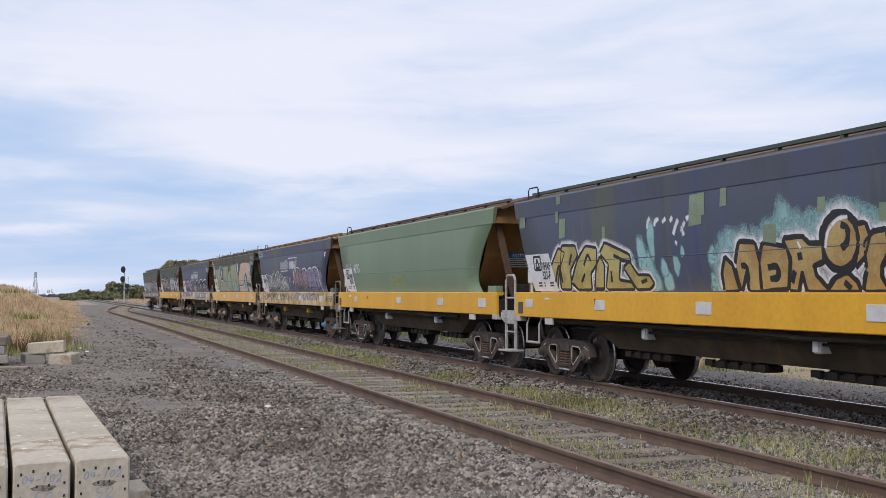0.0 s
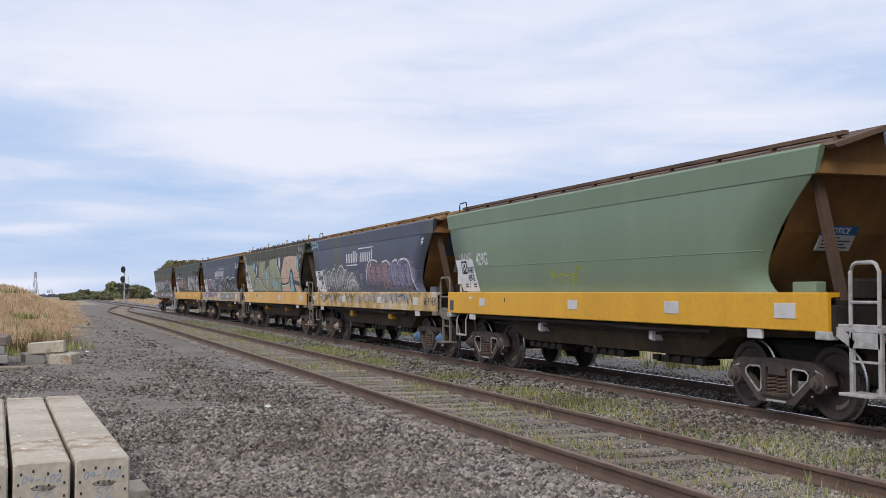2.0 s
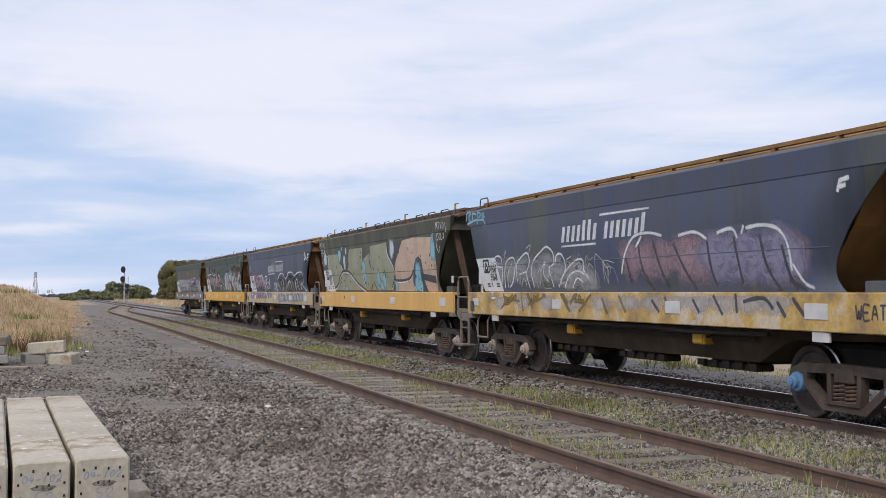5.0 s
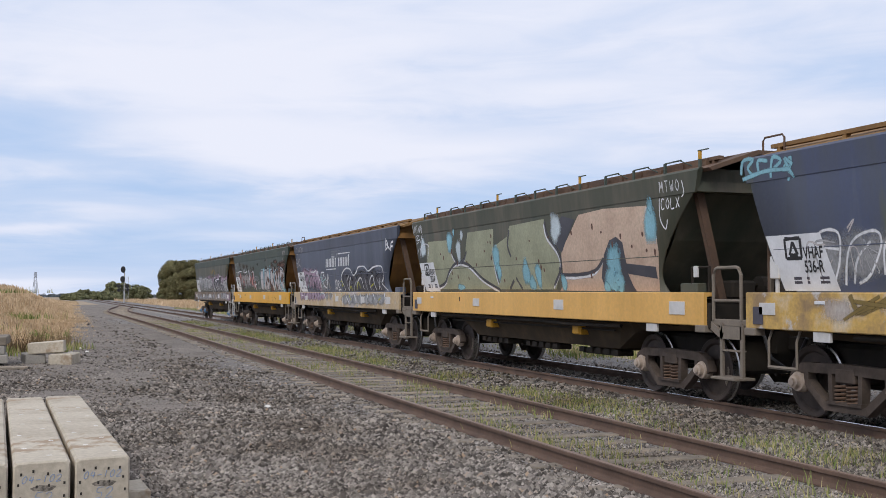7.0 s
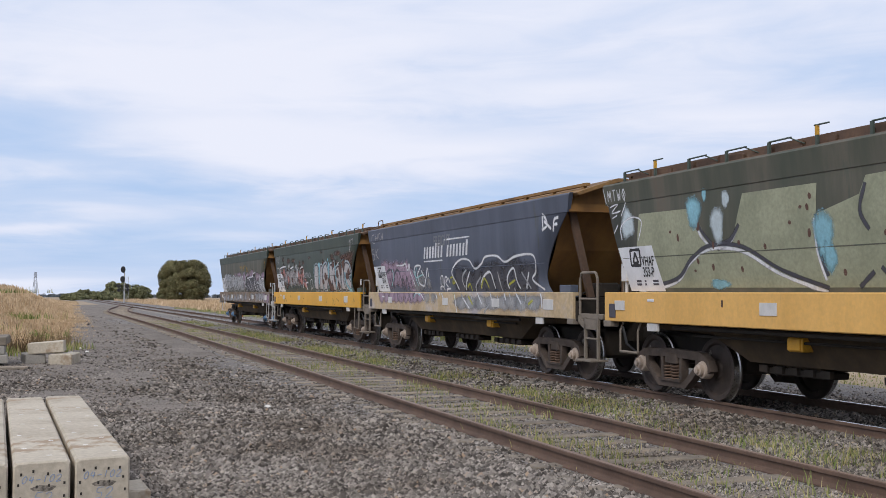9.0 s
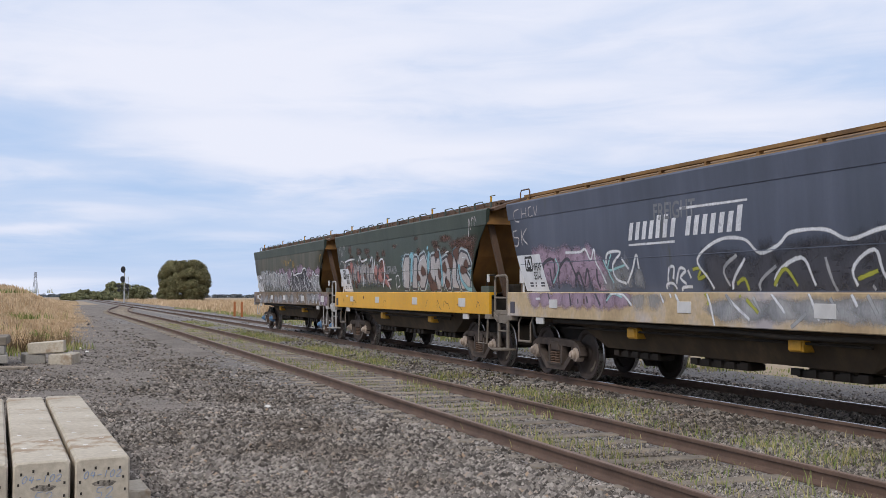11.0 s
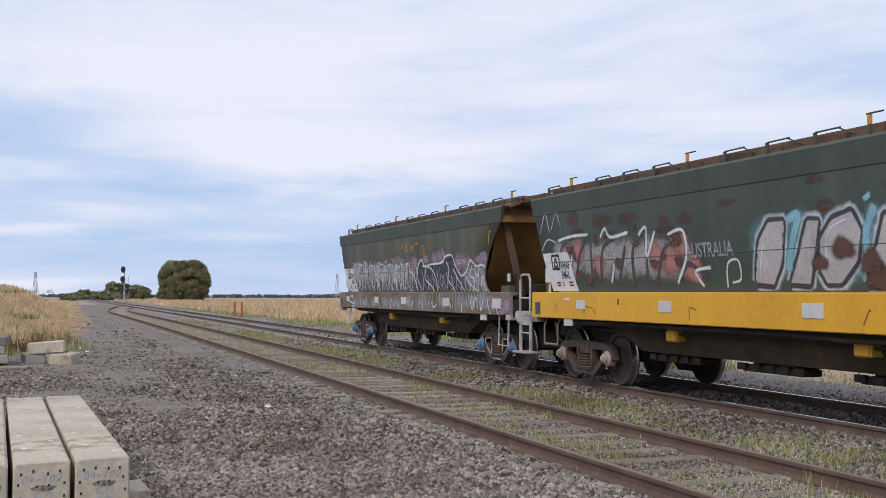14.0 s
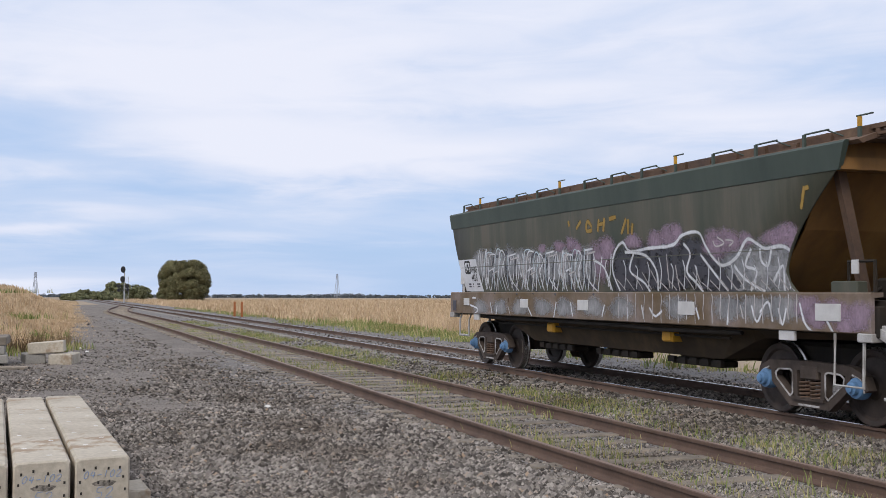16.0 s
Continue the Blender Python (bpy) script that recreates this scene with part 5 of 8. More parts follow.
    for q in [[(9.53, 2.32), (9.64, 2.27), (9.61, 2.12), (9.5, 2.05)], [(8.05, 1.86), (8.24, 1.87), (8.23, 1.74), (8.06, 1.72)], [(7.47, 1.9), (7.59, 1.87), (7.58, 1.68)], [(8.68, 1.98), (8.77, 1.99)], [(9.47, 1.67), (9.57, 1.59)]]:
        p.ribbon(q, 0.06, "black", 4)
    for q in [[(8.59, 1.81), (8.49, 1.67)]]:
        p.ribbon(q, 0.06, "black", 4)
    for q in [[(9.22, 2.06), (9.3, 2.25), (9.48, 2.38), (9.66, 2.4)], [(8.71, 2.16), (8.76, 2.08)]]:
        p.ribbon(q, 0.05, "spray_white", 4.5)
    p.done(ws[0], "gold and tan sprayed graffiti with white outlines")
    # sage green wagon
    p = Paint(h, 12)
    p.scrawl(5.2, 6.6, 1.64, 2.0, 7, 0.025, ["spray_lime"])
    p.done(ws[1], "small mustard tag")
    part("writing", on_side(text_mesh("429G", 0.36, M["spray_white"], 0.006), h - 1.62, 2.12, 0.005, 0.8), None, ws[1], "white stencilled number")
    part("writing", on_side(text_mesh("VHAF", 0.36, M["spray_pale"], 0.006), h - 0.62, 2.14, 0.004, 0.8), None, ws[1], "older white lettering half under the panel")
    end_sign(ws[1], h, "NOTICE", "sign_blue")
    # dull navy wagon: white looping outlines, then a pink and lilac piece with drips
    p = Paint(h, 13)
    for q in [[(-0.05, 3.06), (0.02, 3.23), (0.24, 3.23), (0.11, 3.13), (0.23, 3.01)], [(0.34, 3.03), (0.34, 3.2), (0.54, 3.18)], [(0.57, 2.97), (0.65, 3.21), (0.81, 3.16), (0.66, 3.08)], [(0.82, 3.03), (1.01, 3.18), (0.91, 2.9)], [(1.03, 3.09), (0.88, 3.17), (1.03, 2.93)]]:
        p.ribbon(q, 0.05, "spray_sky", 3)
    for q in [[(-0.03, 3), (0.48, 3.06), (0.95, 3.04)]]:
        p.ribbon(q, 0.05, "spray_sky", 3)
    for s, z, a, b in ((1.51, 1.93, 0.5, 0.33), (2.15, 1.96, 0.5, 0.33), (2.79, 1.98, 0.5, 0.33), (3.35, 1.93, 0.5, 0.33), (3.89, 2.02, 0.5, 0.33), (4.37, 1.94, 0.5, 0.33), (4.75, 1.83, 0.5, 0.33), (5.16, 1.88, 0.5, 0.33), (5.5, 1.78, 0.5, 0.33),):
        p.haze(s, z, a, b, "spray_grey", 0, 0.8)
    for q in [[(1.27, 1.6), (1.35, 2.02), (1.45, 2.25), (1.77, 2.23), (1.75, 1.93), (1.59, 1.65)], [(1.44, 2.08), (1.76, 2.04)], [(1.79, 1.63), (1.9, 1.99), (2.08, 2.17), (2.4, 2.22), (2.46, 2.06), (2.23, 1.75), (2.02, 1.65)], [(1.94, 1.65), (2.05, 1.92), (2.3, 2.11)], [(2.46, 1.74), (2.52, 2.06), (2.78, 2.21), (3.1, 2.29), (3.17, 2.11), (2.97, 1.9), (3.03, 1.61)]]:
        p.ribbon(q, 0.04, "spray_white", 3)
    for q in [[(2.6, 1.89), (2.98, 1.94)], [(3.24, 1.64), (3.21, 1.95), (3.42, 2.16), (3.73, 2.29), (4.01, 2.37), (4.26, 2.26), (4.26, 2.07), (4.03, 1.98), (4.08, 1.79), (4.12, 1.64)], [(3.64, 1.94), (3.87, 2.09), (3.76, 1.88), (3.95, 1.73)], [(4.3, 2.03), (4.42, 2.21), (4.65, 2.2), (4.73, 1.99), (4.55, 1.81), (4.33, 1.64)], [(4.45, 1.76), (4.78, 1.95), (5.2, 2.1), (5.44, 2.09), (5.44, 1.92), (5.58, 1.81)]]:
        p.ribbon(q, 0.04, "spray_white", 3)
    for q in [[(4.58, 1.63), (4.86, 1.85), (5.26, 1.91), (5.6, 1.77)], [(4.9, 1.63), (5.13, 1.79), (5.35, 1.72)]]:
        p.ribbon(q, 0.04, "spray_white", 3)
    for q in [[(1.93, 2.27), (2.06, 2.37), (1.95, 2.23)], [(3.06, 2.37), (3.29, 2.43), (3.17, 2.26)], [(3.46, 1.89), (3.72, 2.02), (3.52, 1.68)], [(3.85, 1.81), (4.15, 1.91)], [(1.36, 1.69), (1.62, 1.93)]]:
        p.ribbon(q, 0.025, "spray_pale", 3.4)
    for q in [[(2.63, 1.65), (2.82, 1.83), (2.88, 1.68)], [(4.3, 1.67), (4.63, 1.73)], [(4.81, 2.12), (5.02, 2.17)]]:
        p.ribbon(q, 0.025, "spray_pale", 3.4)
    for q in [[(2.02, 1.52), (2.16, 1.34), (2.39, 1.38), (2.71, 1.5)], [(2.1, 1.32), (2.44, 1.42)], [(3.22, 1.53), (3.37, 1.36), (3.46, 1.25)], [(3.42, 1.34), (3.77, 1.52)], [(3.49, 1.46), (3.73, 1.4)]]:
        p.ribbon(q, 0.07, "spray_olive", 3)
    for q in [[(4.72, 1.54), (5, 1.35)], [(5.07, 1.36), (5.36, 1.54)], [(5.41, 1.51), (5.54, 1.37)], [(5.26, 1.41), (5.63, 1.39)], [(3.89, 1.51), (4.05, 1.47)]]:
        p.ribbon(q, 0.07, "spray_olive", 3)
    for s, z, a, b in ((7.12, 2.06, 0.42, 0.36), (7.62, 2.05, 0.42, 0.36), (8.12, 2.04, 0.42, 0.36), (8.65, 2.05, 0.5, 0.4), (9.11, 2.04, 0.5, 0.4), (11.1, 1.99, 0.5, 0.4),):
        p.haze(s, z, a, b, "spray_pink", 0, 0.7)
    for s, z, a, b in ((9.53, 2.03, 0.5, 0.42), (9.95, 2.02, 0.5, 0.42), (10.33, 2.01, 0.5, 0.42), (10.72, 2, 0.5, 0.42), (11.06, 1.99, 0.5, 0.42),):
        p.haze(s, z, a, b, "spray_lilac", 1, 0.95)
    for s, z, a, b in ((1.86, 1.35, 0.5, 0.17), (3.01, 1.36, 0.5, 0.17), (4.12, 1.37, 0.5, 0.17), (5.21, 1.37, 0.5, 0.17), (6.22, 1.38, 0.5, 0.17), (7.15, 1.39, 0.5, 0.17), (7.87, 1.39, 0.5, 0.17), (8.56, 1.4, 0.5, 0.17), (9.2, 1.4, 0.5, 0.17), (9.8, 1.41, 0.5, 0.17), (10.38, 1.41, 0.5, 0.17), (10.92, 1.41, 0.5, 0.17),):
        p.haze(s, z, a, b, "spray_pale", 0, 0.75)
    for q in [[(6.77, 1.84), (6.98, 2.17), (7.31, 2.41), (7.78, 2.44), (8.15, 2.38)], [(8.61, 2.36), (9.05, 2.39), (9.35, 2.28)], [(9.61, 2.35), (9.97, 2.39), (10.08, 2.26)], [(10.29, 2.38), (10.65, 2.4), (10.98, 2.33), (11.14, 2.13), (11.16, 1.81)], [(10.18, 2.31), (10.25, 2.42)]]:
        p.ribbon(q, 0.05, "spray_white", 3)
    for q in [[(11.19, 1.9), (11.37, 1.67), (11.55, 1.6)], [(7.33, 2.24), (7.54, 2.4)]]:
        p.ribbon(q, 0.05, "spray_white", 3)
    for q in [[(7.42, 2.27), (7.52, 1.8), (8.12, 1.26)], [(7.87, 2.33), (8.05, 1.84), (8.4, 1.31)], [(8.45, 2.26), (8.73, 1.82), (9.22, 1.27)], [(9.35, 2.25), (9.42, 1.73), (9.8, 1.25)], [(10, 2.29), (10.07, 1.77), (10.13, 1.28)]]:
        p.ribbon(q, 0.045, "spray_char", 3.3)
    for q in [[(10.58, 2.29), (10.7, 1.81), (11.17, 1.25)], [(11.02, 2.14), (11.15, 1.67), (11.54, 1.27)], [(6.98, 2.08), (7.06, 1.69)], [(10.27, 1.43), (10.71, 1.48), (10.92, 1.34)], [(11.09, 1.71), (11.4, 1.57)]]:
        p.ribbon(q, 0.045, "spray_char", 3.3)
    for q in [[(1.91, 1.24), (2.51, 1.51)], [(2.93, 1.49), (3.02, 1.19)], [(3.26, 1.32), (3.93, 1.45)], [(4.68, 1.52), (5.07, 1.22)], [(5.42, 1.22), (5.89, 1.52)]]:
        p.ribbon(q, 0.045, "spray_olive", 3)
    for q in [[(6.28, 1.46), (6.47, 1.2)], [(6.85, 1.5), (7.09, 1.24)], [(2.08, 1.45), (2.85, 1.38)]]:
        p.ribbon(q, 0.045, "spray_olive", 3)
    p.stroke_text("WEATHER", 12.45, 1.25, 0.16, 0.13, 0.022, "spray_char")
    for q in [[(12.14, 2.69), (12.2, 2.83)], [(12.18, 2.82), (12.35, 2.84)], [(12.16, 2.75), (12.29, 2.76)]]:
        p.ribbon(q, 0.06, "spray_white", 3)
    p.scrawl(1.1, 6.3, 1.62, 2.2, 22, 0.02, ["spray_pale", "spray_grey"], 3.6)
    p.done(ws[2], "white, grey and pink sprayed graffiti with drips")
    lettering_bars(ws[2], h, 4.66, 7.71, 2.42, 0.27)
    end_sign(ws[2], h, "DANGER", "sign_red", -0.6, 2.04)
    bm = bmesh.new()
    loft(bm, [[(x, -(h - 0.5 - 0.69 * (2.95 - z)) - o, z) for x, z in ((-0.95, 2.42), (0.9, 2.42), (0.9, 2.92), (-0.95, 2.92))] for o in (0.004, 0.014)])
    part("painted_panel", right_out(bm), M["navy"], ws[2], "navy panel on the hopper's end")
    # dark green wagon: large pale panels, dark seams and blue spots
    p = Paint(h, 14)
    for q in [[(0.82, 1.62), (1.12, 2.74), (2.68, 2.72), (2.9, 2.37), (3.22, 2.1), (3.57, 2.19), (3.87, 2.83), (5.39, 2.83), (5.35, 2.47), (6.12, 2.64), (6.24, 2.84), (7.89, 2.88), (8.04, 2.57), (8.49, 2.27), (8.5, 1.99), (8.15, 1.6)]]:
        p.fill(q, "spray_celery", 0)
    for q in [[(8.53, 1.71), (8.57, 2.26), (9.04, 2.61), (9.34, 2.86), (10.24, 2.9), (11.68, 2.85), (11.93, 2.49), (11.96, 2.14), (11.83, 1.56), (8.31, 1.58)]]:
        p.fill(q, "spray_peach", 1)
    for q in [[(0.93, 1.61), (2.04, 1.74), (2.52, 2.02), (3.05, 2.19), (3.81, 2.14), (4.57, 1.83), (5.44, 1.6)], [(2.68, 2.74), (2.84, 2.41), (3.11, 2.19)], [(3.76, 2.44), (3.52, 2.24), (3.11, 2.19)], [(7.93, 2.84), (8.04, 2.57), (8.45, 2.27), (8.5, 1.99), (8.1, 1.67)], [(8.46, 1.86), (9.16, 1.85), (9.82, 1.91), (10.17, 2.1)]]:
        p.ribbon([(a - 0.04, b - 0.05) for a, b in q], 0.055, "spray_white", 2)
    for q in [[(5.35, 2.47), (5.36, 2.06), (5.45, 1.74)]]:
        p.ribbon([(a - 0.04, b - 0.05) for a, b in q], 0.055, "spray_white", 2)
    for q in [[(0.93, 1.61), (2.04, 1.74), (2.52, 2.02), (3.05, 2.19), (3.81, 2.14), (4.57, 1.83), (5.44, 1.6)], [(2.68, 2.74), (2.84, 2.41), (3.11, 2.19)], [(3.76, 2.44), (3.52, 2.24), (3.11, 2.19)], [(7.93, 2.84), (8.04, 2.57), (8.45, 2.27), (8.5, 1.99), (8.1, 1.67)], [(8.46, 1.86), (9.16, 1.85), (9.82, 1.91), (10.17, 2.1)]]:
        p.ribbon(q, 0.055, "spray_char", 3)
    for q in [[(5.35, 2.47), (5.36, 2.06), (5.45, 1.74)], [(5.97, 1.61), (6.25, 1.78)], [(6.6, 1.61), (6.37, 1.83)], [(8.42, 1.99), (8.56, 1.6)], [(6.23, 2.76), (6.12, 2.46), (6.25, 2.24)]]:
        p.ribbon(q, 0.055, "spray_char", 3)
    for q in [[(10.01, 1.79), (10.2, 2.16), (10.43, 2.38), (10.66, 2.43), (10.87, 2.33), (10.93, 2), (11.83, 1.93), (11.83, 1.75), (10.94, 1.84), (11.04, 1.65), (11.13, 1.56), (10.1, 1.56)], [(8.13, 2.64), (8.68, 2.88), (9.19, 2.79), (8.89, 2.52), (8.6, 2.24), (8.42, 2.36)]]:
        p.fill(q, "spray_char", 3)
    for s, z, a, b in ((2.68, 2.67, 0.16, 0.2), (2.96, 2.89, 0.05, 0.08), (5.46, 2.22, 0.15, 0.26), (5.54, 1.97, 0.1, 0.16), (6.92, 1.92, 0.16, 0.22), (7.47, 1.86, 0.12, 0.2), (7.15, 1.72, 0.14, 0.12), (10.53, 2.01, 0.2, 0.28), (10.37, 1.74, 0.2, 0.2), (10.61, 1.7, 0.14, 0.18), (11.78, 2.58, 0.16, 0.28), (11.8, 2.84, 0.06, 0.1),):
        p.haze(s, z, a * 1.25, b * 1.25, "spray_sky", 4, 1.15)
    for s, z, a, b in ((8.53, 1.71, 0.1, 0.14), (10.16, 1.63, 0.1, 0.08), (3.16, 1.66, 0.2, 0.06),):
        p.haze(s, z, a * 1.25, b * 1.25, "spray_sky", 4, 1.15)
    for s, z, a, b in ((3.25, 2.46, 0.16, 0.26), (3.48, 2.79, 0.1, 0.12), (8.39, 2.69, 0.22, 0.28), (0.75, 2.61, 0.22, 0.24),):
        p.haze(s, z, a, b, "spray_ice", 4, 1.3)
    for _ in range(34):
        p.blob(p.rnd.uniform(1.4, 12.2), p.rnd.uniform(1.75, 2.7), 0.03, p.rnd.uniform(0.02, 0.06), "spray_rust", 4.5)
    p.stroke_text("MTWO", 12.13, 3.0, 0.16, 0.15, 0.02, "spray_white")
    p.stroke_text("COLX", 12.13, 2.76, 0.15, 0.14, 0.02, "spray_white")
    for q in [[(12.08, 2.93), (12.09, 2.63), (12.23, 2.47), (12.3, 2.61)], [(12.76, 3.13), (12.79, 2.98), (12.71, 2.9)]]:
        p.ribbon(q, 0.024, "spray_white", 4)
    p.stroke_text("MTWO", 0.16, 2.99, 0.17, 0.16, 0.024, "spray_white")
    for q in [[(0.02, 3.21), (0.08, 2.99), (0.11, 2.83)], [(0.18, 2.9), (0.45, 2.94), (0.25, 2.81), (0.53, 2.82)], [(0.25, 2.72), (0.42, 2.76)], [(0.13, 2.6), (0.25, 2.47), (0.44, 2.61)], [(0.68, 3.11), (0.7, 2.94), (0.55, 2.74)]]:
        p.ribbon(q, 0.028, "spray_white", 4)
    for q in [[(0.54, 2.37), (0.54, 2.58), (0.88, 2.7), (1.19, 2.62), (1.06, 2.34)]]:
        p.ribbon(q, 0.028, "spray_white", 4)
    p.done(ws[3], "peach and pale green sprayed panels with blue spots")
    # faded navy wagon: mauve piece, small tags and a large charcoal piece running over the sill
    p = Paint(h, 15)
    for s, z, a, b in ((1.25, 2.01, 0.34, 0.34), (1.55, 2.12, 0.34, 0.34), (1.76, 1.98, 0.34, 0.34), (2.01, 2.04, 0.34, 0.34), (2.27, 1.97, 0.34, 0.34), (2.54, 2.09, 0.34, 0.34), (2.75, 1.97, 0.34, 0.34), (3.01, 2.04, 0.34, 0.34), (3.22, 1.93, 0.34, 0.34), (3.47, 2.01, 0.34, 0.34), (3.66, 1.9, 0.34, 0.34), (3.84, 1.77, 0.34, 0.34),):
        p.haze(s, z, a, b, "spray_mauve", 0, 1.0)
    for s, z, a, b in ((1.36, 1.44, 0.36, 0.2), (1.86, 1.44, 0.36, 0.2), (2.33, 1.44, 0.36, 0.2), (2.77, 1.44, 0.36, 0.2), (3.2, 1.45, 0.36, 0.2), (3.61, 1.45, 0.36, 0.2), (4, 1.45, 0.36, 0.2), (4.37, 1.45, 0.36, 0.2), (4.75, 1.46, 0.36, 0.2),):
        p.haze(s, z, a, b, "spray_mauve", 0, 0.9)
    for s, z, a, b in ((4.09, 1.69, 0.3, 0.25), (4.4, 1.77, 0.3, 0.25), (4.68, 1.84, 0.25, 0.3), (5.09, 1.76, 0.2, 0.2), (5.77, 1.43, 0.3, 0.16), (5.26, 1.42, 0.3, 0.16),):
        p.haze(s, z, a, b, "spray_grey", 1, 0.6)
    for q in [[(1.34, 1.67), (1.59, 2.06), (2.03, 2.13), (2.01, 1.8)], [(2.05, 1.31), (1.86, 1.71), (1.84, 1.98)], [(2.09, 1.62), (2.25, 1.97), (2.62, 2.13), (2.81, 1.94), (3.03, 1.53)], [(2.89, 1.32), (2.81, 1.7), (3.03, 1.87), (3.17, 1.36)], [(3.18, 1.7), (3.35, 1.94), (3.4, 1.7), (3.53, 1.37)]]:
        p.ribbon(q, 0.05, "spray_char", 3)
    for q in [[(4, 1.33), (3.69, 1.69), (3.7, 1.94)], [(4.22, 1.37), (4.27, 1.53), (4.73, 1.55), (5.02, 1.35)]]:
        p.ribbon(q, 0.05, "spray_char", 3)
    for q in [[(2.57, 2.24), (3.12, 2.23), (3.36, 2.27), (3.52, 2.09), (3.68, 2.26), (3.7, 2.06), (3.84, 1.89), (3.97, 1.69)], [(4.06, 2.01), (4.16, 2.18), (4.59, 2.18), (4.29, 1.99), (4.34, 1.77), (4.66, 1.69)], [(4.69, 1.69), (4.93, 1.91), (5.1, 2.13), (5.13, 1.91)], [(4.6, 2.09), (4.8, 1.91)], [(5.93, 1.64), (6.02, 1.89), (6.17, 1.91), (6.1, 1.74)]]:
        p.ribbon(q, 0.05, "spray_white", 3.4)
    for q in [[(6.17, 1.67), (6.32, 1.89), (6.47, 1.86), (6.31, 1.76), (6.45, 1.67)], [(6.54, 1.87), (6.6, 1.75)], [(6.03, 1.39), (5.88, 1.64), (6.1, 1.67), (6.24, 1.47)], [(6.47, 1.4), (6.31, 1.6), (6.6, 1.63)], [(4.33, 1.53), (4.75, 1.52), (5.06, 1.35)]]:
        p.ribbon(q, 0.05, "spray_white", 3.4)
    for q in [[(3.97, 2.09), (4.12, 1.91), (4.45, 1.94), (4.71, 1.98)], [(4.27, 2.16), (4.1, 1.93), (4.24, 1.7)], [(1.9, 1.71), (2.21, 1.97), (2.11, 2.15)], [(4.22, 1.41), (4.44, 1.53), (4.75, 1.47)], [(1.38, 1.9), (1.11, 1.71)]]:
        p.ribbon(q, 0.04, "spray_aqua", 3.2)
    for q in [[(6.67, 1.87), (6.88, 1.88), (6.78, 1.74), (7.03, 1.8)], [(7.13, 1.54), (7.24, 1.47), (7.2, 1.38)], [(7.71, 1.66), (7.91, 1.72), (7.98, 1.48)]]:
        p.ribbon(q, 0.05, "spray_lime", 3)
    for s, z, a, b in ((7.32, 1.77, 0.5, 0.42), (7.86, 1.72, 0.5, 0.42), (8.45, 1.76, 0.5, 0.42), (9.02, 1.8, 0.5, 0.42), (9.61, 1.83, 0.5, 0.42), (10.15, 1.79, 0.5, 0.42), (10.68, 1.81, 0.5, 0.42), (11.17, 1.78, 0.5, 0.42),):
        p.haze(s, z, a, b, "spray_char", 0, 1.0)
    for s, z, a, b in ((7.63, 1.32, 0.5, 0.18), (8.28, 1.32, 0.5, 0.18), (8.9, 1.33, 0.5, 0.18), (9.49, 1.34, 0.5, 0.18), (10.06, 1.34, 0.5, 0.18), (10.59, 1.35, 0.5, 0.18), (11.1, 1.35, 0.5, 0.18), (11.59, 1.36, 0.5, 0.18),):
        p.haze(s, z, a, b, "spray_grey", 0, 0.85)
    for q in [[(7.39, 1.05), (7.26, 1.41), (7.06, 1.72), (6.83, 2.01), (7.4, 2.25), (8, 2.24), (8.32, 2.05), (8.73, 2.14), (9.01, 2.28), (9.65, 2.28), (10.06, 2.15), (10.67, 2.25), (11.47, 2.24), (11.52, 1.94), (11.32, 1.78), (11.9, 1.54), (11.99, 1.25)], [(8.19, 1.2), (7.6, 1.59), (7.98, 1.99)], [(8.93, 1.3), (8.56, 1.71), (9.15, 1.97), (9.35, 1.63), (9.58, 1.22)], [(10.25, 1.39), (10.04, 1.79), (10.45, 2.02), (10.58, 1.7), (11.03, 1.32)], [(10.96, 1.63), (11.18, 1.93)]]:
        p.ribbon(q, 0.05, "spray_white", 3)
    for q in [[(7.8, 1.37), (7.44, 1.82), (7.8, 2.04)], [(8.44, 1.29), (8.21, 1.64), (8.63, 1.88)], [(9.92, 1.31), (9.69, 1.63), (9.6, 1.96)], [(10.57, 1.31), (10.34, 1.63)], [(11.18, 1.32), (11.23, 1.54), (10.83, 1.94)]]:
        p.ribbon(q, 0.05, "spray_grey", 3.2)
    for q in [[(9.05, 1.13), (9.35, 1.3)], [(11.47, 1.24), (11.59, 1.44)]]:
        p.ribbon(q, 0.05, "spray_grey", 3.2)
    for q in [[(8.52, 1.63), (8.8, 1.84), (9, 1.63)], [(10.11, 1.7), (10.46, 1.79)], [(8.12, 1.46), (8.38, 1.29)], [(11.35, 1.32), (11.57, 1.4)]]:
        p.ribbon(q, 0.05, "spray_lime", 3.5)
    for q in [[(12.01, 2.72), (12.01, 2.97), (12.2, 2.77), (11.96, 2.68)], [(12.07, 2.84), (12.37, 2.68)], [(12.45, 2.63), (12.51, 2.84), (12.69, 2.87)], [(12.49, 2.75), (12.64, 2.76)]]:
        p.ribbon(q, 0.06, "spray_white", 3)
    for q in [[(0.62, 3.13), (0.39, 3.09), (0.37, 2.93), (0.59, 2.89)], [(0.75, 3.14), (0.72, 2.93)], [(0.97, 3.14), (0.94, 2.94)], [(0.75, 3.03), (0.96, 3.03)], [(1.22, 3.14), (1.09, 3.11), (1.09, 2.96), (1.26, 2.97)]]:
        p.ribbon(q, 0.028, "spray_pale", 3)
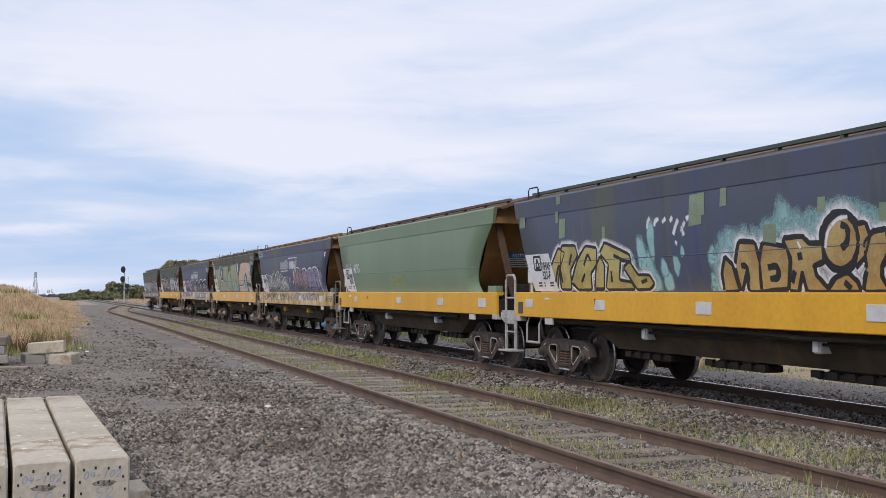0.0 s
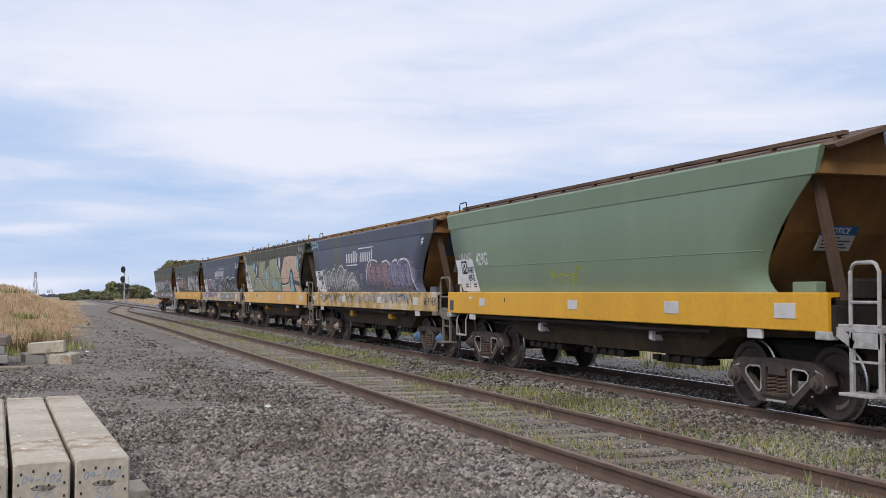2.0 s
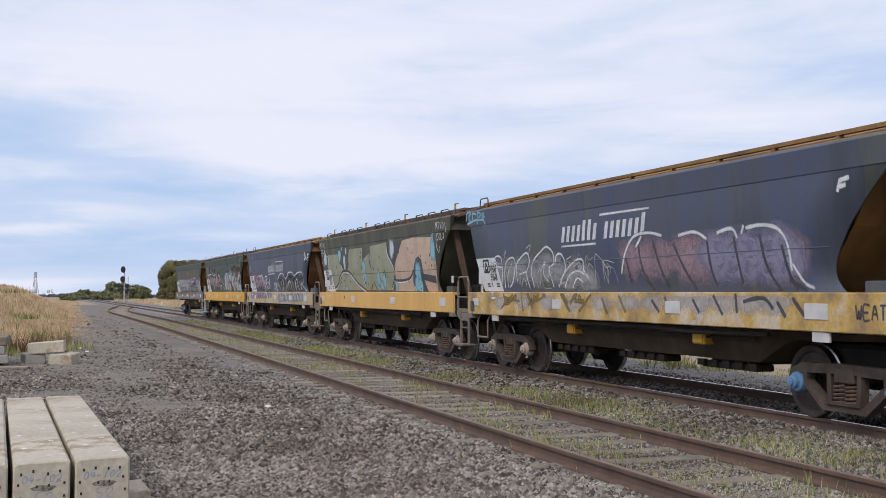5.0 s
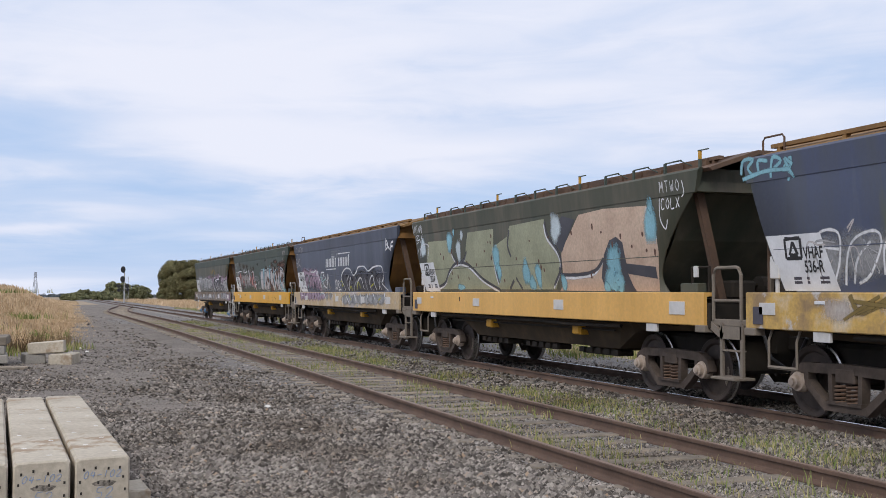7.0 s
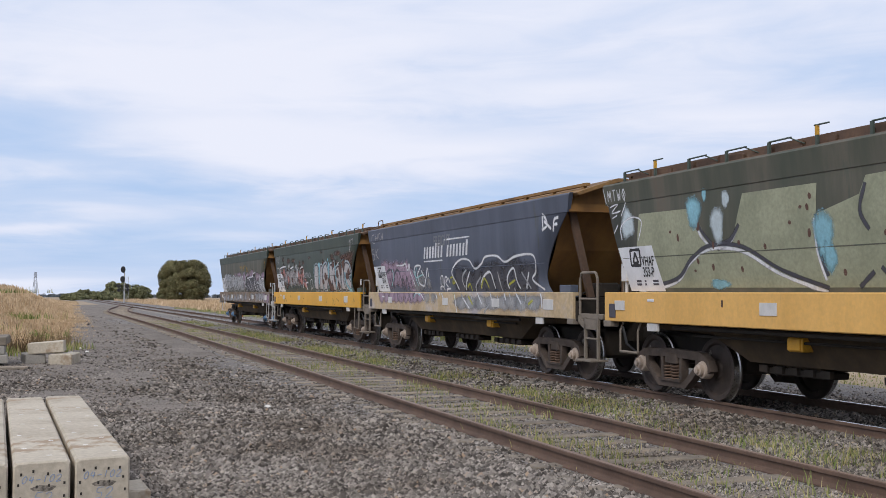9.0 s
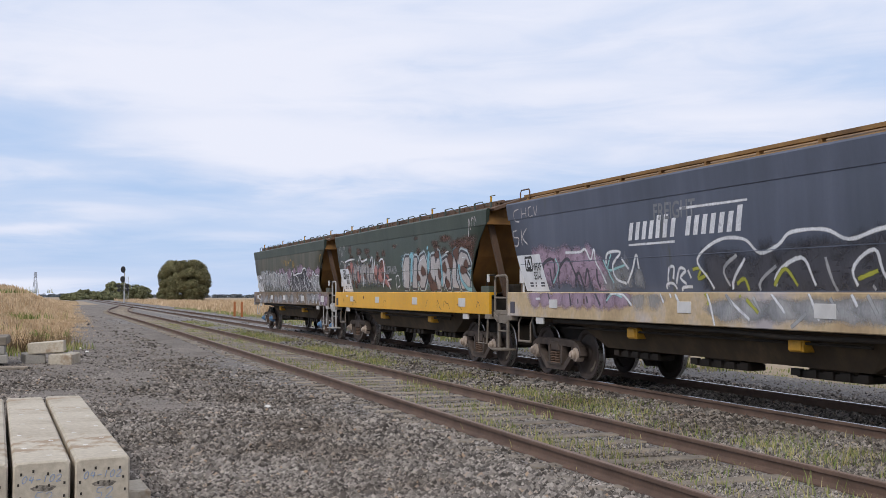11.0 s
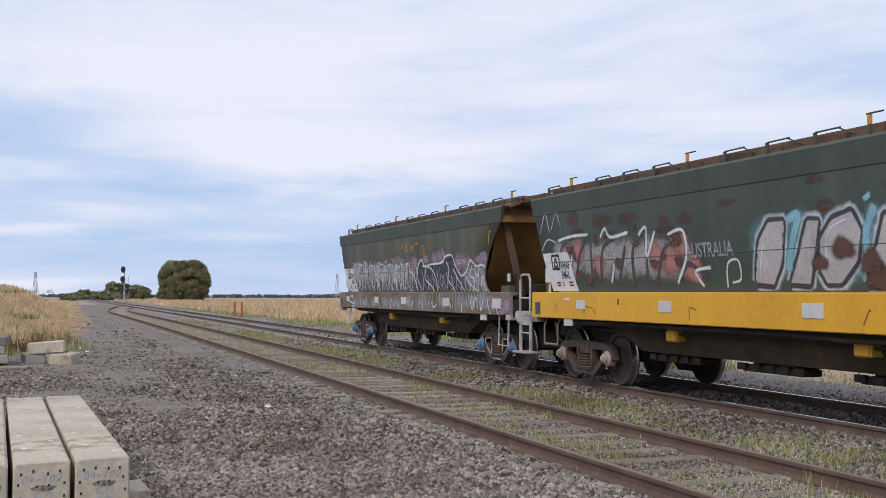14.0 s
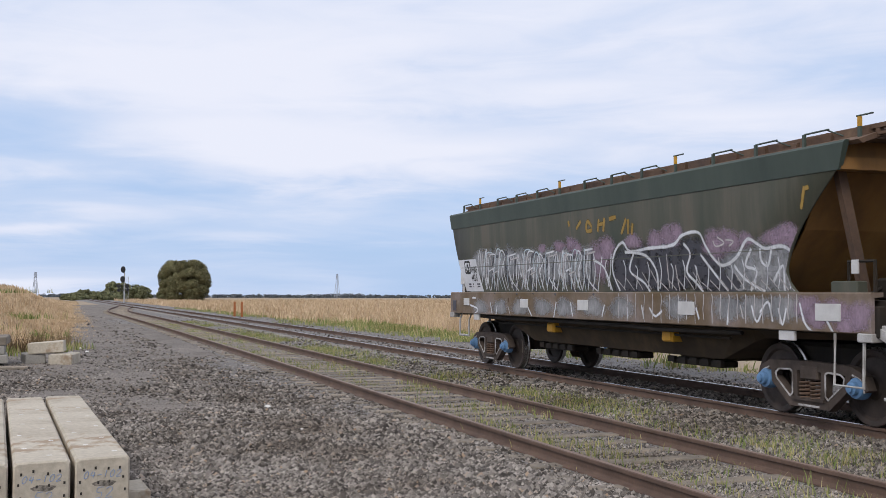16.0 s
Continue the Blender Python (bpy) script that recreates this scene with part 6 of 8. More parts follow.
    for q in [[(1.34, 3.13), (1.38, 2.96), (1.5, 3.14)], [(0.45, 2.73), (0.27, 2.71), (0.31, 2.61), (0.53, 2.58), (0.46, 2.44), (0.24, 2.46)], [(0.67, 2.75), (0.68, 2.44)], [(0.93, 2.75), (0.72, 2.59), (0.94, 2.45)]]:
        p.ribbon(q, 0.028, "spray_pale", 3)
    p.done(ws[4], "mauve, charcoal and white sprayed graffiti across side and sill")
    lettering_bars(ws[4], h, 4.89, 8.04, 2.35, 0.27)
    part("writing", on_side(text_mesh("FREIGHT", 0.34, M["spray_ghost"], 0.006), h - 5.529, 2.62, 0.0045, 0.86), None, ws[4], "ghost of older lettering")
    # dark green wagon with a rose piece and a grey one, rust breaking through
    p = Paint(h, 16)
    for _ in range(22):
        p.haze(p.rnd.uniform(1.6, 12.0), p.rnd.uniform(2.3, 2.9), p.rnd.uniform(0.12, 0.4), p.rnd.uniform(0.06, 0.17), "spray_rust", 0, 0.6)
    for s, z, a, b in ((1.2, 2.12, 0.5, 0.36), (1.75, 2.11, 0.5, 0.36), (2.28, 2.1, 0.5, 0.36), (2.79, 2.09, 0.5, 0.36), (3.28, 2.08, 0.5, 0.36), (3.75, 2.07, 0.5, 0.36), (4.2, 2.06, 0.5, 0.36), (4.63, 2.05, 0.5, 0.36), (5.05, 2.04, 0.5, 0.36),):
        p.haze(s, z, a, b, "spray_pale", 0, 0.85)
    for s, z, a, b in ((1.32, 2.14, 0.3, 0.2), (1.87, 2.25, 0.25, 0.25), (2.59, 2, 0.25, 0.2), (4.5, 2.07, 0.25, 0.25), (4.9, 2.01, 0.3, 0.25), (5.45, 1.86, 0.35, 0.2), (5.24, 2.22, 0.25, 0.2),):
        p.haze(s, z, a, b, "spray_rose", 1, 0.95)
    for q in [[(0.83, 1.71), (1.23, 2.33), (1.64, 2.51)], [(1.61, 1.64), (1.92, 2.19), (2.34, 2.42), (2.25, 1.64)], [(2.59, 1.64), (2.77, 2.23), (3.22, 2.45)], [(3.21, 1.69), (3.56, 2.27)], [(3.72, 1.63), (3.79, 2.2), (4.2, 2.42), (4.14, 1.69)]]:
        p.ribbon(q, 0.07, "spray_char", 2.6)
    for q in [[(4.4, 1.63), (4.73, 2.18), (5.12, 2.27)], [(5.08, 1.74), (5.38, 1.95), (5.82, 1.73)]]:
        p.ribbon(q, 0.07, "spray_char", 2.6)
    for q in [[(1.11, 2.46), (1.68, 2.51), (2.28, 2.51)], [(2.72, 2.44), (2.91, 2.58), (3.08, 2.43), (3.67, 2.48)], [(4, 2.42), (4.25, 2.52), (4.2, 2.08), (4.51, 2.46)], [(4.87, 2.39), (5.29, 2.43), (5.33, 2.06), (5, 1.68)], [(1.31, 1.77), (1.64, 2.2)]]:
        p.ribbon(q, 0.055, "spray_white", 3)
    for q in [[(2.95, 1.7), (3.19, 2.1)], [(5.93, 1.89), (5.52, 1.84), (5.69, 1.63)]]:
        p.ribbon(q, 0.055, "spray_white", 3)
    for s, z, a, b in ((7.25, 2.11, 0.42, 0.46), (7.65, 2.1, 0.42, 0.46), (8.08, 2.09, 0.42, 0.46), (8.48, 2.08, 0.42, 0.46), (8.87, 2.07, 0.42, 0.46), (9.25, 2.06, 0.42, 0.46), (9.61, 2.05, 0.42, 0.46), (9.96, 2.04, 0.42, 0.46), (10.29, 2.03, 0.42, 0.46), (10.61, 2.02, 0.42, 0.46), (10.92, 2.01, 0.42, 0.46), (11.22, 2, 0.42, 0.46),):
        p.haze(s, z, a, b, "spray_sky", 0, 0.5)
    for s, z, a, b in ((11.51, 2, 0.42, 0.46), (11.77, 1.99, 0.42, 0.46),):
        p.haze(s, z, a, b, "spray_sky", 0, 0.5)
    for q in [[(6.91, 1.64), (7.1, 2.21), (7.33, 2.44), (7.68, 2.44), (7.55, 1.91), (7.31, 1.62)], [(7.62, 1.64), (7.88, 2), (8.11, 2.42), (8.35, 2.4), (8.21, 1.99), (8.04, 1.62)], [(8.24, 1.81), (8.31, 2.18), (8.56, 2.4), (8.92, 2.48), (9.07, 2.24), (8.94, 1.89), (8.61, 1.64), (8.34, 1.64)], [(9.02, 1.6), (9.31, 2.14), (9.43, 2.4), (9.69, 2.41), (9.72, 2.22), (10.01, 2.51), (10.03, 2.21), (9.82, 1.6), (9.54, 1.6), (9.59, 1.96), (9.32, 1.6)], [(9.99, 1.6), (10.18, 2.28), (10.52, 2.35), (10.7, 2.25), (10.55, 1.6), (10.29, 1.6), (10.37, 1.94)]]:
        p.letter(q, "spray_pale", "spray_char", "spray_ice", 0.08, 0.17, 1.5 + p.n * 0.004)
    for q in [[(10.68, 1.61), (10.85, 2.26), (11.06, 2.39), (11.14, 2.17), (11, 1.85), (11.14, 1.61)], [(11.19, 2.28), (11.51, 2.45), (11.87, 2.38), (12.07, 2.13), (11.71, 2.1), (11.56, 2.06), (11.89, 1.84), (11.77, 1.61), (11.25, 1.61), (11.23, 1.93)]]:
        p.letter(q, "spray_pale", "spray_char", "spray_ice", 0.08, 0.17, 1.5 + p.n * 0.004)
    for q in [[(7.73, 2.43), (7.95, 2.47), (7.81, 2.19), (7.65, 1.81)], [(9.3, 2.5), (9.14, 2.24), (9.11, 1.97)], [(10.04, 2.46), (10.11, 2.12), (9.96, 1.7)], [(10.92, 2.33), (11.04, 2.46), (11.2, 2.5)], [(11.29, 2.16), (11.33, 1.85), (11.58, 1.65), (11.88, 1.59)]]:
        p.ribbon(q, 0.12, "spray_sky", 3)
    for q in [[(9.2, 2.57), (9.17, 2.63)]]:
        p.ribbon(q, 0.12, "spray_sky", 3)
    for q in [[(7.03, 1.72), (7.18, 2.16)], [(8.39, 1.9), (8.49, 2.26), (8.83, 2.38)], [(9.43, 1.7), (9.5, 2.18)], [(10.16, 1.7), (10.26, 2.2)], [(10.8, 1.69), (10.96, 2.17)]]:
        p.ribbon(q, 0.035, "spray_white", 3.4)
    for q in [[(11.52, 2.31), (11.78, 2.31)], [(6.27, 1.61), (6.35, 1.93), (6.6, 1.97), (6.61, 1.73), (6.4, 1.68)], [(10.47, 2.45), (10.7, 2.47)]]:
        p.ribbon(q, 0.035, "spray_white", 3.4)
    for _ in range(14):
        p.haze(p.rnd.uniform(1.5, 5.2), p.rnd.uniform(1.7, 2.3), p.rnd.uniform(0.08, 0.16), p.rnd.uniform(0.05, 0.12), "spray_rust", 4.5, 1.0)
    for s, z, a, b in ((8.71, 2.05, 0.2, 0.13), (8.27, 1.9, 0.16, 0.1), (9.32, 1.7, 0.3, 0.16), (9.86, 2.42, 0.2, 0.1), (10.31, 2.11, 0.16, 0.14), (10.76, 2.26, 0.2, 0.2), (11.18, 2.4, 0.22, 0.16), (11.55, 2.03, 0.24, 0.1), (11.76, 2.16, 0.16, 0.1), (9.9, 1.96, 0.12, 0.14), (9.16, 1.88, 0.18, 0.16), (10.37, 1.74, 0.16, 0.12),):
        p.haze(s, z, a * 1.1, b * 1.1, "spray_rust", 4.6, 1.15)
    for s, z, a, b in ((11.9, 2.59, 0.8, 0.22), (12.06, 2.28, 0.4, 0.25), (11.47, 2.54, 0.5, 0.2), (11.03, 2.61, 0.35, 0.12), (10.57, 2.76, 0.4, 0.1),):
        p.haze(s, z, a, b, "spray_rust", 0, 0.7)
    for q in [[(12.02, 2.74), (12.09, 3.03), (12.15, 3.1), (12.16, 2.88)], [(12.23, 2.94), (12.32, 3.12), (12.42, 3.09)], [(12.42, 2.94), (12.48, 3.14), (12.56, 3.02)], [(0.35, 2.61), (0.57, 2.96), (0.75, 2.62)], [(0.83, 2.66), (1.04, 2.96), (1.19, 2.73)]]:
        p.ribbon(q, 0.03, "spray_pale", 4)
    for q in [[(0.36, 2.29), (0.65, 2.49), (0.99, 2.43)]]:
        p.ribbon(q, 0.03, "spray_pale", 4)
    p.scrawl(0.9, 12.6, 1.16, 1.36, 9, 0.012, ["spray_rust", "spray_char"], 3)
    p.done(ws[5], "rose, grey and white sprayed graffiti with rust patches")
    part("writing", on_side(text_mesh("AUSTRALIA", 0.28, M["spray_grey"], 0.004), h - 5.1701, 2.04, 0.005, 0.8), None, ws[5], "faded white lettering")
    # last wagon: white outlined pieces over grey and charcoal, running down over the sill
    h = SPECS[6]["half"]
    p = Paint(h, 17)
    for s, z, a, b in ((1.69, 2.13, 0.5, 0.36), (2.27, 2.12, 0.5, 0.36), (2.83, 2.11, 0.5, 0.36), (3.39, 2.1, 0.5, 0.36), (3.93, 2.08, 0.5, 0.36), (4.44, 2.07, 0.5, 0.36), (4.93, 2.06, 0.5, 0.36), (5.42, 2.05, 0.5, 0.36), (5.89, 2.04, 0.5, 0.36), (6.34, 2.03, 0.5, 0.36), (6.77, 2.02, 0.5, 0.36),):
        p.haze(s, z, a, b, "spray_grey", 0, 0.85)
    for s, z, a, b in ((1.85, 1.23, 0.5, 0.2), (2.96, 1.24, 0.5, 0.2), (3.97, 1.25, 0.5, 0.2), (5.03, 1.27, 0.5, 0.2), (6, 1.28, 0.5, 0.2), (7.09, 1.3, 0.5, 0.2), (8.07, 1.31, 0.5, 0.2), (9.78, 1.33, 0.5, 0.2), (11.06, 1.35, 0.5, 0.2), (11.7, 1.36, 0.5, 0.2), (12.29, 1.36, 0.5, 0.2),):
        p.haze(s, z, a, b, "spray_grey", 0, 0.7)
    for s, z, a, b in ((8.05, 1.88, 0.42, 0.42), (8.4, 1.83, 0.42, 0.42), (8.76, 1.87, 0.42, 0.42), (9.11, 1.91, 0.42, 0.42), (9.43, 1.9, 0.42, 0.42), (9.76, 1.93, 0.42, 0.42), (10.07, 1.97, 0.42, 0.42), (10.3, 1.84, 0.42, 0.42), (10.52, 1.72, 0.42, 0.42), (10.8, 1.68, 0.42, 0.42), (7.93, 1.71, 0.42, 0.42), (9.27, 1.78, 0.42, 0.42),):
        p.haze(s, z, a, b, "spray_char", 1, 1.15)
    for s, z, a, b in ((11.12, 1.83, 0.4, 0.4), (11.33, 1.83, 0.4, 0.4), (11.55, 1.82, 0.4, 0.4), (11.77, 1.82, 0.4, 0.4), (11.98, 1.82, 0.4, 0.4), (12.17, 1.81, 0.4, 0.4),):
        p.haze(s, z, a, b, "spray_grey", 1, 0.85)
    for s, z, a, b in ((7.21, 2.08, 0.35, 0.4), (7.51, 2.26, 0.3, 0.25), (8.38, 2.33, 0.35, 0.14), (9.08, 2.33, 0.3, 0.16), (9.41, 2.37, 0.3, 0.18), (9.67, 2.39, 0.2, 0.2), (10.73, 2.22, 0.4, 0.22), (11, 2.22, 0.35, 0.2), (10.61, 2.16, 0.3, 0.2), (11.39, 2.23, 0.2, 0.12), (12.03, 2.23, 0.35, 0.14), (12.26, 2.25, 0.35, 0.16),):
        p.haze(s, z, a, b, "spray_mauve", 2, 0.72)
    for s, z, a, b in ((12.43, 2.18, 0.25, 0.2), (5.69, 2.36, 0.3, 0.12), (6.16, 2.38, 0.25, 0.15), (4.95, 2.35, 0.2, 0.1), (12.72, 1.37, 0.3, 0.2), (12.88, 1.27, 0.25, 0.2), (13.43, 1.19, 0.3, 0.18), (13.62, 1.29, 0.25, 0.2), (13.23, 1.34, 0.3, 0.16), (6.37, 2.3, 0.25, 0.16),):
        p.haze(s, z, a, b, "spray_mauve", 2, 0.72)
    for q in [[(1.31, 1.58), (1.73, 2.42), (1.76, 1.87), (2.13, 2.43), (1.89, 1.61)], [(2.61, 2.31), (2.25, 2.27), (2.03, 1.75), (2.07, 1.58)], [(2.16, 1.98), (2.5, 2.05)], [(2.48, 1.58), (2.86, 2.34), (3.11, 2.25), (2.83, 1.95), (2.91, 1.58)], [(3.23, 2.25), (3.67, 2.29)]]:
        p.ribbon(q, 0.036, "spray_white", 3)
    for q in [[(3.43, 2.25), (3.27, 1.85), (3.63, 1.54)], [(3.44, 1.58), (3.79, 2.28), (3.81, 1.85), (4.12, 2.29), (3.93, 1.61)], [(4.55, 2.3), (4.25, 2.27), (4.04, 1.74), (4.08, 1.58)], [(4.15, 1.95), (4.44, 2.01)], [(4.42, 1.58), (4.74, 2.22), (4.95, 2.13), (4.73, 1.92), (4.79, 1.58)]]:
        p.ribbon(q, 0.036, "spray_white", 3)
    for q in [[(5.08, 2.25), (5.46, 2.28)], [(5.25, 2.25), (5.1, 1.83), (5.43, 1.54)], [(5.24, 1.58), (5.55, 2.28), (5.56, 1.83), (5.84, 2.29), (5.66, 1.6)], [(6.18, 2.19), (5.92, 2.16), (5.76, 1.72), (5.78, 1.57)], [(5.85, 1.92), (6.1, 1.97)]]:
        p.ribbon(q, 0.036, "spray_white", 3)
    for q in [[(6.08, 1.57), (6.37, 2.22), (6.55, 2.14), (6.34, 1.89), (6.39, 1.57)], [(6.66, 2.25), (6.99, 2.27)], [(6.81, 2.24), (6.66, 1.81), (6.97, 1.55)]]:
        p.ribbon(q, 0.036, "spray_white", 3)
    for q in [[(2.84, 2.25), (2.49, 2.22), (2.26, 1.7), (2.71, 1.53)], [(3.11, 1.53), (3.09, 2.29), (3.33, 2.2), (3.06, 1.9), (3.52, 1.53)], [(3.65, 2.2), (3.49, 1.81), (3.86, 1.5)], [(4.75, 2.25), (4.45, 2.22), (4.24, 1.69), (4.65, 1.53)], [(4.98, 1.53), (4.93, 2.17), (5.14, 2.09), (4.91, 1.87), (5.33, 1.53)]]:
        p.ribbon(q, 0.05, "spray_char", 2.6)
    for q in [[(5.44, 2.2), (5.28, 1.79), (5.62, 1.5)], [(6.35, 2.14), (6.1, 2.11), (5.92, 1.68), (6.29, 1.54)], [(6.58, 1.54), (6.54, 2.18), (6.71, 2.1), (6.5, 1.85), (6.88, 1.54)], [(6.97, 2.2), (6.82, 1.77), (7.13, 1.51)]]:
        p.ribbon(q, 0.05, "spray_char", 2.6)
    for q in [[(2.43, 2.35), (2.07, 2.31), (1.85, 1.79), (1.89, 1.61)], [(2.31, 1.61), (2.69, 2.38), (2.94, 2.29), (2.66, 1.99), (2.74, 1.61)], [(3.27, 2.29), (3.11, 1.89), (3.09, 1.58)], [(4.4, 2.34), (4.1, 2.3), (3.89, 1.77), (3.93, 1.61)], [(4.28, 1.61), (4.59, 2.26), (4.8, 2.17), (4.58, 1.95), (4.65, 1.61)]]:
        p.ribbon(q, 0.026, "spray_ice", 3.2)
    for q in [[(5.11, 2.28), (4.96, 1.86), (4.94, 1.58)], [(6.06, 2.22), (5.79, 2.19), (5.63, 1.75), (5.66, 1.6)], [(5.96, 1.6), (6.24, 2.25), (6.42, 2.17), (6.22, 1.92), (6.27, 1.6)], [(6.69, 2.28), (6.54, 1.84), (6.52, 1.57)]]:
        p.ribbon(q, 0.026, "spray_ice", 3.2)
    for q in [[(1.54, 1.64), (1.84, 1.99), (1.87, 2.32)], [(1.83, 1.61), (2.13, 1.98), (2.12, 2.24)], [(2.11, 1.59), (2.41, 1.98), (2.62, 2.35)], [(2.38, 1.57), (2.69, 1.97), (2.85, 2.28)], [(3.05, 1.54), (2.96, 1.97), (3.07, 2.2)]]:
        p.ribbon(q, 0.03, "spray_white", 3.2)
    for q in [[(3.32, 1.52), (3.23, 1.97), (3.34, 2.32)], [(3.24, 1.64), (3.49, 1.96), (3.55, 2.25)], [(3.49, 1.62), (3.74, 1.96), (3.76, 2.17)], [(3.73, 1.6), (3.99, 1.95), (4.01, 2.29)], [(3.97, 1.58), (4.24, 1.95), (4.4, 2.21)]]:
        p.ribbon(q, 0.03, "spray_white", 3.2)
    for q in [[(4.2, 1.55), (4.47, 1.94), (4.59, 2.14)], [(4.8, 1.53), (4.71, 1.94), (4.83, 2.25)], [(4.72, 1.65), (4.94, 1.94), (5.01, 2.18)], [(4.94, 1.63), (5.16, 1.93), (5.19, 2.12)], [(5.15, 1.61), (5.38, 1.93), (5.42, 2.22)]]:
        p.ribbon(q, 0.03, "spray_white", 3.2)
    for q in [[(5.36, 1.59), (5.6, 1.92), (5.59, 2.15)], [(5.57, 1.57), (5.81, 1.92), (5.97, 2.25)], [(6.11, 1.55), (6.01, 1.92), (6.14, 2.19)], [(6.32, 1.53), (6.22, 1.91), (6.3, 2.13)], [(6.22, 1.63), (6.41, 1.91), (6.5, 2.23)]]:
        p.ribbon(q, 0.03, "spray_white", 3.2)
    for q in [[(6.41, 1.61), (6.61, 1.91), (6.66, 2.16)], [(6.6, 1.59), (6.8, 1.9), (6.82, 2.1)], [(6.78, 1.57), (6.99, 1.9), (7.01, 2.2)], [(6.96, 1.56), (7.17, 1.9), (7.3, 2.13)], [(7.46, 1.54), (7.35, 1.89), (7.45, 2.08)]]:
        p.ribbon(q, 0.03, "spray_white", 3.2)
    for q in [[(7.36, 1.64), (7.53, 1.89), (7.63, 2.17)]]:
        p.ribbon(q, 0.03, "spray_white", 3.2)
    for q in [[(1.88, 1.51), (1.88, 2.34), (1.89, 1.8), (2.27, 2.35), (2.43, 1.54)], [(2.29, 1.91), (2.63, 1.98)], [(3.36, 2.18), (3.8, 2.22)], [(3.94, 1.51), (3.91, 2.21), (3.92, 1.78), (4.24, 2.22), (4.41, 1.54)], [(4.27, 1.88), (4.55, 1.94)]]:
        p.ribbon(q, 0.035, "spray_pale", 3.3)
    for q in [[(5.19, 2.19), (5.56, 2.22)], [(5.69, 1.52), (5.66, 2.21), (5.65, 1.76), (5.94, 2.22), (6.09, 1.55)], [(5.95, 1.86), (6.19, 1.91)], [(6.76, 2.19), (7.08, 2.22)]]:
        p.ribbon(q, 0.035, "spray_pale", 3.3)
    for q in [[(7.75, 1.57), (7.61, 1.89), (7.75, 2.18), (8.05, 2.33), (8.27, 2.18), (8.85, 2.21), (9.55, 2.23), (9.85, 2.36), (10.27, 2.38), (10.42, 2.2), (10.58, 2.02), (10.8, 1.91), (11.14, 2.01), (11.42, 2.23), (11.63, 2.17), (11.81, 2.1), (12.14, 2.12), (12.35, 2.04)], [(8.09, 2.18), (8.72, 2.11), (9, 1.87), (8.96, 1.57)], [(8.37, 2.14), (8.19, 1.88), (8.57, 1.7), (8.73, 1.53)], [(9.86, 2.24), (10.01, 2.09), (9.86, 1.85), (10.05, 1.69), (10.23, 1.53)], [(10.27, 2.08), (10.53, 1.84), (10.83, 1.57)]]:
        p.ribbon(q, 0.05, "spray_white", 3.4)
    for q in [[(11.06, 1.91), (11.27, 1.72), (11.73, 1.53)], [(11.69, 2.11), (11.68, 1.95), (11.81, 1.89), (11.93, 2.1)], [(12.35, 2.04), (12.23, 1.81), (12.28, 1.57)], [(11.5, 2.11), (11.32, 1.9), (11.55, 1.82), (11.35, 1.57)], [(6.96, 2.09), (7.33, 1.94), (7.49, 1.57)]]:
        p.ribbon(q, 0.05, "spray_white", 3.4)
    for q in [[(11.87, 1.68), (12.12, 1.88), (12.07, 1.57)]]:
        p.ribbon(q, 0.05, "spray_white", 3.4)
    for q in [[(1.24, 1.28), (1.72, 1.19), (1.38, 1.02), (1.85, 1.05)], [(2.43, 1.35), (2.56, 1.06)], [(2.81, 1.29), (2.74, 1.07)], [(4.38, 1.26), (4.62, 1.05)], [(5.64, 1.38), (5.52, 1.07)]]:
        p.ribbon(q, 0.04, "spray_white", 3)
    for q in [[(6.22, 1.38), (6.31, 1.14)], [(8.26, 1.35), (8.29, 1.14)], [(8.72, 1.36), (8.79, 1.15)], [(8.96, 1.32), (9.13, 1.2), (9.33, 1.28)], [(10.26, 1.34), (10.34, 1.18)]]:
        p.ribbon(q, 0.04, "spray_white", 3)
    for q in [[(11.58, 1.39), (11.7, 1.18), (11.85, 1.39)], [(11.76, 1.29), (11.94, 1.43), (12.03, 1.19)], [(12.15, 1.36), (12.23, 1.16), (12.31, 1.36)], [(12.57, 1.43), (12.66, 1.2), (12.82, 1.07)], [(11.06, 1.35), (11.03, 1.12)]]:
        p.ribbon(q, 0.04, "spray_white", 3)
    for q in [[(7.5, 1.35), (7.41, 1.16)], [(13.03, 1.28), (13.18, 1.09)]]:
        p.ribbon(q, 0.04, "spray_white", 3)
    for q in [[(10.74, 2.29), (10.89, 2.21), (10.69, 2.17), (10.62, 2.25)], [(10.93, 2.25), (11.11, 2.22), (10.99, 2.16)], [(10.09, 1.93), (10.17, 1.69)], [(9.36, 2.11), (9.31, 1.61)], [(9.57, 1.94), (9.58, 1.57)]]:
        p.ribbon(q, 0.028, "spray_pale", 3)
    for q in [[(3.4, 1.25), (3.55, 1.03)], [(9.78, 1.37), (9.87, 1.21)], [(10.66, 1.34), (10.68, 1.15)], [(11.33, 1.39), (11.4, 1.21)]]:
        p.ribbon(q, 0.028, "spray_pale", 3)
    for q in [[(6.15, 2.68), (6.12, 2.78)], [(6.42, 2.63), (6.61, 2.75)], [(7.02, 2.63), (6.86, 2.73), (6.81, 2.58), (7.02, 2.57)], [(7.22, 2.54), (7.28, 2.74)], [(7.27, 2.65), (7.43, 2.66)]]:
        p.ribbon(q, 0.07, "spray_mustard", 2)
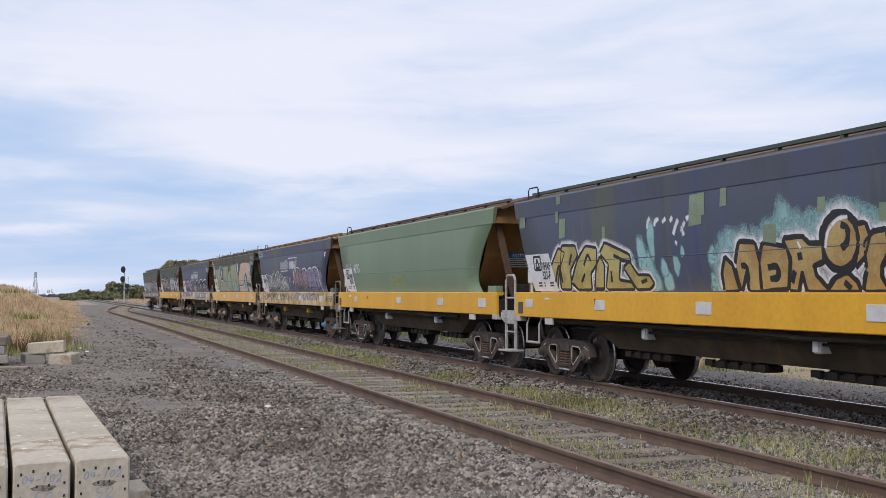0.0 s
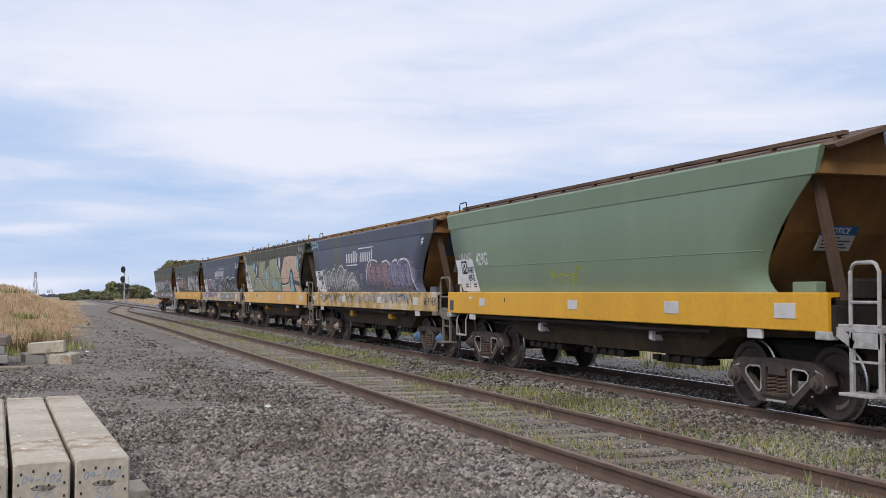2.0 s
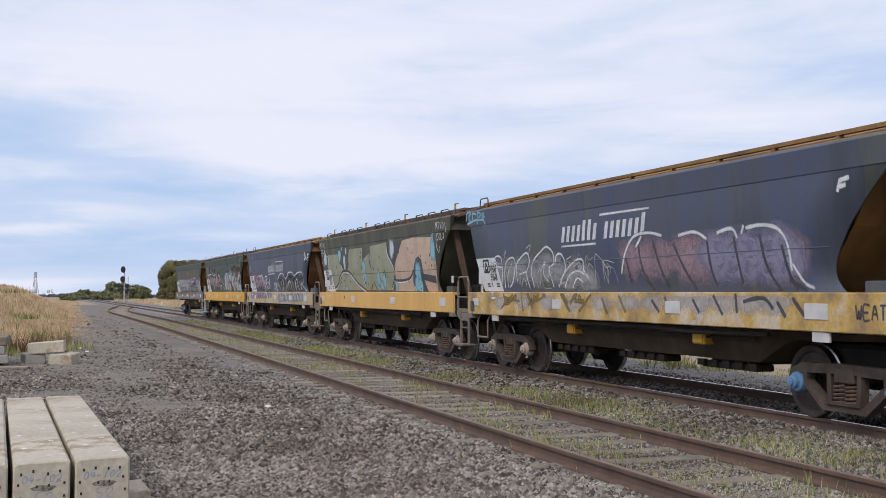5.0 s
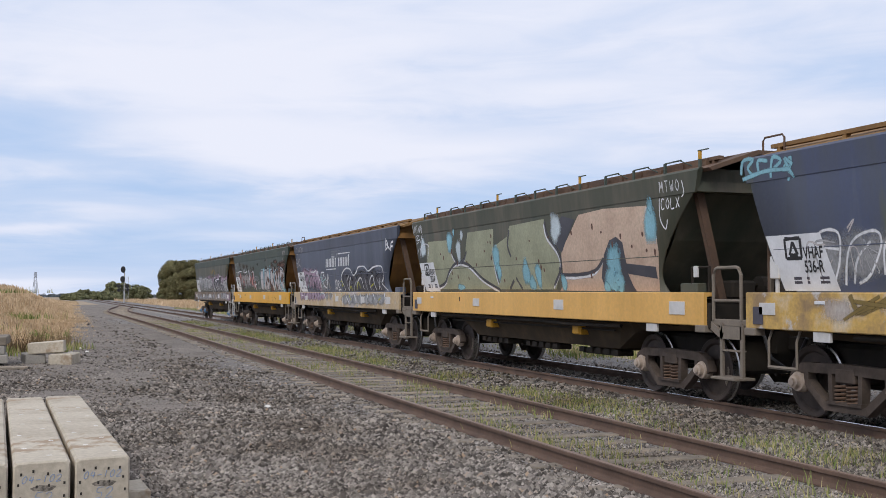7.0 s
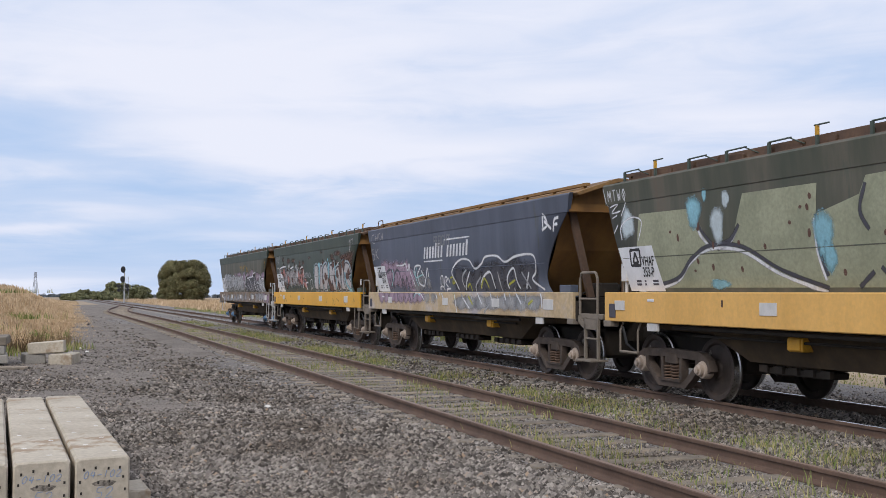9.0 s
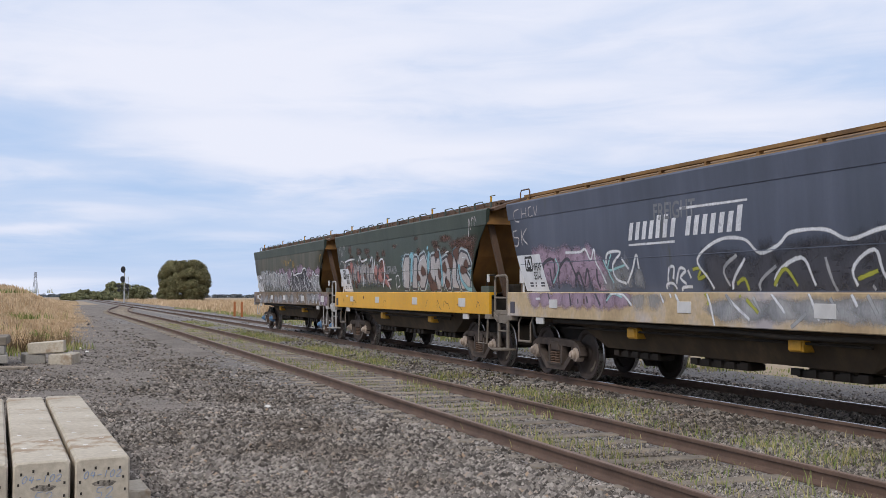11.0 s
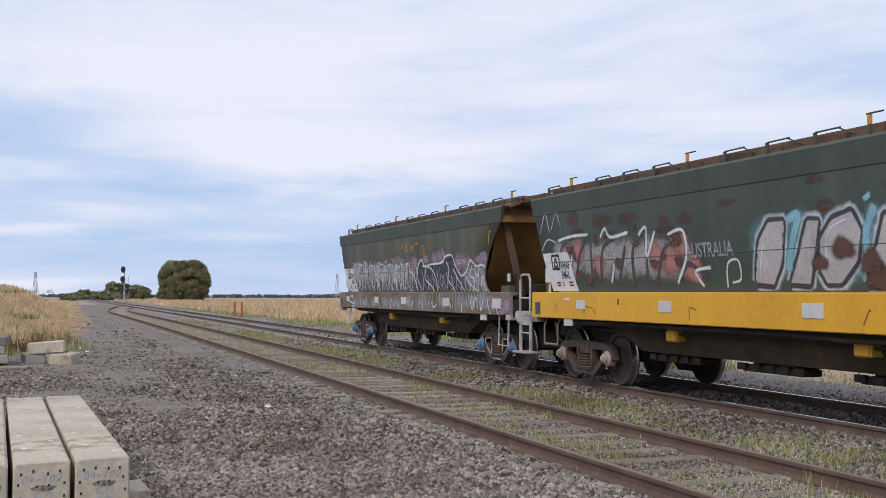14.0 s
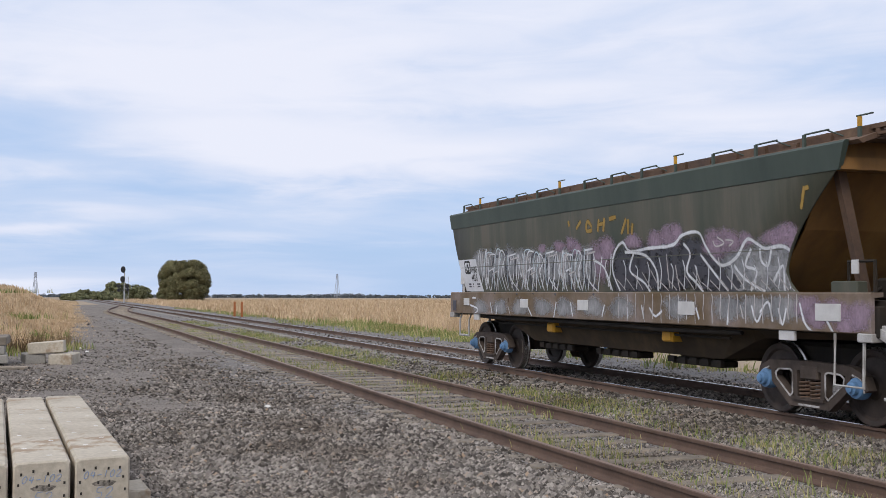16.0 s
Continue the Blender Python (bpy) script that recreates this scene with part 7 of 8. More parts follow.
    for q in [[(7.42, 2.53), (7.48, 2.75)], [(7.64, 2.72), (7.87, 2.74)], [(8.03, 2.46), (8.21, 2.69)], [(8.25, 2.45), (8.28, 2.68)], [(8.36, 2.44), (8.42, 2.61)]]:
        p.ribbon(q, 0.07, "spray_mustard", 2)
    for q in [[(12.59, 2.54), (12.67, 2.81)], [(12.67, 2.78), (12.75, 2.79)]]:
        p.ribbon(q, 0.055, "spray_mustard", 3)
    for q in [[(7.7, 1.76), (7.98, 1.53), (7.98, 1.28), (8, 1.12)], [(8, 1.79), (8.26, 1.53), (8.26, 1.28), (8.27, 1.07)], [(8.29, 1.83), (8.53, 1.53), (8.53, 1.29), (8.55, 1.13)], [(8.56, 1.86), (8.8, 1.53), (8.79, 1.29), (8.81, 1.08)], [(8.83, 1.89), (9.05, 1.53), (9.05, 1.3), (9.06, 1.15)]]:
        p.ribbon(q, 0.022, "spray_pale", 3.6)
    for q in [[(9.04, 1.72), (9.3, 1.53), (9.3, 1.3), (9.31, 1.09)], [(9.29, 1.75), (9.54, 1.53), (9.54, 1.3), (9.55, 1.16)], [(9.54, 1.78), (9.78, 1.53), (9.78, 1.31), (9.79, 1.11)], [(9.78, 1.81), (10.01, 1.53), (10, 1.31), (10.02, 1.17)], [(10.02, 1.84), (10.23, 1.53), (10.23, 1.31), (10.24, 1.12)]]:
        p.ribbon(q, 0.022, "spray_pale", 3.6)
    for q in [[(10.2, 1.69), (10.45, 1.53), (10.44, 1.32), (10.46, 1.18)], [(10.42, 1.72), (10.66, 1.53), (10.66, 1.32), (10.67, 1.13)], [(10.64, 1.75), (10.87, 1.53), (10.86, 1.32), (10.87, 1.19)], [(10.85, 1.77), (11.07, 1.53), (11.06, 1.33), (11.07, 1.14)], [(11.06, 1.8), (11.26, 1.53), (11.26, 1.33), (11.27, 1.2)]]:
        p.ribbon(q, 0.022, "spray_pale", 3.6)
    for q in [[(11.26, 1.83), (11.45, 1.53), (11.45, 1.33), (11.46, 1.15)], [(11.41, 1.69), (11.64, 1.53), (11.64, 1.33), (11.65, 1.21)], [(11.61, 1.71), (11.82, 1.53), (11.82, 1.34), (11.83, 1.16)], [(11.8, 1.74), (12, 1.53), (12, 1.34), (12.01, 1.21)], [(11.98, 1.77), (12.18, 1.53), (12.17, 1.34), (12.18, 1.17)]]:
        p.ribbon(q, 0.022, "spray_pale", 3.6)
    for q in [[(12.16, 1.79), (12.35, 1.54), (12.34, 1.34), (12.35, 1.22)], [(12.34, 1.82), (12.51, 1.54), (12.51, 1.35), (12.52, 1.18)]]:
        p.ribbon(q, 0.022, "spray_pale", 3.6)
    for q in [[(8.02, 2.05), (8.05, 1.88), (7.91, 1.6)], [(8.38, 1.96), (8.43, 1.88), (8.3, 1.6)], [(8.77, 2.01), (8.79, 1.87), (8.67, 1.6)], [(9.13, 2.06), (9.15, 1.86), (9.02, 1.6)], [(9.45, 1.97), (9.49, 1.86), (9.37, 1.6)]]:
        p.ribbon(q, 0.024, "spray_white", 3.5)
    for q in [[(9.79, 2.01), (9.81, 1.85), (9.7, 1.6)], [(10.09, 1.93), (10.13, 1.85), (10.02, 1.6)], [(10.41, 1.97), (10.43, 1.84), (10.32, 1.59)], [(10.71, 2.02), (10.72, 1.84), (10.62, 1.59)], [(10.98, 1.94), (11, 1.83), (10.9, 1.59)]]:
        p.ribbon(q, 0.024, "spray_white", 3.5)
    for q in [[(11.26, 1.98), (11.28, 1.83), (11.18, 1.59)], [(11.51, 1.9), (11.54, 1.82), (11.45, 1.59)], [(11.78, 1.95), (11.79, 1.82), (11.7, 1.59)], [(12.04, 1.99), (12.04, 1.81), (11.95, 1.59)], [(12.26, 1.91), (12.28, 1.81), (12.19, 1.59)]]:
        p.ribbon(q, 0.024, "spray_white", 3.5)
    p.done(ws[6], "white and mauve sprayed graffiti along the foot of the side")


paint_train()

# ---------------------------------------------------------------- loose stone, weeds and grass
def joined(name, verts, faces, mat, label, category, kind="stuff"):
    me = bpy.data.meshes.new(name)
    me.from_pydata(verts, [], faces)
    me.materials.append(mat)
    return tagged(new(name, me), label, category, kind=kind)


def scatter_stones(name, places, sizes, mat, label, seed):
    """Angular stones of eight faces each."""
    rng = np.random.default_rng(seed)
    n = len(places)
    unit = np.array([(1, 0, 0), (-1, 0, 0), (0, 1, 0), (0, -1, 0), (0, 0, 1), (0, 0, -0.6)], float)
    tri = np.array([(0, 2, 4), (2, 1, 4), (1, 3, 4), (3, 0, 4), (2, 0, 5), (1, 2, 5), (3, 1, 5), (0, 3, 5)])
    v = unit[None] * sizes[:, None, None] * rng.uniform(0.65, 1.25, (n, 6, 3)) + rng.normal(0, 0.22, (n, 6, 3)) * sizes[:, None, None]
    a = rng.uniform(0, math.tau, n)
    c, s = np.cos(a)[:, None], np.sin(a)[:, None]
    x, y = v[..., 0] * c - v[..., 1] * s, v[..., 0] * s + v[..., 1] * c
    v = np.stack([x, y, v[..., 2] * 0.75], -1) + places[:, None, :]
    f = (tri[None] + 6 * np.arange(n)[:, None, None]).reshape(-1, 3)
    me = bpy.data.meshes.new(name)
    me.vertices.add(n * 6)
    me.vertices.foreach_set("co", v.reshape(-1))
    me.loops.add(len(f) * 3)
    me.loops.foreach_set("vertex_index", f.reshape(-1).astype(np.int32))
    me.polygons.add(len(f))
    me.polygons.foreach_set("loop_start", np.arange(0, len(f) * 3, 3, dtype=np.int32))
    me.update(calc_edges=True)
    me.materials.append(mat)
    return tagged(new(name, me), label, "gravel", kind="stuff")


def blades(name, roots, heights, width, per, mat, label, seed, lean=0.45, spread=0.12):
    """Tufts of flat grass blades, each a bent pair of triangles."""
    rng = np.random.default_rng(seed)
    n = len(roots) * per
    root = np.repeat(roots, per, 0) + np.c_[rng.normal(0, spread, n), rng.normal(0, spread, n), np.zeros(n)]
    h = np.repeat(heights, per) * rng.uniform(0.55, 1.1, n)
    a = rng.uniform(0, math.tau, n)
    w = np.repeat(width, per) * rng.uniform(0.6, 1.2, n) if isinstance(width, np.ndarray) else width * rng.uniform(0.6, 1.2, n)
    side = np.c_[np.cos(a), np.sin(a), np.zeros(n)] * (w / 2)[:, None]
    b = rng.uniform(0, math.tau, n)
    out = np.c_[np.cos(b), np.sin(b), np.zeros(n)] * (h * lean * rng.uniform(0.1, 1.0, n))[:, None]
    up = np.c_[np.zeros(n), np.zeros(n), h]
    v = np.stack([root - side, root + side, root + out * 0.4 + up * 0.6 + side * 0.8, root + out * 0.4 + up * 0.6 - side * 0.8, root + out + up], 1)
    base = 5 * np.arange(n)[:, None]
    quads, tris = base + np.array([[0, 1, 2, 3]]), base + np.array([[3, 2, 4]])
    me = bpy.data.meshes.new(name)
    me.vertices.add(n * 5)
    me.vertices.foreach_set("co", v.reshape(-1))
    loops = np.c_[quads, tris].reshape(-1)
    me.loops.add(len(loops))
    me.loops.foreach_set("vertex_index", loops.astype(np.int32))
    me.polygons.add(2 * n)
    starts = (7 * np.arange(n)[:, None] + np.array([[0, 4]])).reshape(-1)
    me.polygons.foreach_set("loop_start", starts.astype(np.int32))
    me.update(calc_edges=True)
    me.materials.append(mat)
    return tagged(new(name, me), label, "grass", kind="stuff")


def bed_height(x, y):
    """Top of the ballast or yard."""
    for which, w, z in (("main", 2.3, 0.0), ("siding", 2.2, -0.02)):
        if abs(x - centre(which, y)) < w:
            return z + 0.005 + (0.015 if abs(x - centre(which, y)) < 1.08 else 0.0)
    return 0.01 + 0.035 * noise.noise((x * 0.5, y * 0.5, 1)) + 0.05 * noise.noise((x * 0.11, y * 0.11, 4)) if x < 4.4 else -0.03


def stone_field():
    rng = np.random.default_rng(21)
    near, far = [], []
    # yard: thinner with distance along the line of sight
    d = 8.6 / np.sqrt(rng.uniform(0.012, 1.0, 185000))
    across = rng.uniform(-0.43, 0.43, 185000) * d
    ps, pc = math.sin(radians(TURN)), math.cos(radians(TURN))
    xs, ys = across * pc + d * ps, d * pc - across * ps
    places, sizes = [], []
    for x, y, q in zip(xs, ys, rng.random(185000)):
        if x > 13.9 or (y > 29 and x < yard_edge(y)) or y > 95:
            continue
        track_x = [abs(abs(x - centre(k, y)) - GAUGE / 2) for k in ("main", "siding")]
        if min(track_x) < 0.12:
            continue
        on_bed = abs(x - centre("main", y)) < 2.5 or (x > centre("siding", y) + 0.9)
        inside = abs(x - centre("siding", y)) < 0.9
        pile = noise.noise((x * 0.9, y * 0.55, 7)) + 0.5 * noise.noise((x * 2.3, y * 1.7, 2))
        r = (0.013 + 0.009 * min(max(x - 1.5, 0), 1) + 0.026 * q ** 3) * (1 + max(0.0, y - 20) / 90)
        if on_bed:
            r = (0.026 + 0.02 * q) * (1 + max(0.0, y - 20) / 120)
            if 1.1 < abs(x - centre("main", y)) < 1.42 and q < 0.6:
                continue
        elif inside:
            if q < 0.5:
                continue
            r = 0.012 + 0.014 * q
        elif pile > 0.22:
            r *= 1.35
        elif pile < -0.25:
            if q < 0.15:
                continue
            r *= 0.8
        places.append((x, y, bed_height(x, y) + r * (0.25 if on_bed else 0.1)))
        sizes.append(r)
    scatter_stones("loose_stones", np.array(places), np.array(sizes), M["stones"], "loose grey crushed stone over yard and ballast", 4)


def grass_fields():
    rng = np.random.default_rng(31)
    # plain beyond the main line
    n = 60000
    d = 15 / np.sqrt(rng.uniform(0.004, 1.0, n))
    across = rng.uniform(-0.40, 0.43, n) * d
    ps, pc = math.sin(radians(TURN)), math.cos(radians(TURN))
    xs, ys = across * pc + d * ps, d * pc - across * ps
    roots, hs, ws = [], [], []
    for x, y, dd, q in zip(xs, ys, d, rng.random(n)):
        edge = centre("main", y) + 3.7 + 0.5 * noise.noise((0, y * 0.3, 9)) + 6.0 * min(max((46 - y) / 24, 0), 1)
        if x < edge or dd > 230:
            continue
        short = x < edge + 3.4 + 1.6 * noise.noise((x * 0.2, y * 0.12, 1))
        if short and q < 0.62 - 0.1 * (x - edge):
            continue
        hh = (0.16 if short else 0.56) * (0.7 + 0.6 * q) * (1 + 0.35 * noise.noise((x * 0.12, y * 0.12, 5)))
        roots.append((x, y, -0.06))
        hs.append(hh)
        ws.append(0.004 + 0.00034 * dd)
    blades("dry_grass", np.array(roots), np.array(hs), np.array(ws), 7, M["dry_grass"], "tall dry straw-coloured grass on the plain", 1, 0.5, 0.25)
    n = 22000
    d = rng.uniform(60, 215, n)
    across = rng.uniform(-0.40, 0.43, n) * d
    roots, hs, ws = [], [], []
    for x, y, dd, q in zip(across * pc + d * ps, d * pc - across * ps, d, rng.random(n)):
        if x < centre("main", y) + 4.5:
            continue
        roots.append((x, y, -0.06))
        hs.append(0.5 * (0.6 + 0.7 * q))
        ws.append(0.03 + 0.0007 * dd)
    blades("far_grass", np.array(roots), np.array(hs), np.array(ws), 5, M["dry_grass"], "straw-coloured grass far out on the plain", 12, 0.5, 0.5)
    # grassy bank
    roots, hs, ws = [], [], []
    for _ in range(40000):
        y = 29.5 + 75 * rng.random() ** 1.7
        x = yard_edge(y) + 0.4 - 22 * rng.random() ** 1.6
        q = rng.random()
        w = yard_edge(y) - x
        roots.append((x, y, mound(x, y) - 0.06))
        hs.append((0.08 + 0.17 * min(max(w, 0) / 3.5, 1)) * (0.4 + 0.8 * q) * (1 + 0.7 * noise.noise((x * 0.5, y * 0.35, 2))))
        ws.append(0.003 + 0.0003 * y)
    for _ in range(18000):
        y = 36 + 170 * rng.random() ** 1.3
        x = yard_edge(y) + 0.7 - (5 + 0.05 * y) * rng.random()
        roots.append((x, y, mound(x, y) - 0.06))
        hs.append((0.14 + 0.05 * max(yard_edge(y) - x, 0)) * (0.5 + 0.7 * rng.random()))
        ws.append(0.008 + 0.0007 * y)
    blades("bank_grass", np.array(roots), np.array(hs), np.array(ws), 5, M["dry_grass"], "dry golden grass over the bank beside the yard", 2, 0.55, 0.2)
    # weeds along the siding and between the tracks
    roots, hs = [], []
    for _ in range(15000):
        y = 5 + 60 * rng.random() ** 1.5
        k = rng.random()
        if k < 0.62:
            x = rng.normal(7.55, 0.36)
            dens = 0.26 + 0.7 * noise.noise((x * 0.6, y * 0.35, 3))
            hh = 0.07 + 0.12 * rng.random() ** 2
        else:
            x = centre("siding", y) + rng.uniform(-0.75, 0.75)
            dens = 0.2 + 0.8 * noise.noise((x * 0.9, y * 0.6, 8))
            hh = 0.06 + 0.13 * rng.random() ** 2
        if rng.random() > dens:
            continue
        roots.append((x + bend(y), y, -0.02))
        hs.append(hh)
    blades("weeds", np.array(roots), np.array(hs), 0.011, 7, M["green_grass"], "sparse green and yellow weeds between the tracks", 3, 0.6, 0.08)
    roots, hs = [], []
    for cx, cy, r in ((-0.9, 33, 0.3), (-0.2, 33.6, 0.25), (-1.7, 32.6, 0.3), (0.1, 36.5, 0.4), (-2.6, 33.5, 0.4)):
        for _ in range(26):
            roots.append((cx + rng.normal(0, r), cy + rng.normal(0, r), mound(cx, cy) - 0.03))
            hs.append(0.3 + 0.4 * rng.random())
    # low grey-green growth between ballast and plain
    low, lh = [], []
    for _ in range(14000):
        y = 9 + 110 * rng.random() ** 1.4
        x = centre("main", y) + 2.9 + 4.6 * rng.random()
        near = min(max((34 - y) / 12, 0), 1)
        if rng.random() < 0.45 - 0.25 * near + 0.9 * noise.noise((x * 0.35, y * 0.2, 6)):
            low.append((x, y, -0.05))
            lh.append((0.07 + 0.16 * rng.random()) * (1 - 0.5 * near))
    blades("verge_weeds", np.array(low), np.array(lh), 0.022, 6, M["green_grass"], "low grey-green growth along the edge of the ballast", 15, 0.7, 0.15)
    blades("dead_weeds", np.array(roots), np.array(hs), 0.022, 8, M["dead"], "dead brown stalks at the foot of the bank", 7, 0.6, 0.08)
    # a few green shoots at the foot of the bank and along the plain's edge
    roots, hs = [], []
    for cx, cy, r, k in ((0.0, 32.5, 0.25, 60), (0.35, 34, 0.3, 30), (-1.4, 31, 0.3, 30), (14.4, 47, 0.9, 120), (14.8, 60, 1.6, 120), (14.0, 36, 0.7, 60), (14.2, 27, 0.9, 70), (14.3, 41, 0.6, 90), (14.6, 54, 1.0, 60), (13.9, 22, 0.6, 40), (-2.8, 38, 0.7, 50), (-4.6, 44, 0.9, 60), (-1.6, 47, 0.8, 40), (-6, 52, 1.2, 60), (-3.2, 60, 1.2, 50), (-0.6, 41, 0.5, 30)):
        for _ in range(k):
            roots.append((cx + rng.normal(0, r), cy + rng.normal(0, r), mound(cx, cy) - 0.03))
            hs.append(0.18 + 0.2 * rng.random())
    blades("green_shoots", np.array(roots), np.array(hs), 0.03, 7, M["green_grass"], "green shoots at the edge of the dry grass", 5, 0.6, 0.1)


# ---------------------------------------------------------------- things beside the line
DIGITS = {
    "0": [[(0.5, 1), (0, 0.6), (0.2, 0), (0.8, 0.2), (0.9, 0.8), (0.5, 1)]], "4": [[(0.3, 1), (0, 0.4), (1, 0.45)], [(0.75, 0.9), (0.6, 0)]],
    "-": [[(0, 0.4), (1, 0.45)]], "1": [[(0.5, 1), (0.4, 0)]], "2": [[(0, 0.8), (0.5, 1), (0.9, 0.7), (0, 0), (1, 0.05)]],
    "5": [[(1, 1), (0.2, 1), (0.1, 0.55), (0.8, 0.5), (0.8, 0.1), (0, 0)]],
}


def concrete_beam(m, skew, label):
    """A long prestressed beam with strand holes round its end."""
    length, w, h = 5.1, 0.385, 0.44
    b = empty("concrete_beam", label, "concrete beam", "stacked beams")
    bm = bmesh.new()
    c = 0.018
    ring = lambda y, k, sk: [(x, y + sk * x, z) for x, z in ((-w / 2 + k, 0.0), (w / 2 - k, 0.0), (w / 2 - k, h - c - k), (w / 2 - c - k, h - k), (-w / 2 + c + k, h - k), (-w / 2 + k, h - c - k))]
    loft(bm, [ring(0, 0.012, skew), ring(0.012, 0, skew), ring(length * 0.33, 0, skew * 0.6), ring(length * 0.66, 0, skew * 0.3), ring(length - 0.012, 0, 0), ring(length, 0.012, 0)])
    part("body", right_out(bm), M["concrete"], b)
    bm = bmesh.new()
    rnd = random.Random(len(label))
    for x, z in [(-0.13, 0.36), (-0.05, 0.37), (0.04, 0.36), (0.13, 0.36), (-0.15, 0.28), (0.15, 0.28), (-0.15, 0.19), (0.15, 0.19), (-0.15, 0.1), (0.15, 0.1), (-0.04, 0.27), (0.05, 0.26)]:
        x, z = x + rnd.uniform(-0.01, 0.01), z + rnd.uniform(-0.01, 0.01)
        box(bm, x - 0.007, x + 0.007, skew * x - 0.003, skew * x + 0.004, z - 0.01, z + 0.01)
    tagged(part("strand_holes", bm, M["hole"], b, "small dark strand ends"), kind="stuff")
    bm = bmesh.new()
    for word, x0, z0, size, step in (("04-102", -0.135, 0.295, 0.05, 0.046), ("52", -0.05, 0.15, 0.075, 0.07)):
        for k, ch in enumerate(word):
            for q in DIGITS[ch]:
                pts = [(x0 + k * step + a * size * 0.62 + 0.01 * b, z0 + b * size + rnd.uniform(-0.002, 0.002)) for a, b in q]
                tube(bm, [(x, skew * x - 0.002, z) for x, z in smooth(pts)], 0.0024, 4)
    part("chalk_marks", bm, M["chalk"], b, "blue crayon numbers on the beam end")
    bm = bmesh.new()
    ring = [(0.01 + (0.085 + 0.008 * math.sin(5 * q)) * math.cos(q), 0.252 + (0.022 + 0.004 * math.sin(4 * q)) * math.sin(q)) for q in [k * math.tau / 18 for k in range(18)]]
    loft(bm, [[(x, skew * x + o, z) for x, z in ring] for o in (-0.0015, 0.004)])
    part("rough_patch", right_out(bm), M["aggregate"], b, "rough patch of bare aggregate")
    bm = bmesh.new()
    for i in range(9):
        x, y = (-0.1 if i % 2 else 0.08) + rnd.uniform(-0.03, 0.03), 0.3 + i * 0.42
        box(bm, x - 0.018, x + 0.018, y - 0.012, y + 0.012, h - 0.003, h + 0.003)
    part("cast_marks", bm, M["off_white"], b, "small pale cast marks")
    bm = bmesh.new()
    for y in (0.7, length - 0.8):
        box(bm, -w / 2 + 0.01, w / 2 - 0.01, y - 0.1, y + 0.1, -0.07, 0.0)
    part("packer", bm, M["timber"], b, "timber packer")
    b.matrix_basis = m
    return b


def rough_block(name, m, sx, sy, sz, mat, label, category, seed, group=""):
    bm = bmesh.new()
    box(bm, -sx / 2, sx / 2, -sy / 2, sy / 2, 0, sz, 0, 0.018)
    rnd = random.Random(seed)
    for v in bm.verts:
        v.co += Vector((rnd.uniform(-1, 1), rnd.uniform(-1, 1), rnd.uniform(-1, 1))) * 0.008
    ob = part(name, right_out(bm), mat, None)
    ob.matrix_basis = m
    return tagged(ob, label, category, group)


def signal(m):
    s = empty("railway_signal", "tall steel railway signal with black lamp heads", "railway signal")
    bm = bmesh.new()
    tube(bm, [(0, 0, 0), (0, 0, 5.6)], [0.11, 0.09], 10)
    box(bm, -0.3, 0.3, -0.3, 0.3, 0, 0.25, 0, 0.03)
    part("mast", right_out(bm), M["galv"], s)
    bm = bmesh.new()
    for x in (0.25, 0.6):
        tube(bm, [(x, 0.25, 0.2), (x, 0.2, 4.4)], 0.025, 6)
    for i in range(14):
        tube(bm, [(0.25, 0.24, 0.4 + 0.29 * i), (0.6, 0.24, 0.4 + 0.29 * i)], 0.018, 5)
    box(bm, -0.1, 0.75, -0.1, 0.6, 2.55, 2.6)
    part("ladder", right_out(bm), M["galv"], s)
    for x, z, rx, rz in ((-0.2, 5.45, 0.36, 0.5), (-0.26, 3.95, 0.36, 0.5), (-0.85, 2.95, 0.3, 0.3), (0.45, 2.95, 0.3, 0.3), (-0.8, 2.3, 0.26, 0.26), (0.5, 2.35, 0.24, 0.24)):
        bm = bmesh.new()
        n = 20
        outline = [(rx * math.cos(k * math.tau / n), rz * math.sin(k * math.tau / n)) for k in range(n)]
        loft(bm, [[(x + a, -0.18, z + b) for a, b in outline], [(x + a, -0.12, z + b) for a, b in outline]])
        for dz in ((-0.22, 0.0, 0.22) if rz > 0.4 else (0.0,)):
            hood = [(0.1 * math.cos(k * math.tau / 12), 0.1 * math.sin(k * math.tau / 12)) for k in range(12)]
            loft(bm, [[(x + a, -0.42, z + dz + b) for a, b in hood], [(x + a, -0.18, z + dz + b) for a, b in hood]])
        box(bm, min(x, 0), max(x, 0) + 0.02, -0.1, 0.0, z - 0.04, z + 0.04)
        part("lamp_head", right_out(bm), M["black"], s, "black signal head with hooded lenses")
    s.matrix_basis = m
    return s


def marker_post(m, label):
    bm = bmesh.new()
    loft(bm, [[(-a, -0.03, z), (a, -0.03, z), (a, 0.03, z), (-a, 0.03, z)] for a, z in ((0.075, 0), (0.075, 1.0), (0.055, 1.04))])
    ob = part("marker_post", right_out(bm), M["orange"], None)
    ob.matrix_basis = m
    return tagged(ob, label, "marker post", "orange posts")


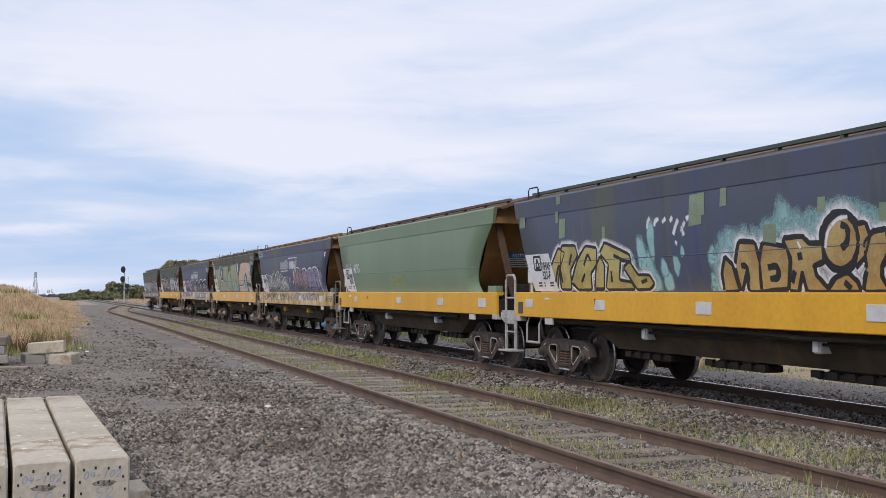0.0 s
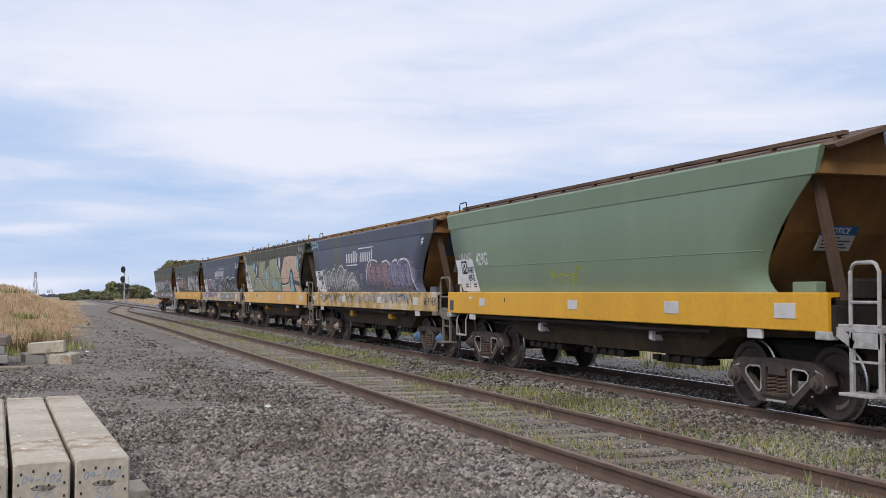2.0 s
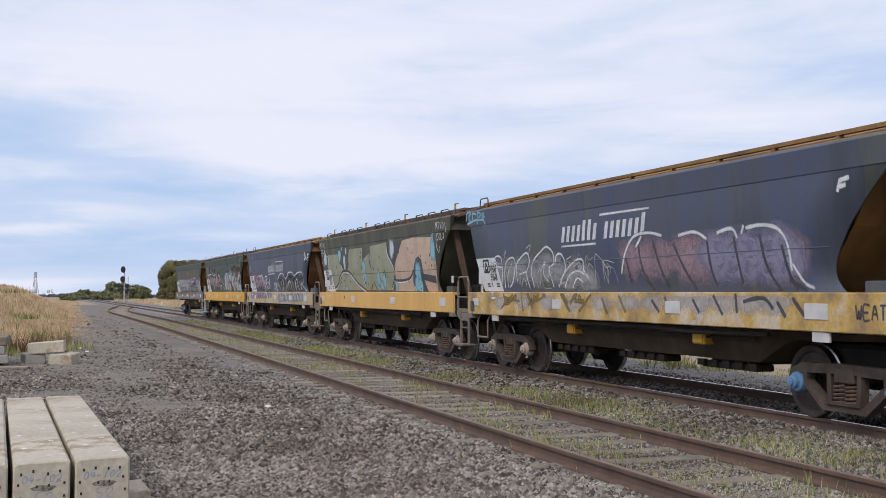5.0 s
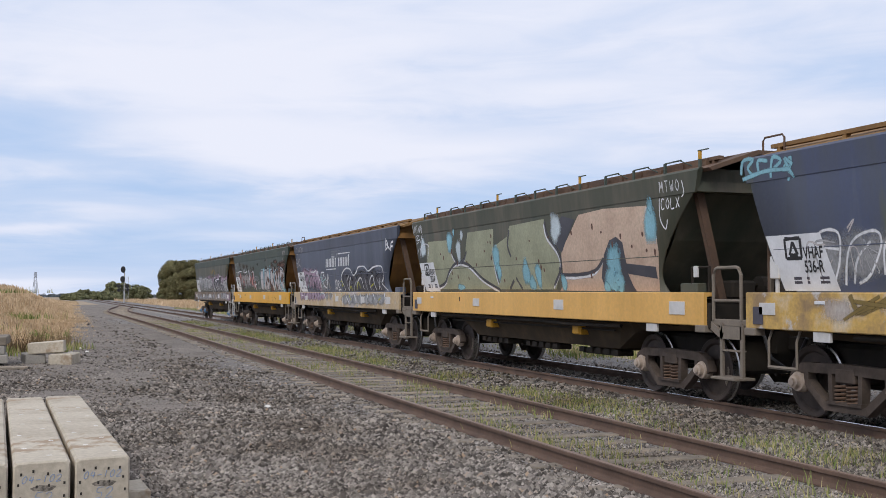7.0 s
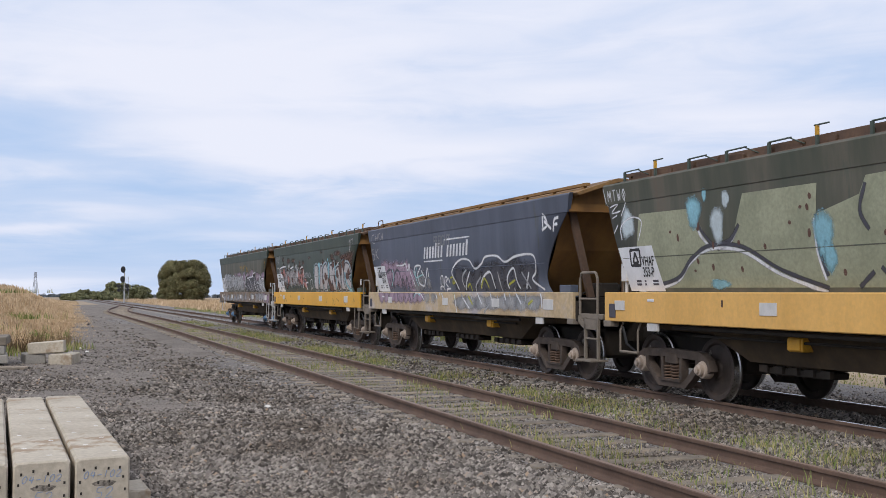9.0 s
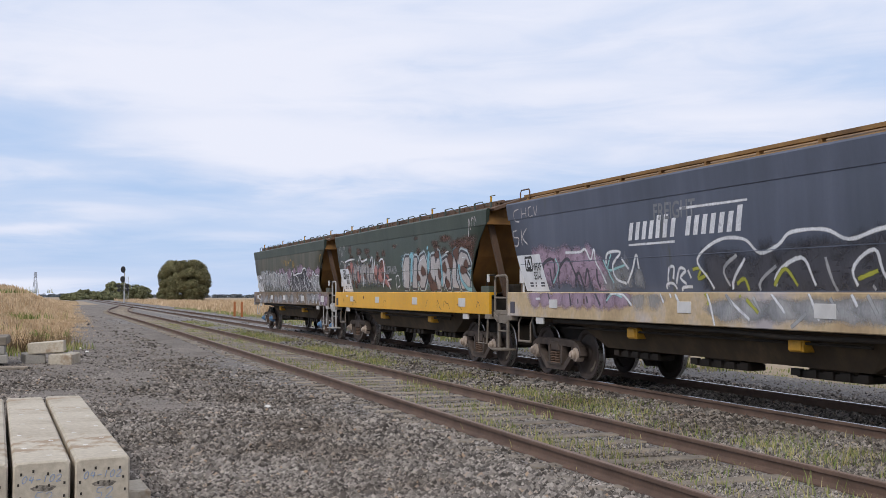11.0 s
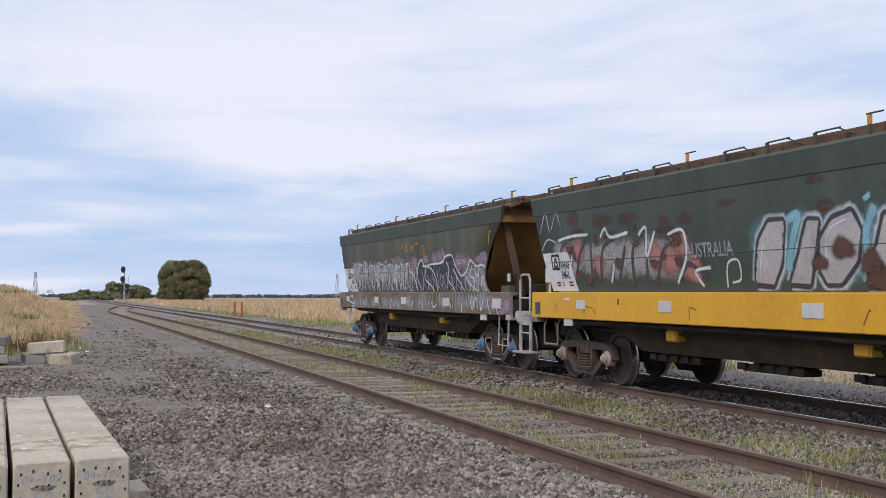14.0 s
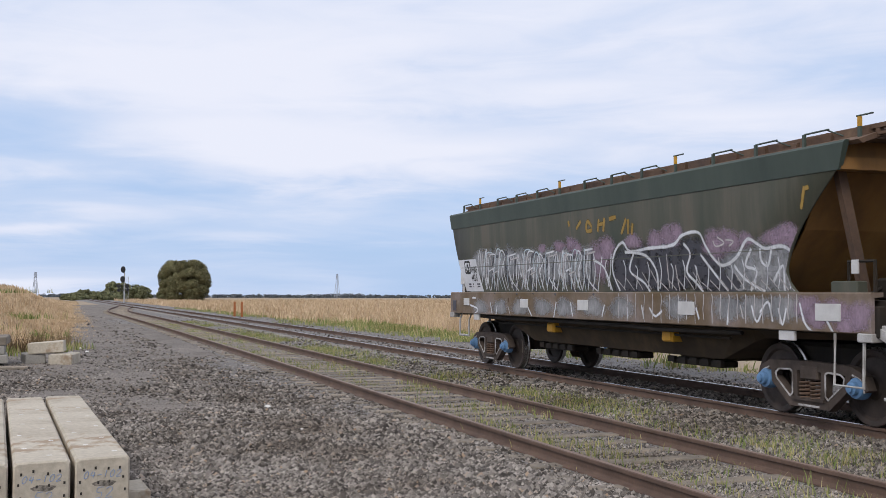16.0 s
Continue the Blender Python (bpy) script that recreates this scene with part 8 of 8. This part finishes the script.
def pylon(m, height, label):
    p = empty("pylon", label, "pylon", "power line")
    bm = bmesh.new()
    lv = [(0.0, 2.2), (0.25, 1.7), (0.5, 1.25), (0.72, 0.9), (1.0, 0.5)]
    for sx in (-1, 1):
        for sy in (-1, 1):
            tube(bm, [(sx * w, sy * w, f * height) for f, w in lv], 0.2, 4)
    for (f0, w0), (f1, w1) in zip(lv, lv[1:]):
        for sy in (-1, 1):
            tube(bm, [(-w0, sy * w0, f0 * height), (w1, sy * w1, f1 * height)], 0.09, 4)
            tube(bm, [(w0, sy * w0, f0 * height), (-w1, sy * w1, f1 * height)], 0.09, 4)
    part("tower", bm, M["pylon"], p)
    for f, w in ((0.78, 1.5), (0.88, 1.7), (0.97, 1.3)):
        bm = bmesh.new()
        tube(bm, [(-w, 0, f * height), (0, 0, f * height + 0.5), (w, 0, f * height)], 0.12, 4)
        tube(bm, [(-w, 0, f * height), (w, 0, f * height)], 0.1, 4)
        part("crossarm", bm, M["pylon"], p)
    p.matrix_basis = m
    return p


def leaf_cloud(name, clumps, per, size, mat, seed, parent=None):
    """Small bent leaves crowded on the outside of many clumps."""
    rng = np.random.default_rng(seed)
    vs, fs = [], []
    cl = np.array(clumps)
    n = per * len(cl)
    c = np.repeat(cl, per, 0)
    d = rng.normal(0, 1, (n, 3))
    d /= np.linalg.norm(d, axis=1)[:, None]
    p = c[:, :3] + d * c[:, 3:4] * rng.uniform(0.75, 1.08, (n, 1)) * np.array([1, 1, 0.85])
    a = rng.normal(0, 1, (n, 3))
    t = np.cross(d + 0.6 * a, a)
    t /= np.linalg.norm(t, axis=1)[:, None] + 1e-9
    u = np.cross(d + 0.5 * rng.normal(0, 1, (n, 3)), t)
    u /= np.linalg.norm(u, axis=1)[:, None] + 1e-9
    s = size * rng.uniform(0.6, 1.3, (n, 1))
    v = np.stack([p - t * s, p + u * s * 0.5, p + t * s, p - u * s * 0.5], 1).reshape(-1, 3)
    f = (4 * np.arange(n)[:, None] + np.arange(4)[None]).tolist()
    me = bpy.data.meshes.new(name)
    me.from_pydata(v.tolist(), [], f)
    me.materials.append(mat)
    ob = new(name, me)
    ob.parent = parent
    return ob


def tree(x, y, wide, high, label, mat, seed, trunk=0.22, per=260, leaf=0.22, clumps=70, low=0.12):
    t = empty("tree", label, "tree")
    rnd = random.Random(seed)
    bm = bmesh.new()
    top = high * 0.55
    tube(bm, [(0, 0, -0.1), (0.1, 0.05, high * 0.2), (0.0, 0.1, top)], [trunk * 1.3, trunk, trunk * 0.5], 8)
    cl = []
    for i in range(clumps):
        a, e = rnd.uniform(0, math.tau), rnd.uniform(0, 1) ** 0.8
        z = high * (low + (0.93 - low) * e)
        env = math.sqrt(max(0.05, 1 - ((z / high - 0.48) / 0.56) ** 2))
        r = wide / 2 * env * rnd.uniform(0.72, 0.9)
        size = wide * rnd.uniform(0.07, 0.13)
        p = (r * math.cos(a), r * math.sin(a), z, size)
        cl.append(p)
        if i % 6 == 0:
            tube(bm, [(0.05, 0.08, high * rnd.uniform(0.18, 0.45)), (p[0] * 0.5, p[1] * 0.5, z * 0.8), p[:3]], [trunk * 0.45, trunk * 0.3, 0.04], 5)
    part("trunk", right_out(bm), M["bark"], t)
    core = [(0, 0, high * 0.5, wide * 0.33), (0, 0, high * 0.66, wide * 0.26), (0, 0, high * 0.3, wide * 0.3)]
    leaf_cloud("crown", cl + core * 3, per, leaf, mat, seed, t)
    t.matrix_basis = pose(x, y, fall(x, y) - 0.05)
    return t


def far_woods():
    """The dark line of trees along the horizon, tinted blue-grey in place of haze."""
    rnd = random.Random(12)
    cl = []
    for k in range(1100):
        a = radians(rnd.uniform(TURN - 24, TURN + 26))
        d = rnd.uniform(1300, 1700)
        thin = 0.55 + 0.6 * noise.noise((a * 14, 0, 0))
        if rnd.random() > thin + 0.25:
            continue
        h = rnd.uniform(1.6, 3.6) * (0.6 + thin * 0.8)
        cl.append((d * math.sin(a), d * math.cos(a), h * 0.45 + fall(d, 0), h))
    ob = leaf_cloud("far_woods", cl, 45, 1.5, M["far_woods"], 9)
    tagged(ob, "low belt of trees along the horizon, distance haze put into its colour", "woods", kind="stuff")


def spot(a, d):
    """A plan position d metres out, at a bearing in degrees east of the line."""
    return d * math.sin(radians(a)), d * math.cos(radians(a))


def build_things():
    stone_field()
    grass_fields()
    heading = 2.6
    ux, uy = math.cos(radians(heading)), math.sin(radians(heading))
    labels = ["pale concrete beam with rusty stains on its top", "pale concrete beam lying among others in the yard", "weathered concrete beam beside its neighbours"]
    for i in range(3):
        k = -0.415 * i
        concrete_beam(pose(0.36 + k * ux, 8.42 + k * uy - 0.06 * i, 0.06, 0, 0, heading), 0.16, labels[i])
    rough_block("concrete_block", pose(0.60, 9.0, 0.0, 0, 0, 4), 0.22, 0.5, 0.19, M["concrete"], "short concrete block beside the beams", "concrete block", 3)
    rough_block("concrete_block", pose(0.28, 27.4, 0.0, 0, 0, -14), 0.52, 0.9, 0.26, M["concrete"], "square concrete block lying on the gravel", "concrete block", 4, "dumped blocks")
    # darker concrete here paints this block's shade
    rough_block("concrete_block", pose(-0.42, 27.9, 0.0, 0, 0, 8), 0.44, 0.9, 0.24, M["concrete_dark"], "concrete block lying on the gravel, its shade put into a darker colour", "concrete block", 5, "dumped blocks")
    rough_block("concrete_block", pose(-0.1, 27.7, 0.265, 0, -4, -6), 0.80, 0.6, 0.26, M["concrete"], "concrete block tipped across two others", "concrete block", 6, "dumped blocks")
    for i, (z, dx) in enumerate(((0.0, 0.05), (0.2, 0.0), (0.4, 0.06))):
        rough_block("old_sleeper", pose(-1.5 + dx, 27.6 + 0.1 * i, z + 0.08, 0, 0, 3 - 2 * i), 0.95, 1.6, 0.19, M["concrete_dark"] if i < 2 else M["timber"], "weathered old sleepers stacked in the yard", "old sleeper", 7 + i, "stacked sleepers")
    rough_block("old_sleeper", pose(-1.3, 25.8, -0.02, 0, 0, 82), 0.22, 1.6, 0.1, M["timber"], "rotting timber half sunk in the gravel", "old sleeper", 17)
    for x, y, s in ((3.0, 16.2, 0.05), (-0.6, 28.9, 0.06), (0.9, 31.8, 0.05), (0.8, 34.2, 0.05), (0.45, 31.2, 0.07), (2.9, 13.4, 0.025), (2.0, 24.5, 0.03)):
        rough_block("litter_stone", pose(x, y, bed_height(x, y), 0, 0, 40 * x), s * 2, s * 1.4, s, M["off_white"], "white pebble on the gravel", "stone", int(x * 10) + 20, "white pebbles")
    signal(pose(10.3, 176, -0.32, 0, 0, -4))
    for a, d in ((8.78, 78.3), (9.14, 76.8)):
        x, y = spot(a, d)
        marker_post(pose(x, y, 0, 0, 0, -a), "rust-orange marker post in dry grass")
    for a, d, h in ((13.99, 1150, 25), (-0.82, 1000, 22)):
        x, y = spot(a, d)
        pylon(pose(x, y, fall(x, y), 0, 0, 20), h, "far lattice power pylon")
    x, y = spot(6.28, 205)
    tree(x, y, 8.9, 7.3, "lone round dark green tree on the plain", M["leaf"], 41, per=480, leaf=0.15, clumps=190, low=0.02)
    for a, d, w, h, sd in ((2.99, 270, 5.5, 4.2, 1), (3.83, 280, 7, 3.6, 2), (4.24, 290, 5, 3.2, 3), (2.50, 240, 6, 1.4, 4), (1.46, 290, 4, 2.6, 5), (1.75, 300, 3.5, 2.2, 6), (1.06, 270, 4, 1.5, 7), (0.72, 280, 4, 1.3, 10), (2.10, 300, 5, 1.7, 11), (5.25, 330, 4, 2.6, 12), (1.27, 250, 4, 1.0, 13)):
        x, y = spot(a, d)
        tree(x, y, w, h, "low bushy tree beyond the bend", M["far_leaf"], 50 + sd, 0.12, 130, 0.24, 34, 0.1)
    far_woods()


build_things()

# ---------------------------------------------------------------- sleepers and fastenings
sleepers(main_bed, "main", -6, 150, 0.667, 1.40, 0.2, 0.016, 0.2, M["concrete_dark"], 0.004)
sleepers(siding_bed, "siding", -6, 150, 0.66, 1.22, 0.23, 0.016, 0.14, M["timber"], 0.05)
clips(main_bed, "main", -6, 90, 0.667)

motions()
